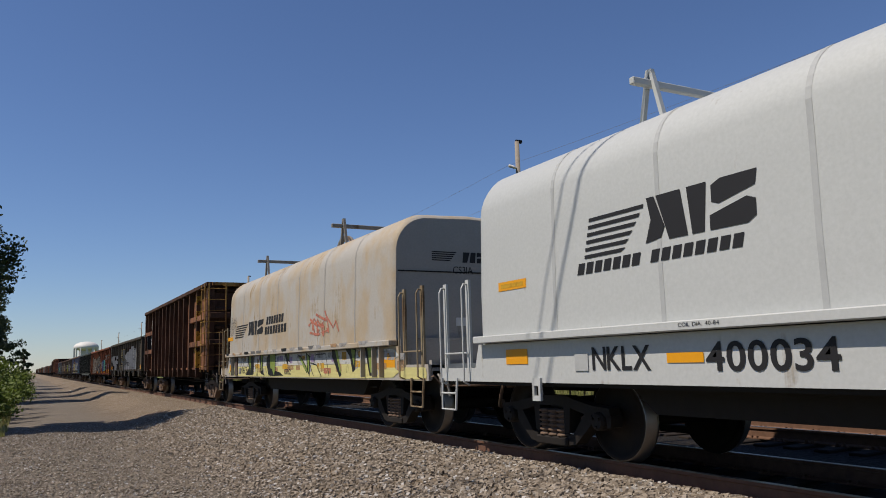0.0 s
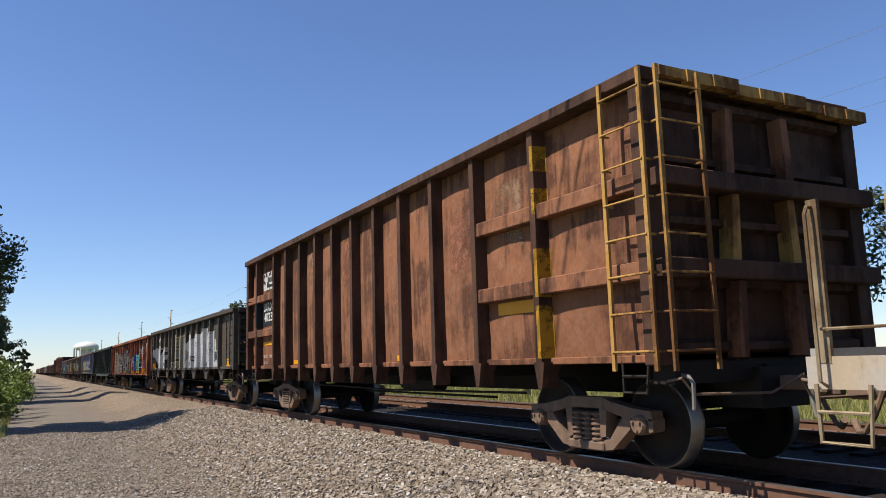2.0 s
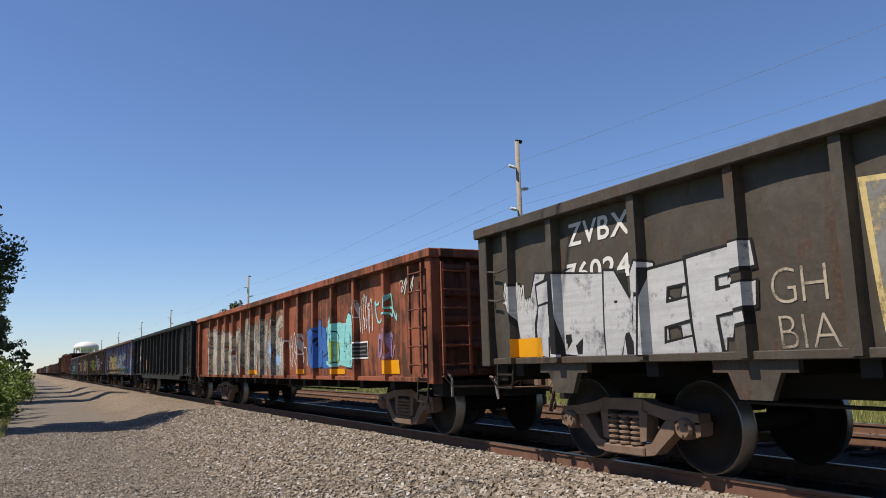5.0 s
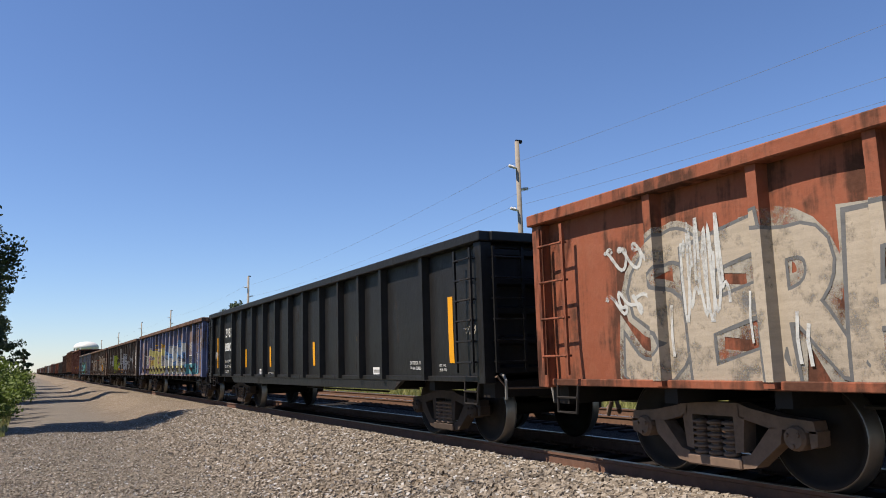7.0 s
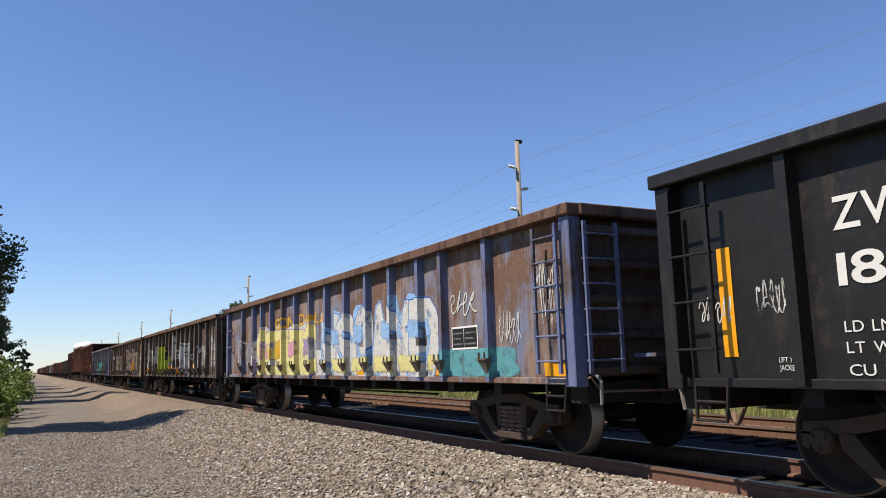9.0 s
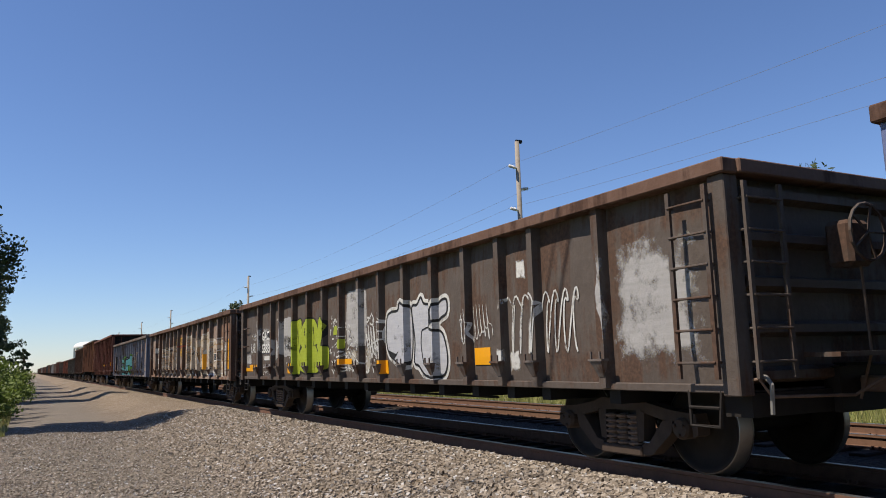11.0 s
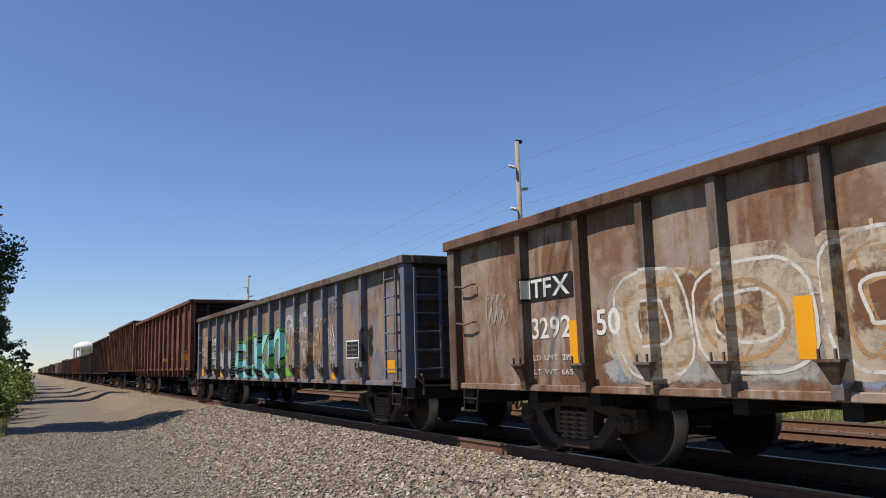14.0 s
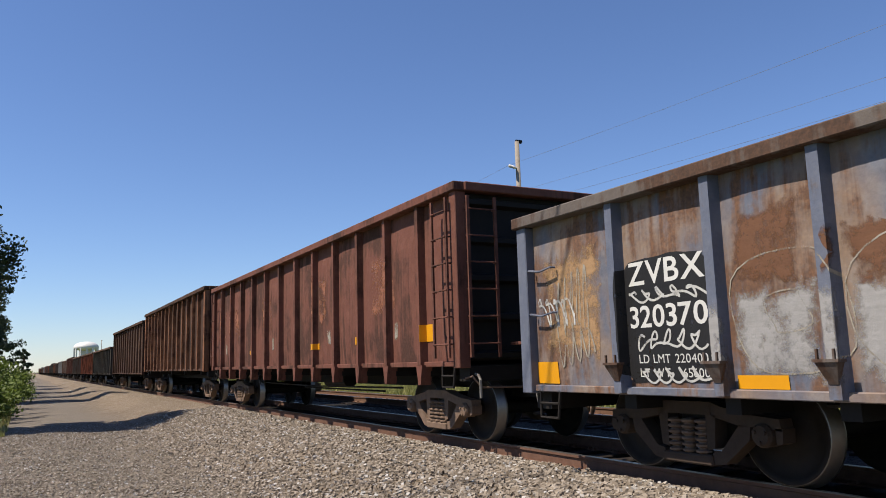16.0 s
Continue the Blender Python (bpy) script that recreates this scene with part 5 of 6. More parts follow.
# broad black wedges with green faces, repeated along the side
for pts, face in (([(3.68, 1.46), (3.05, 1.46), (2.98, 1.12), (3.12, 0.94), (3.85, 0.93), (3.5, 1.12)], [(3.5, 1.44), (3.26, 1.44), (3.36, 0.96)]),
                  ([(2.42, 1.46), (2.06, 1.48), (2.14, 1.06), (1.96, 0.92), (2.34, 0.98)], [(2.28, 1.44), (2.15, 1.44), (2.2, 1.03), (2.28, 1.05)]),
                  ([(1.55, 1.48), (0.98, 1.48), (1.02, 0.95), (1.12, 0.91), (1.6, 0.93), (1.8, 1.2), (1.75, 1.36)], [(1.48, 1.45), (1.01, 1.46), (1.06, 1.05), (1.13, 0.92), (1.3, 1.08), (1.44, 1.1)]),
                  ([(1.05, 1.04), (0.62, 1.0), (0.38, 0.93), (1.1, 0.92)], None),
                  ([(0.28, 1.42), (0.18, 1.48), (-0.08, 1.47), (-0.1, 1.28), (-0.24, 1.2), (-0.02, 1.26), (0.05, 1.16)], [(0.1, 1.44), (-0.03, 1.43), (-0.04, 1.28)]),
                  ([(-0.68, 1.4), (-0.95, 1.34), (-1.42, 1.04), (-1.3, 0.99)], [(-0.74, 1.35), (-0.92, 1.32), (-1.37, 1.05), (-1.3, 1.01)]),
                  ([(-1.26, 1.42), (-1.54, 1.34), (-1.5, 0.91), (-1.36, 1.02)], [(-1.34, 1.39), (-1.5, 1.3), (-1.46, 1.0), (-1.4, 1.04)]),
                  ([(-2.84, 1.48), (-3.12, 1.48), (-3.36, 0.96), (-3.26, 0.91), (-2.86, 1.3)], [(-3.0, 1.46), (-3.18, 1.4), (-3.34, 1.0), (-3.28, 1.0)]),
                  ([(-3.5, 1.48), (-4.1, 1.48), (-4.05, 1.05), (-3.92, 1.0), (-3.8, 1.28)], [(-3.85, 1.42), (-4.05, 1.4), (-4.0, 1.1)]),
                  ([(-4.5, 1.46), (-4.9, 1.46), (-5.0, 0.93), (-4.7, 0.95)], [(-4.62, 1.43), (-4.84, 1.42), (-4.88, 1.0), (-4.74, 1.0)])):
    shard(coil_2, pts, flat=low)
    if face:
        shard(coil_2, face, "olive", 0.007, low)
for pts in ([(4.5, 0.96), (4.2, 1.42), (4.02, 1.27), (4.45, 0.97)], [(2.95, 1.48), (2.86, 1.18), (2.72, 0.92)], [(2.62, 1.48), (2.62, 0.92)], [(5.3, 1.4), (5.4, 1.18), (5.28, 0.95)], [(5.75, 0.95), (5.5, 1.1), (5.3, 0.94)],
            [(5.15, 1.25), (5.2, 1.08), (5.08, 0.93)], [(-1.78, 1.18), (-1.9, 1.36), (-2.49, 1.37), (-2.68, 0.94)], [(-1.5, 1.2), (-1.75, 0.93)], [(-1.56, 1.2), (-1.95, 1.15), (-2.24, 0.92)], [(-5.2, 1.4), (-5.15, 1.1), (-5.3, 0.93)]):
    stroke(coil_2, pts, flat=low)
words(coil_2, "GRIZ", (0.3, -0.2, 0.96, 1.08), "ink", 0.02, 0.15, flat=low, lift=0.008)
# the spray runs on over the rim of the cover
for k in range(16):
    y = 5.5 - k * 0.66 + rng.uniform(-0.2, 0.2)
    shard(coil_2, [(y, 1.475), (y - rng.uniform(0.15, 0.5), 1.475), (y - rng.uniform(0.1, 0.45), 1.545), (y + 0.05, 1.54)], rng.choice(["grey_spray", "ink", "grey_patch", "tan", "ghost_grey"]), 0.003, -1.601)
bm = B()
box(bm, -1.5, -1.47, 4.72, 5.02, 0.92, 1.46)
part("stake_plate", bm, M["chord_grey"], coil_2, "bare grey upright plate")
# -- paint: tall scrap gondola
SURFACE[high_car.name]["shift"] = 0.14
strip(high_car, (6.5, 5.3, 3.02, 3.46), "chalk", lift=0.006, name="sign")
for k in range(6):
    decal(high_car, "name_bar", rectangle((6.0 - k * 0.105, 5.92 - k * 0.105, 3.2, 3.32)), M["letter_black"], 0.01)
decal(high_car, "name_bar", rectangle((6.1, 5.4, 3.08, 3.14)), M["letter_black"], 0.01)
for k in range(16):
    rr = random.Random(k + 90)
    y, z, d = rr.uniform(5.5, 6.5), (rr.uniform(3.3, 3.42) if k < 9 else rr.uniform(3.05, 3.4)), rr.uniform(0.04, 0.13)
    patch(high_car, (y, y - d, z, z + d * 0.8), "black_patch", k + 5, 0.3, 0.012)
patch(high_car, (6.8, 5.3, 2.12, 2.76), "black_patch", 6, 0.04)
words(high_car, "BKRX", (6.41, 5.56, 2.5, 2.7))
words(high_car, "4023", (6.35, 5.6, 2.25, 2.45))
strip(high_car, (6.5, 5.35, 1.66, 1.75))
words(high_car, "LD LMT", (6.46, 6.1, 1.36, 1.43), fat=0.0)
words(high_car, "90330", (5.9, 5.5, 1.36, 1.43), fat=0.0)
words(high_car, "LT WT", (6.43, 6.15, 1.2, 1.27), fat=0.0)
strip(high_car, (-4.5, -5.35, 1.7, 1.85))
for z0_, z1_ in ((1.15, 1.75), (1.85, 2.4), (2.8, 3.1), (3.3, 3.6)):
    strip(high_car, (-5.5, -5.6, z0_, z1_), "old_yellow", lift=0.004, name="paint_patch")
for y in (-1.42, 0.61, 2.6, 4.0):
    strip(high_car, (y, y - 0.4, 1.18, 1.27))
for k, (y, z) in enumerate([(-3.2, 2.2), (-4.4, 2.4), (1.0, 2.5), (3.0, 2.6)]):
    patch(high_car, (y, y - 0.75, z, z + 1.1), ("salmon_thin", "tan_thin")[k % 2], k, 0.2, 0.004)
# -- paint: old black gondola
words(old_black, "ZVBX", (6.46, 5.5, 2.37, 2.61))
words(old_black, "76024", (6.51, 5.51, 1.95, 2.17))
decal(old_black, "graffiti", block_letters((7.55, 4.15, 1.2, 1.9), 8, 3, 0.03), M["ink"], 0.0044, "dark spray-paint outline")
decal(old_black, "graffiti", block_letters((7.55, 4.15, 1.2, 1.9), 8, 3), M["white_spray"], 0.0056, "sprayed angular blocks")
throw_up(old_black, "VTIMEF", (7.62, 4.12, 1.2, 1.98), "white_spray", "ink", None, 5, 0.04, 0.022)
tag(old_black, (7.75, 7.3, 1.7, 2.1), "chalk", 8, 0.02, 4)
words(old_black, "GH", (3.92, 3.42, 1.53, 1.82), "cream", -0.018, lift=0.006)
words(old_black, "BIA", (3.88, 3.36, 1.18, 1.45), "cream", -0.018, lift=0.006)
decal(old_black, "graffiti", fancy_text("LENO", (2.95, -0.75, 1.2, 2.26), 0.075, 4, 0.04), M["straw"], 0.005, "straw-coloured spray outline")
decal(old_black, "graffiti", fancy_text("LENO", (2.95, -0.75, 1.2, 2.26), 0.052, 4, 0.04), M["pewter"], 0.007, "thin grey sprayed letters")
patch(old_black, (-0.95, -5.6, 1.17, 2.12), "white_spray", 33, 0.04, 0.0042)
throw_up(old_black, "RSTHOL", (-0.82, -5.75, 1.18, 2.22), "white_spray", "ink", None, 14, 0.058, 0.02)
for y in (7.55, 4.99, 1.79, -1.17):
    strip(old_black, (y, y - 0.5, 1.18, 1.26 if y < 7 else 1.4))
strip(old_black, (-6.94, -7.36, 1.18, 1.4))
notice(old_black, (-5.3, -5.72, 1.36, 1.68), 1)
for k in range(3):
    strip(old_black, (-5.8, -6.15 + k * 0.04, 1.42 + k * 0.09, 1.46 + k * 0.09), "letter_white", name="lettering")
# -- paint: orange gondola
SURFACE[orange_car.name]["shift"] = 0.425
throw_up(orange_car, "SERBK", (7.6, 3.7, 0.98, 2.1), "cream", "ghost_grey", "ghost", 5, 0.03, 0.018)
throw_up(orange_car, "MONKS", (3.6, -0.8, 0.98, 2.2), "ghost", "ghost_grey", "tan_thin", 6, 0.03, 0.018)
for k in range(30):
    rr = random.Random(k + 300)
    y, z = rr.uniform(-2.2, 7.4), rr.uniform(0.96, 1.3)
    stroke(orange_car, [(y, z), (y + 0.01, z + 0.2), (y - 0.01, z + rr.uniform(0.3, 0.6))], "thin_white", rr.uniform(0.02, 0.05), 0.0125)
patch(orange_car, (0.6, -0.5, 0.98, 1.9), "sky_paint", 4, 0.15, 0.009)
wild(orange_car, (-2.4, -3.7, 1.1, 2.1), 2, "deep_blue", "ink", 8)
wild(orange_car, (-3.5, -5.0, 1.1, 2.15), 2, "turquoise", "ink", 9)
patch(orange_car, (-3.7, -4.2, 1.15, 1.6), "lime", 6, 0.2, 0.01)
tag(orange_car, (-1.0, -2.3, 1.1, 1.9), "chalk", 11, 0.03, 5)
tag(orange_car, (-4.9, -5.85, 1.65, 2.4), "thin_white", 12, 0.02, 8)
tag(orange_car, (-6.0, -6.8, 1.8, 2.3), "turquoise", 13, 0.035, 3)
tag(orange_car, (-6.1, -6.7, 1.2, 1.75), "lilac", 14, 0.03, 4)
tag(orange_car, (-7.0, -7.5, 2.2, 2.5), "thin_white", 15, 0.02, 4)
for y in (-4.0, 2.2, 4.6, -1.6):
    strip(orange_car, (y, y - 0.5, 0.97, 1.07))
strip(orange_car, (-6.38, -6.89, 0.98, 1.2))
notice(orange_car, (-5.13, -5.66, 1.24, 1.54), 1)
for b, sd in (((7.9, 7.3, 2.0, 2.3), 16), ((7.9, 7.3, 1.55, 1.8), 17)):
    tag(orange_car, b, "chalk", sd, 0.035, 3)
tag(orange_car, (6.9, 6.4, 1.4, 2.4), "chalk", 18, 0.03, 6)
# -- paint: glossy black gondola
SURFACE[black_car.name]["shift"] = 0.19
words(black_car, "ZVBX", (6.82, 5.95, 2.04, 2.28))
words(black_car, "18101", (6.82, 5.97, 1.63, 1.86))
words(black_car, "LD LMT 217400", (6.82, 5.95, 1.29, 1.37), fat=0.0)
words(black_car, "LT WT  68600", (6.82, 5.95, 1.14, 1.22), fat=0.0)
words(black_car, "CU FT   2791", (6.82, 5.95, 0.98, 1.06), fat=0.0)
for y in (4.44, 2.05, -1.19, -3.6):
    strip(black_car, (y - 0.02, y - 0.15, 1.14, 1.62))
for y in (7.95, -7.02):
    strip(black_car, (y - 0.03, y - 0.17, 1.13, 2.05))
words(black_car, "EXTERIOR PAINT", (-5.78, -6.25, 1.12, 1.17), fat=0.0)
words(black_car, "W-RF 0248605", (-5.78, -6.2, 1.04, 1.09), fat=0.0)
words(black_car, "LIFT AND", (-6.73, -6.93, 1.08, 1.12), fat=0.0)
words(black_car, "JACK HERE", (-6.73, -6.95, 1.02, 1.06), fat=0.0)
words(black_car, "LIFT AND", (7.4, 7.2, 1.08, 1.12), fat=0.0)
words(black_car, "JACK HERE", (7.4, 7.18, 1.02, 1.06), fat=0.0)
words(black_car, "RETAINING VALVE", (2.2, 1.7, 0.975, 1.01), fat=0.0)
for y in (-4.33, 2.97):
    strip(black_car, (y, y - 0.3, 0.97, 1.09), "white", name="sign")
    strip(black_car, (y - 0.03, y - 0.27, 1.0, 1.05), "grey_patch", lift=0.0105, name="lettering")
tag(black_car, (7.55, 7.25, 1.45, 1.75), "thin_white", 21, 0.012, 5)
tag(black_car, (8.15, 7.8, 1.4, 1.65), "thin_white", 22, 0.012, 6)
tag(black_car, (-7.5, -8.1, 1.5, 1.62), "ghost", 23, 0.012, 6)
# -- paint: blue gondola with pastel letters
patch(blue_car, (-4.8, -6.9, 0.95, 1.32), "teal", 5, 0.06)
patch(blue_car, (5.4, -4.8, 0.95, 1.45), "chalk", 7, 0.06, 0.003)
words(blue_car, "GON DOLA", (3.4, -0.3, 2.0, 2.25), "amber")
throw_up(blue_car, "NSOAMD", (0.0, -4.85, 0.98, 2.0), "chalk", "deep_blue", "sky_paint", 3, 0.06, 0.012)
patch(blue_car, (-0.1, -4.7, 0.98, 1.3), "lemon", 8, 0.12, 0.0135)
for k, y in enumerate((-0.2, -1.6, -2.9, -3.9)):
    patch(blue_car, (y, y - 0.75, 1.5, 1.85), "sky_paint", 9 + k, 0.25, 0.0135)
throw_up(blue_car, "SERIC", (5.0, 0.5, 0.98, 1.9), "lemon", "lilac", "chalk", 6, 0.05, 0.016)
for k, (y, paint) in enumerate(((4.8, "pink"), (3.6, "amber"), (2.4, "pink"), (1.3, "lilac"))):
    patch(blue_car, (y, y - 0.8, 1.3, 1.75), paint, 19 + k, 0.25, 0.0135)
tag(blue_car, (7.2, 6.0, 1.1, 1.9), "thin_white", 30, 0.02, 6)
notice(blue_car, (-5.29, -6.0, 1.31, 1.62))
tag(blue_car, (-5.26, -5.99, 1.75, 2.12), "chalk", 31, 0.025, 4)
tag(blue_car, (-6.5, -7.0, 1.34, 1.78), "thin_white", 32, 0.014, 6)
tag(blue_car, (-7.4, -7.8, 1.5, 2.3), "thin_white", 33, 0.012, 7)
strip(blue_car, (-7.43, -7.86, 0.96, 1.14))
for y in (-1.73, -4.56):
    strip(blue_car, (y, y - 0.42, 0.96, 1.06))
# -- paint: dark gondola
patch(dark_car, (6.62, 5.5, 1.4, 2.14), "grey_patch", 5, 0.08)
patch(dark_car, (6.5, 5.62, 1.8, 2.0), "black_patch", 6, 0.16, 0.006)
patch(dark_car, (6.45, 5.8, 1.44, 1.7), "black_patch", 7, 0.2, 0.006)
dabs(dark_car, (6.5, 5.6, 1.42, 2.02), 26, "black_patch", 8, 0.07)
patch(dark_car, (6.4, 5.7, 1.28, 1.42), "chalk", 21, 0.2)
patch(dark_car, (7.05, 6.85, 1.75, 2.4), "chalk", 22, 0.25)
words(dark_car, "GACX", (6.52, 5.6, 1.8, 2.0), fat=0.03)
words(dark_car, "53832", (6.52, 5.58, 1.49, 1.69), fat=0.03)
words(dark_car, "LD LMT 219200", (6.42, 5.6, 1.12, 1.2), fat=0.0)
words(dark_car, "LT WT   66800", (6.42, 5.6, 0.95, 1.03), fat=0.0)
patch(dark_car, (4.72, 3.83, 1.35, 2.25), "grey_patch", 8, 0.05)
patch(dark_car, (5.38, 4.8, 1.25, 1.85), "grey_patch", 9, 0.09)
patch(dark_car, (8.1, 7.5, 1.2, 1.5), "grey_patch", 10, 0.1)
tag(dark_car, (4.6, 3.95, 1.45, 1.85), "ink", 41, 0.02, 6)
words(dark_car, "KAR", (7.55, 7.1, 1.5, 1.75), "thin_white", 0.0)
tag(dark_car, (7.4, 7.0, 1.8, 2.0), "thin_white", 42, 0.016, 4)
bubbles(dark_car, (3.85, 1.75, 1.5, 2.12), 4, "lime", "ink", None, 5, 0.03, True)
bubbles(dark_car, (4.05, 1.65, 0.95, 1.55), 4, "lime", "ink", None, 16)
for b, sd in (((1.3, 1.12, 1.7, 1.88), 1), ((0.9, 0.74, 1.42, 1.62), 2)):
    decal(dark_car, "graffiti", bubble_shapes(b, 1, sd), M["lime"], 0.011)
dabs(dark_car, (1.62, 0.55, 0.95, 2.05), 75, "thin_white", 3)
dabs(dark_car, (0.6, -1.0, 0.95, 1.6), 60, "chalk", 4, 0.14)
dabs(dark_car, (-0.3, -1.0, 1.0, 2.0), 30, "chalk", 5, 0.16)
patch(dark_car, (-5.0, -5.2, 2.1, 2.35), "thin_white", 61, 0.25)
dabs(dark_car, (5.4, 4.0, 1.0, 2.3), 20, "thin_white", 7, 0.12)
patch(dark_car, (0.66, -0.31, 1.45, 2.48), "grey_patch", 11, 0.05)
patch(dark_car, (0.9, -0.5, 0.95, 1.5), "ghost", 15, 0.15)
for k, pts in enumerate(([(-1.14, 1.5), (-1.17, 1.88), (-1.35, 1.97), (-1.6, 1.98), (-1.68, 2.1), (-1.95, 2.06), (-2.1, 1.9), (-2.13, 1.5), (-2.03, 1.16), (-1.78, 1.07), (-1.45, 1.2), (-1.25, 1.3)],
                         [(-2.1, 1.98), (-2.3, 2.02), (-2.44, 2.12), (-2.54, 2.02), (-2.8, 1.97), (-2.9, 1.76), (-2.84, 1.64), (-3.1, 1.54), (-3.22, 1.22), (-3.1, 0.98), (-2.8, 0.93), (-2.5, 0.96), (-2.3, 1.1), (-2.16, 1.16), (-2.2, 1.5)],
                         [(-2.86, 1.72), (-2.9, 1.92), (-3.05, 2.02), (-3.24, 2.02), (-3.24, 1.84), (-3.06, 1.78)])):
    ring = rounded(pts)
    decal(dark_car, "graffiti", ribbon(ring + ring[:2], 0.15), M["chalk"], 0.0042 + k * 0.0003, "white sprayed glow round the shape")
    decal(dark_car, "graffiti", (ring, [tuple(range(len(ring)))]), M["silver"], 0.006 + k * 0.0006, "swollen silver sprayed shape")
    decal(dark_car, "graffiti", ribbon(ring + ring[:2], 0.04), M["ink"], 0.0085 + k * 0.0003, "dark spray-paint outline")
for pts in ([(-1.72, 1.96), (-1.76, 1.6), (-1.84, 1.2)], [(-2.45, 1.62), (-2.42, 1.4), (-2.48, 1.12)], [(-2.45, 1.62), (-2.65, 1.66), (-2.84, 1.64)]):
    stroke(dark_car, rounded(pts, False), "ink", 0.025, 0.0092)
shard(dark_car, rounded([(-1.2, 1.36), (-1.5, 1.3), (-1.62, 1.35), (-1.45, 1.22), (-1.3, 1.24)]), "ink", 0.0092)
tag(dark_car, (-0.3, -1.0, 1.2, 1.8), "chalk", 44, 0.03, 6)
tag(dark_car, (-3.6, -4.4, 1.35, 1.9), "thin_white", 45, 0.012, 9)
tag(dark_car, (-4.8, -6.2, 1.2, 2.1), "thin_white", 46, 0.025, 8)
patch(dark_car, (-4.6, -5.0, 1.0, 1.3), "chalk", 16, 0.2)
patch(dark_car, (-6.6, -7.9, 1.0, 2.3), "grey_patch", 17, 0.1)
for b in ((4.37, 3.87, 0.98, 1.2), (8.12, 7.4, 1.03, 1.12), (7.7, 6.9, 1.12, 1.2), (-3.95, -4.36, 1.1, 1.32), (-0.7, -1.18, 0.98, 1.2), (0.9, 0.4, 1.15, 1.25)):
    strip(dark_car, b)
# -- paint: rust and cream gondola
strip(cream_car, (6.5, 5.6, 1.82, 2.1), "ink", lift=0.01, name="paint_patch")
words(cream_car, "ITFX", (6.45, 5.66, 1.86, 2.07), lift=0.016)
words(cream_car, "3292", (6.41, 5.66, 1.39, 1.62))
words(cream_car, "50", (5.24, 4.87, 1.39, 1.64))
words(cream_car, "LD LMT 219", (6.41, 5.68, 1.14, 1.2), fat=0.0)
words(cream_car, "LT WT 665", (6.41, 5.68, 0.98, 1.04), fat=0.0)
decal(cream_car, "painted_line", rectangle((2.6, -1.6, 1.965, 2.0)), M["red_line"], 0.005)
words(cream_car, "GON", (1.53, 0.88, 2.06, 2.33), "amber")
words(cream_car, "DOLA", (0.66, -0.28, 2.06, 2.33), "amber")
words(cream_car, "CON", (1.36, 0.87, 1.62, 1.88), "amber")
words(cream_car, "NECT", (0.66, -0.31, 1.62, 1.9), "amber")
words(cream_car, "IO", (-0.7, -1.1, 1.62, 1.9), "amber")
for b, sd, n in (((5.0, 2.75, 0.92, 2.0), 3, 2), ((2.65, 0.9, 0.92, 2.1), 4, 2), ((-0.75, -2.3, 0.92, 2.3), 5, 1), ((-2.4, -5.0, 0.92, 2.3), 6, 3), ((-5.1, -7.2, 0.92, 2.1), 7, 2)):
    patch(cream_car, b, "cream", sd, 0.2)
    patch(cream_car, (b[0] + 0.1, b[1] - 0.1, 0.88, 1.25), "grey_patch", sd + 11, 0.15, 0.0045)
    patch(cream_car, (b[0], b[0] - 0.5, 0.86, 1.15), "pale_blue", sd + 12, 0.2, 0.0048)
    patch(cream_car, (b[0] - 0.2, b[1] + 0.5, 1.3, b[3]), "tan", sd + 30, 0.25, 0.0052)
    dabs(cream_car, (b[0] - 0.1, b[1] + 0.1, 1.0, b[3] - 0.1), 9, "tan", sd, 0.3)
    dabs(cream_car, (b[0] - 0.1, b[1] + 0.1, 1.0, b[3] - 0.1), 9, "cream", sd + 9, 0.3)
    decal(cream_car, "graffiti", bubble_shapes(b, n, sd), M["cream"], 0.0058, "faded cream sprayed shape")
    decal(cream_car, "graffiti", outline_loops(b, sd, n, 0.03), M["thin_white"], 0.007, "faded pale spray outlines")
    centre = (b[0] + b[1]) / 2
    for k in range(3):
        y = centre + (k - 1) * 0.5
        patch(cream_car, (y + 0.22, y - 0.2, 1.25 + 0.15 * (k % 2), 1.75 + 0.15 * (k % 2)), "rust_paint", sd + k + 40, 0.3, 0.0064)
    inner = (b[0] - 0.15, b[1] + 0.15, b[2] + 0.15, b[3] - 0.2)
    decal(cream_car, "graffiti", outline_loops(inner, sd + 5, n, 0.045), M["tan"], 0.0066, "rust-coloured spray outlines")
patch(cream_car, (-3.4, -4.6, 1.3, 1.9), "ghost", 22, 0.2)
for y, z in ((5.62, 1.56), (2.82, 1.58), (-0.95, 1.6), (-4.3, 1.6), (8.15, 1.97), (-7.55, 1.97)):
    strip(cream_car, (y + 0.08, y - 0.08, 1.1, z))
tag(cream_car, (7.4, 6.9, 1.6, 2.1), "ghost", 66, 0.03, 4)
tag(cream_car, (-7.0, -7.4, 1.5, 1.9), "thin_white", 67, 0.02, 4)
notice(cream_car, (-5.6, -6.15, 1.36, 1.6))
# -- paint: blue gondola with turquoise letters
patch(teal_car, (6.52, 5.4, 0.9, 2.1), "black_patch", 4, 0.04)
words(teal_car, "ZVBX", (6.41, 5.46, 1.84, 2.06))
words(teal_car, "320370", (6.42, 5.45, 1.43, 1.63))
words(teal_car, "LD LMT 220400", (6.33, 5.48, 1.09, 1.17), fat=0.0)
words(teal_car, "LT WT   65600", (6.33, 5.48, 0.96, 1.04), fat=0.0)
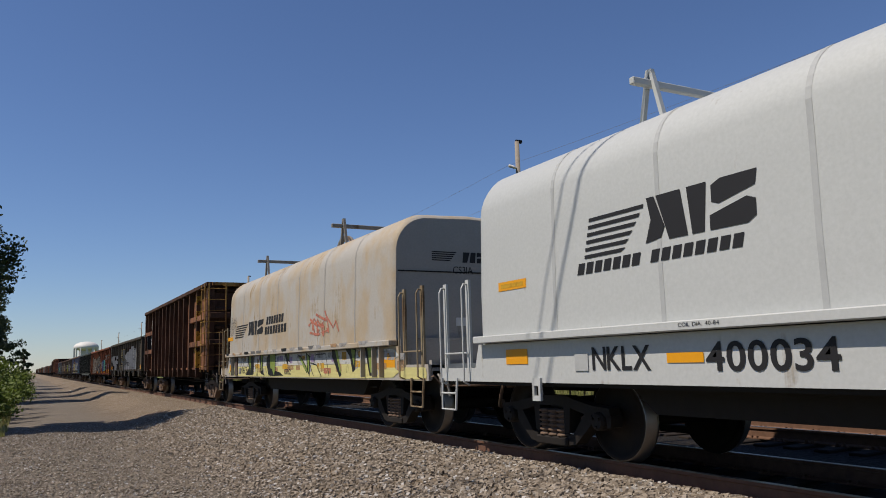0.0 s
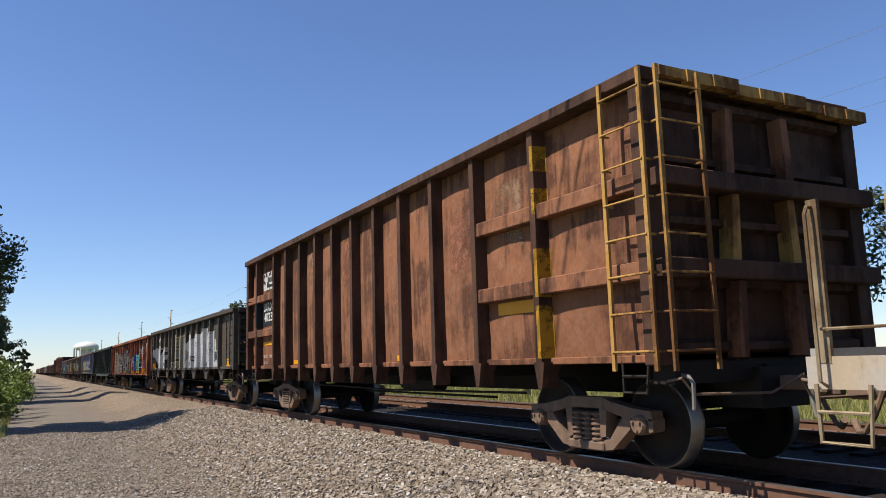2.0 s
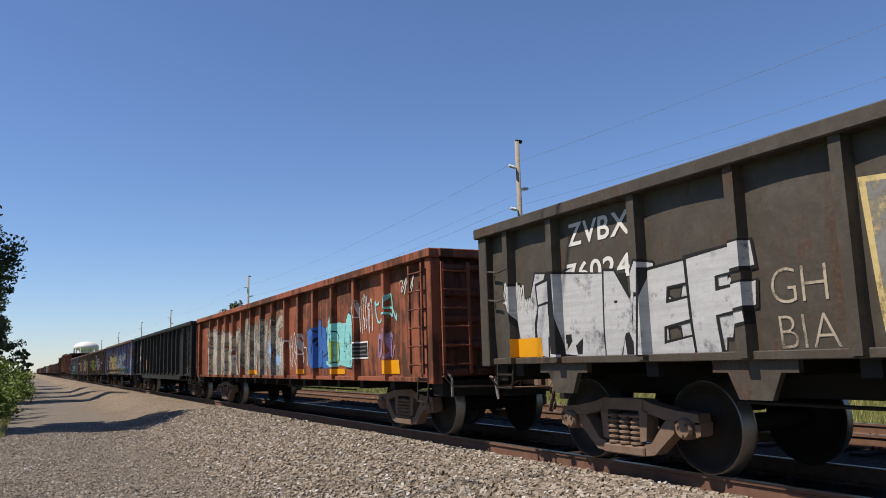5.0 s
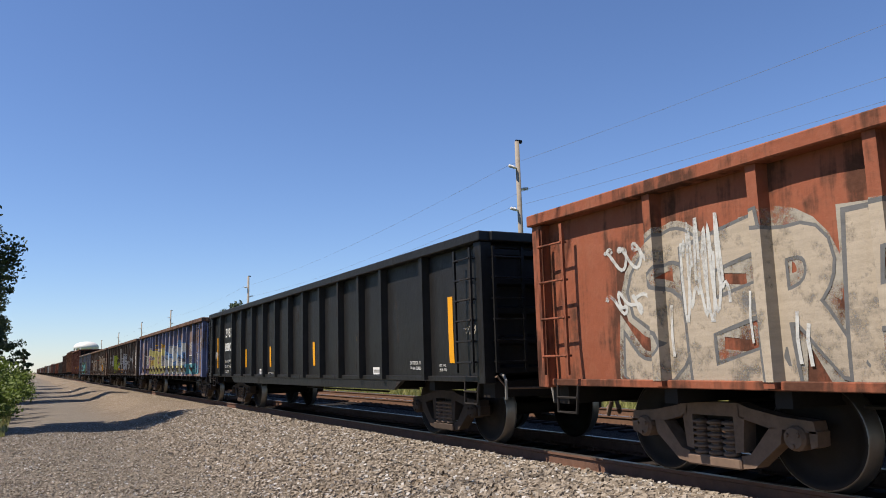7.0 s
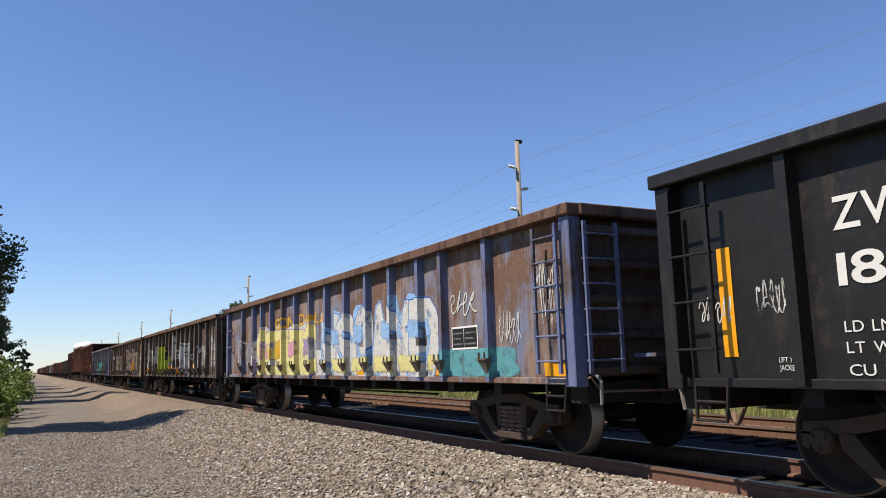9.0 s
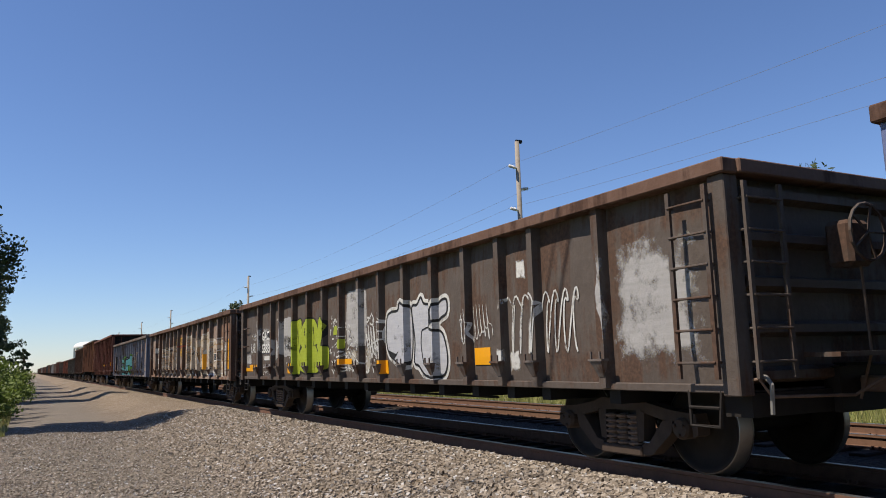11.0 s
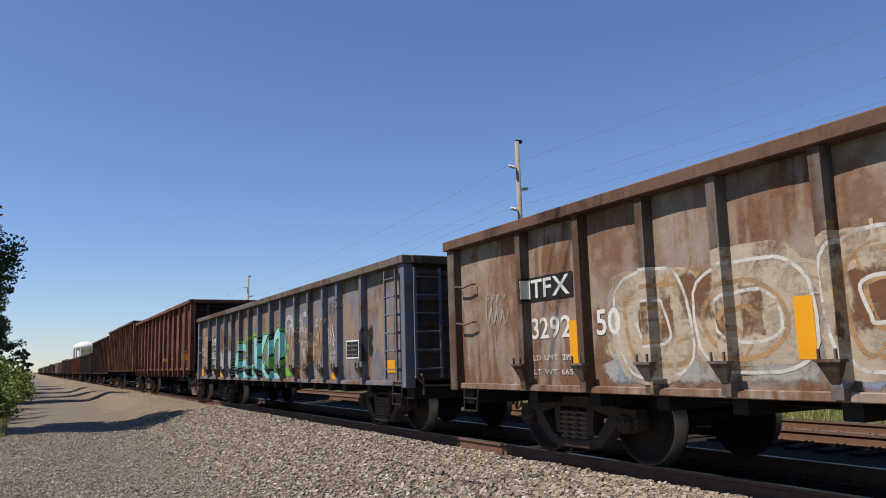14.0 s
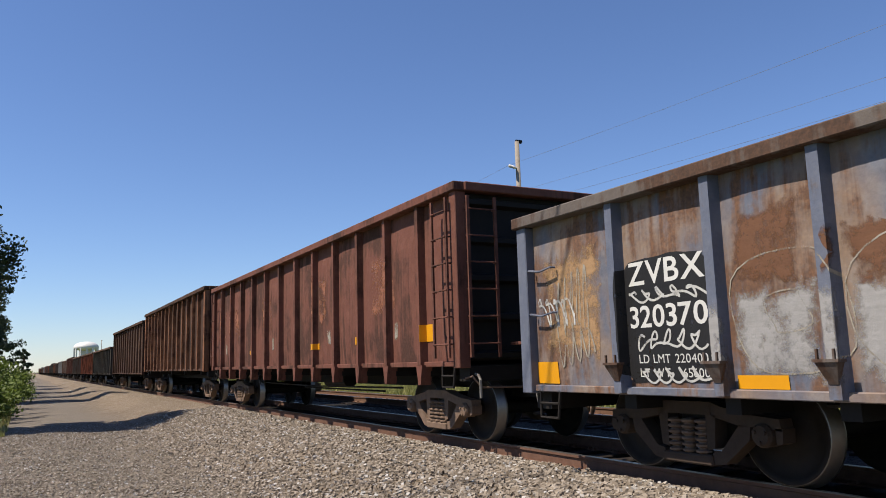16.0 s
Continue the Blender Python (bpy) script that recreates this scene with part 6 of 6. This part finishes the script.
for b, sd in (((6.4, 5.45, 1.66, 1.8), 1), ((6.35, 5.5, 1.2, 1.4), 2), ((6.3, 5.5, 0.9, 1.06), 3)):
    tag(teal_car, b, "chalk", sd + 70, 0.022, 5)
for k, (ch, b) in enumerate((("G", (3.12, 1.98, 0.9, 1.7)), ("L", (1.7, 0.98, 0.92, 1.84)), ("K", (1.05, -0.36, 0.86, 1.9)), ("O", (-0.42, -1.6, 0.86, 1.9)))):
    hatched_letter(teal_car, ch, b, "turquoise", "green", k + 2, k)
decal(teal_car, "graffiti", wavy_patch((1.75, 1.0, 0.88, 1.2), 3, 0.12), M["turquoise"], 0.0135)
words(teal_car, "705", (1.6, 1.08, 0.9, 1.14), "ink", 0.0, 0.1, lift=0.015)
for k in range(16):
    rr = random.Random(k + 40)
    y, z, d = rr.uniform(-0.3, 3.2), rr.uniform(1.75, 2.12), rr.uniform(0.05, 0.12)
    decal(teal_car, "graffiti", bubble_shapes((y, y - d, z, z + d), 1, k), M["green"], 0.0045)
for b, sd in (((-1.5, -2.1, 0.9, 1.15), 1), ((-1.75, -1.98, 1.5, 1.65), 2), ((-1.6, -1.8, 1.3, 1.42), 3), ((2.6, 2.45, 1.95, 2.05), 4), ((1.9, 1.78, 2.0, 2.08), 5), ((0.7, 0.5, 1.65, 1.8), 6)):
    patch(teal_car, b, "green", sd, 0.08, 0.009)
words(teal_car, "GINO", (-1.65, -3.35, 1.86, 2.26), "grey_spray", 0.05)
throw_up(teal_car, "WKAMW", (-1.68, -4.45, 0.92, 1.9), "tan_thin", "cream", None, 8, 0.03, 0.02)
tag(teal_car, (-1.7, -4.4, 0.95, 1.8), "ghost_grey", 64, 0.02, 9)
patch(teal_car, (-1.8, -4.2, 0.95, 1.8), "ghost", 12, 0.15)
decal(teal_car, "graffiti", outline_loops((5.2, 1.9, 0.95, 2.0), 10, 3, 0.013), M["ghost"], 0.006, "faded pale spray outlines")
patch(teal_car, (5.35, 3.3, 0.88, 1.75), "grey_patch", 13, 0.15)
patch(teal_car, (4.2, 3.3, 1.55, 2.1), "rust_paint", 16, 0.25, 0.0045)
patch(teal_car, (5.1, 4.5, 1.6, 2.4), "rust_paint", 18, 0.3, 0.0045)
patch(teal_car, (7.9, 6.8, 1.1, 2.4), "tan", 15, 0.2)
tag(teal_car, (7.6, 7.0, 1.0, 2.2), "ghost", 79, 0.02, 5)
tag(teal_car, (7.9, 7.3, 1.5, 1.9), "thin_white", 75, 0.025, 4)
tag(teal_car, (-4.5, -5.1, 1.5, 1.95), "chalk", 76, 0.025, 4)
tag(teal_car, (-4.5, -5.3, 2.1, 2.4), "ghost_grey", 77, 0.03, 4)
notice(teal_car, (-5.5, -6.1, 1.25, 1.58))
patch(teal_car, (-6.3, -6.7, 1.2, 1.8), "black_patch", 14, 0.4)
for b in ((8.1, 7.62, 0.88, 1.12), (5.19, 4.7, 0.87, 0.98), (-4.64, -5.08, 0.87, 0.99), (-7.2, -7.7, 1.0, 1.2)):
    strip(teal_car, b)
words(teal_car, "IL 52-6", (-4.65, -5.0, 1.36, 1.41), fat=0.0)
words(teal_car, "CU FT 27", (-4.6, -5.05, 1.25, 1.3), fat=0.0)
# -- paint: maroon hopper
for b in ((-6.72, -7.02, 1.45, 1.7), (-1.56, -2.0, 1.46, 1.58), (-4.03, -4.26, 1.49, 1.62), (3.5, 3.2, 1.46, 1.56)):
    strip(hopper_car, b)
for k, y in enumerate((6.3, 4.6, 1.4, -2.5, -5.6)):
    patch(hopper_car, (y, y - 0.18, 1.5, 1.85), "ghost", k, 0.2)
    patch(hopper_car, (y + 0.9, y, 1.8, 3.0), "salmon_thin", k + 7, 0.2)

# beams of the tall scrap gondola's end bays and ends
hs = SURFACE[high_car.name]
for z in (1.96, 2.82):
    for a, b in (side_bays(high_car)[0], side_bays(high_car)[1], side_bays(high_car)[-1], side_bays(high_car)[-2]):
        bm = B()
        box(bm, -1.62, -1.44, a + (0.06 if a > -7 else 0), b - (0.06 if b < 7 else 0), z - 0.09, z + 0.09, 0.012)
        part("side_beam", bm, M["rust_side"], high_car)
    for sy in (-1, 1):
        bm = B()
        h = hs["half"]
        box(bm, -1.58, 1.58, min(sy * h, sy * (h + 0.2)), max(sy * h, sy * (h + 0.2)), z - 0.09, z + 0.09, 0.012)
        part("end_beam", bm, M["rust_frame"], high_car)
for x, lean in ((-0.6, 0.1), (0.3, -0.06)):
    for z0_, z1_, paint in ((1.12, 1.86, "rust_side"), (2.06, 2.72, "rust_yellow"), (2.92, 3.6, "rust_side")):
        bm = B()
        prism(bm, [(x - 0.06, z0_), (x + 0.06, z0_), (x + 0.05 + lean * 0.5, z1_), (x - 0.05 + lean * 0.5, z1_)], -hs["half"] - 0.12, -hs["half"] + 0.05)
        part("end_stake", bm, M[paint], high_car)
rung_ladder(high_car, -1.63, -hs["half"] - 0.1, -hs["half"] + 0.46, 1.02, 3.86, 8, M["rust_yellow"], 0.11)
rung_ladder(high_car, -hs["half"] - 0.12, -1.62, -1.08, 1.02, 3.86, 8, M["rust_yellow"], 0.12, True)
rung_ladder(high_car, -1.63, hs["half"] - 0.5, hs["half"] - 0.06, 1.3, 3.3, 2, M["rust_frame"], 0.08, stiles=False)
bm = B()
for k in range(9):
    x = -1.5 + k * 0.345
    box(bm, x, x + 0.35, -hs["half"] - 0.16 - 0.02 * (k % 3), -hs["half"] - 0.06, 3.8 - 0.012 * (k % 2) - 0.012 * k, 3.9 + 0.01 * (k % 3) - 0.012 * k)
part("bent_rim", bm, M["rust_yellow"], high_car, "bent rim with worn yellow paint")

# badge, class letters and plates on the near end of the cream cover
yend = -5.75 - 0.004
def end_sheet(name, pts, mat):
    bm = B()
    bm.faces.new([bm.verts.new((x, yend, z)) for x, z in pts])
    bmesh.ops.recalc_face_normals(bm, faces=bm.faces)
    for f in bm.faces:
        if f.normal.y > 0:
            f.normal_flip()
    part(name, bm, M[mat], coil_2)
for k in range(5):
    z = 2.84 + k * 0.035
    end_sheet("emblem_bar", [(-0.76, z), (-0.42 + k * 0.03, z), (-0.4 + k * 0.03, z + 0.018), (-0.76, z + 0.018)], "letter_black")
for pts in ([(-0.17, 2.82), (-0.08, 2.82), (-0.02, 3.0), (-0.15, 3.0)], [(-0.03, 2.82), (0.08, 2.82), (0.1, 3.0), (0.0, 3.0)], [(0.12, 2.82), (0.37, 2.82), (0.37, 2.92), (0.12, 2.9)], [(0.12, 2.93), (0.37, 2.95), (0.37, 3.0), (0.12, 3.0)]):
    end_sheet("emblem_block", pts, "letter_black")
vs, fs = line_of_text("CS31A", (0.36, -0.03, 2.63, 2.75), 0.0)
bm = B()
made = [bm.verts.new((-y, yend, z)) for y, z in vs]
for f in fs:
    bm.faces.new([made[i] for i in f])
part("lettering", bm, M["letter_black"], coil_2)
end_sheet("sign", [(-0.33, 1.74), (-0.07, 1.74), (-0.07, 1.88), (-0.33, 1.88)], "white")
# the rest of the train, far down the line
far_looks = [("black_old", 2.8), ("orange", 2.8), ("brown_gon", 2.8), ("maroon", 3.0), ("itfx", 2.8), ("grey_end", 2.9), ("brown_gon", 2.8), ("rust_side", 2.9), ("black_old", 3.1)]
far_made = {}
s = 217.0
k = 0
while s < 640:
    look_m, zt = far_looks[k % len(far_looks)]
    key = (look_m, zt)
    label = "distant %s gondola of the freight train" % {"black_old": "black", "orange": "orange-red", "brown_gon": "dark brown", "maroon": "maroon", "itfx": "rust and cream", "grey_end": "pale grey", "rust_side": "rusty brown"}[look_m]
    if key not in far_made:
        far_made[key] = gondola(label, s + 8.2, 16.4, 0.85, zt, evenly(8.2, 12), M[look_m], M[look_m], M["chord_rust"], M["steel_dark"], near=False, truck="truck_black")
    else:
        cars.append((copy_thing(far_made[key], pose(0, 0, 0)), s + 8.2))
    s += 17.7
    k += 1

make_stones()


# ---- poles, wires, tower ----
def utility_pole(x, y, top, r=0.095):
    pole = tagged(new("utility_pole"), "grey wooden utility pole with white post insulators", "utility pole", "power line poles")
    pole.matrix_basis = pose(x, y, -0.6, 0, random.uniform(-0.4, 0.4), 0)
    bm = B()
    tube(bm, [(0, 0, 0), (0, 0, top + 0.6)], [r * 1.35, r], 12)
    part("pole", bm, M["lamp_wood"], pole, smooth=True)
    tips = []
    for dz, sx in ((1.15, -1), (2.05, 1), (2.95, -1)):
        bm = B()
        z = top + 0.6 - dz
        tube(bm, [(sx * r, 0, z), (sx * (r + 0.12), 0, z + 0.02)], 0.05, 8)
        for q in range(4):
            lathe(bm, [(sx * (r + 0.1 + q * 0.07), 0.03), (sx * (r + 0.12 + q * 0.07), 0.075), (sx * (r + 0.16 + q * 0.07), 0.035)], "x", 10, (0, 0, z + 0.03 + q * 0.01))
        part("insulator", bm, M["ceramic"], pole)
        tips.append((x + sx * (r + 0.4), y, z - 0.6 + 0.07))
    bm = B()
    box(bm, -0.05, r + 0.14, -0.05, 0.05, top + 0.55, top + 0.68)
    part("pole_cap", bm, M["steel_dark"], pole)
    return tips


pole_places = [(17.9, -25.0), (17.7, 25.7), (19.3, 77.0), (19.4, 126.0), (19.3, 160.0), (19.4, 205.0), (19.4, 255.0)]
tips = [utility_pole(x, y, 10.2) for x, y in pole_places]
for a, b in zip(tips, tips[1:]):
    for p, q in zip(a, b):
        bm = B()
        pts = []
        for f in np.linspace(0, 1, 13):
            c = Vector(p).lerp(Vector(q), float(f))
            c.z -= 4 * 0.55 * f * (1 - f)
            pts.append(c)
        tube(bm, pts, 0.0048, 4)
        tagged(new("power_wire", put("power_wire", bm, M["wire"])), "thin bare overhead power wire between poles", "wire", "overhead wires")


# service wires crossing high over the track, off to the side; their thin shadows fall on the passing cars
for (y0, z0), (y1, z1), r in (((6.836, 1.746), (6.368, 3.122), 0.02), ((7.102, 1.766), (6.67, 3.127), 0.012)):
    p, q = (Vector((5.146, y, z)) + to_sun * ((9.1 - z) / to_sun.z) for y, z in ((y0, z0), (y1, z1)))
    way = (q - p) / (q.x - p.x)
    a, b = p + way * (-14.0 - p.x), p + way * (17.9 - p.x)
    bm = B()
    tube(bm, [a, a.lerp(b, 0.5), b], r, 5)
    tagged(new("service_wire", put("service_wire", bm, M["wire"])), "dark service wire slung across the railway", "wire", "overhead wires")
for x, y in ((a.x, a.y), (b.x, b.y)):
    utility_pole(x, y, 10.4)


def water_tower(x, y):
    tower = tagged(new("water_tower"), "white domed water tower far beyond the train", "water tower")
    tower.matrix_basis = pose(x, y, -0.5)
    bm = B()
    prof = [(15.6, 3.0), (16.4, 6.6), (17.2, 8.0), (18.2, 8.3), (19.4, 7.8), (20.6, 6.6), (21.5, 4.7), (22.0, 2.3), (22.15, 0.2)]
    lathe(bm, prof, "z", 40)
    part("tank", bm, M["white"], tower, smooth=True)
    bm = B()
    lathe(bm, [(0, 4.2), (3, 3.6), (15.7, 3.2)], "z", 24)
    part("pedestal", bm, M["white"], tower)
    for q in range(12):
        a = q * math.pi / 6
        bm = B()
        box(bm, -0.5, 0.5, -0.45, 0.45, 0, 17.2)
        c = part("column", bm, M["white"], tower)
        c.matrix_basis = pose(7.6 * math.cos(a), 7.6 * math.sin(a), 0, 0, 0, math.degrees(a))


water_tower(35.7, 599)


# ---- plants ----
def leaf_cloud(bm, centres, count, size, rng, squash=0.8):
    for cx, cy, cz, r in centres:
        for _ in range(count):
            d = rng.normal(0, 1, 3)
            d = d / np.linalg.norm(d) * r * rng.random() ** 0.45
            p = Vector((cx + d[0], cy + d[1], cz + d[2] * squash))
            a = Vector(rng.normal(0, 1, 3)).normalized()
            b = a.orthogonal().normalized()
            s = size * rng.uniform(0.6, 1.3)
            bm.faces.new([bm.verts.new(p + a * s), bm.verts.new(p + b * s * 0.55), bm.verts.new(p - a * s), bm.verts.new(p - b * s * 0.55)])


def tree(x, y, height, spread_r, seed, leaf="leaf_dark", n=70, size=0.16, per=60, label="broad dark green leafy tree", low=0.3, group="trees along the line"):
    rng = np.random.default_rng(seed)
    t = tagged(new("tree"), label, "tree", group)
    z = ground_z(x, y) - 0.05
    t.matrix_basis = pose(x, y, z)
    bm = B()
    lean = rng.normal(0, 0.03, 2) * height
    tube(bm, [(0, 0, 0), (lean[0] * 0.4, lean[1] * 0.4, height * 0.45), (lean[0], lean[1], height * 0.9)], [0.022 * height, 0.015 * height, 0.004 * height], 8)
    centres = []
    for _ in range(n):
        h = low + (1 - low) * rng.random()
        w = spread_r * math.sin(math.pi * min(0.98, (h - low) / (1 - low) * 0.85 + 0.14)) ** 0.6
        a, q = rng.uniform(0, 6.283), w * rng.random() ** 0.5
        c = (q * math.cos(a) + lean[0] * h, q * math.sin(a) + lean[1] * h, h * height)
        centres.append((*c, rng.uniform(0.35, 0.85) * spread_r * 0.33))
        if rng.random() < 0.4:
            tube(bm, [(lean[0] * h * 0.6, lean[1] * h * 0.6, h * height * 0.7), ((c[0]) * 0.5, c[1] * 0.5, h * height * 0.88), c], [0.006 * height, 0.004 * height, 0.0015 * height], 5)
    part("trunk", bm, M["bark"], t)
    bm = B()
    leaf_cloud(bm, centres, per, size, rng)
    part("crown", bm, M[leaf], t)
    return t


tree(-3.9, 26.9, 12.2, 2.2, 1, n=110, per=90)
tree(-4.6, 50.5, 13.6, 3.9, 2, n=190, per=90, size=0.14, low=0.1)
tree(-5.6, 61.0, 13.2, 3.2, 13, n=90, per=80)
tree(-5.8, 88.0, 13.0, 3.4, 14, n=80, per=70)
tree(-5.2, 73.0, 13.0, 3.6, 3, n=90, per=80)
tree(-5.0, 104.0, 13.0, 3.4, 4)
tree(-5.0, 150.0, 11.0, 4.0, 5, size=0.25)
tree(-1.0, 200.0, 6.9, 1.7, 6, size=0.2, label="small round dark tree beside the far gravel road", low=0.1)
tree(34.0, 24.0, 10.5, 4.0, 7, n=80, size=0.18, label="dense green tree beyond the second track", group="trees beyond the tracks")
tree(38.0, 17.5, 11.0, 4.5, 8, n=80, size=0.18, label="dense green tree beyond the second track", group="trees beyond the tracks")
tree(31.0, 30.5, 8.5, 3.6, 9, n=70, size=0.18, label="dense green tree beyond the second track", group="trees beyond the tracks")
tree(23.3, 98.0, 9.6, 2.6, 10, n=60, size=0.18, label="dense green tree beyond the second track", group="trees beyond the tracks")


def bush(x, y, h, r, seed, leaf="leaf"):
    rng = np.random.default_rng(seed)
    b = tagged(new("bush"), "bright green leafy roadside bush", "bush", "bushes along the gravel road")
    b.matrix_basis = pose(x, y, ground_z(x, y))
    bm = B()
    centres = []
    for _ in range(22):
        a, q = rng.uniform(0, 6.283), r * rng.random() ** 0.5
        z = h * rng.random() * (1 - 0.45 * q / r)
        centres.append((q * math.cos(a), q * math.sin(a), z * 0.9 + 0.1, 0.3 * r))
        tube(bm, [(0, 0, 0), (q * math.cos(a) * 0.6, q * math.sin(a) * 0.6, z * 0.6), (q * math.cos(a), q * math.sin(a), z)], [0.02, 0.014, 0.006], 4)
    part("stem", bm, M["bark"], b)
    bm = B()
    leaf_cloud(bm, centres, 90, 0.075, rng, 0.9)
    part("foliage", bm, M[leaf], b)


for q, (x, y, h, r) in enumerate([(-1.35, 30.5, 2.3, 1.1), (-1.6, 33.5, 3.1, 1.4), (-1.5, 37, 3.0, 1.5), (-1.5, 42, 2.8, 1.5), (-1.4, 48, 2.6, 1.6), (-1.3, 56, 2.6, 1.7), (-1.3, 65, 2.5, 1.8), (-1.4, 77, 2.4, 1.9)]):
    bush(x, y, h, r, 20 + q)


def weeds(name, label, x0, x1, y0, y1, count, h, seed):
    rng = np.random.default_rng(seed)
    vs, fs = [], []
    for _ in range(count):
        x, y = rng.uniform(x0, x1), y0 + (y1 - y0) * rng.random() ** 1.4
        z = ground_z(x, y) - 0.02
        hh = h * rng.uniform(0.4, 1.2) * (0.6 + 0.8 * max(0.0, noise.noise((x * 0.5, y * 0.5, 0))))
        a = rng.uniform(0, 3.14)
        w = 0.012 + 0.0004 * y
        lx, ly = rng.normal(0, 0.25, 2) * hh
        k = len(vs)
        vs += [(x - w * math.cos(a), y - w * math.sin(a), z), (x + w * math.cos(a), y + w * math.sin(a), z), (x + lx, y + ly, z + hh)]
        fs.append((k, k + 1, k + 2))
    me = bpy.data.meshes.new(name)
    me.from_pydata(vs, [], fs)
    me.materials.append(M["blade"])
    tagged(new(name, me), label, "grass", kind="stuff")


weeds("grass", "tall yellow-green grass beyond the second track", 12.7, 24, 2, 90, 75000, 0.56, 50)
weeds("roadside_grass", "rough weeds at the edge of the gravel road", -2.6, -0.5, 24, 80, 9000, 0.35, 51)


def motions():
    for car, start in cars:
        rows = [(t, pose(TRACK, start - travelled(t), 0)) for t in range(17)]
        walk(car, rows)
    for w, y in spinning:
        rows = []
        for f in range(0, 481, 2):
            t = f / 30
            rows.append((t, pose(0, y, 0.457, math.degrees(travelled(t) / 0.457) % 360, 0, 0)))
        walk(w, rows)


motions()
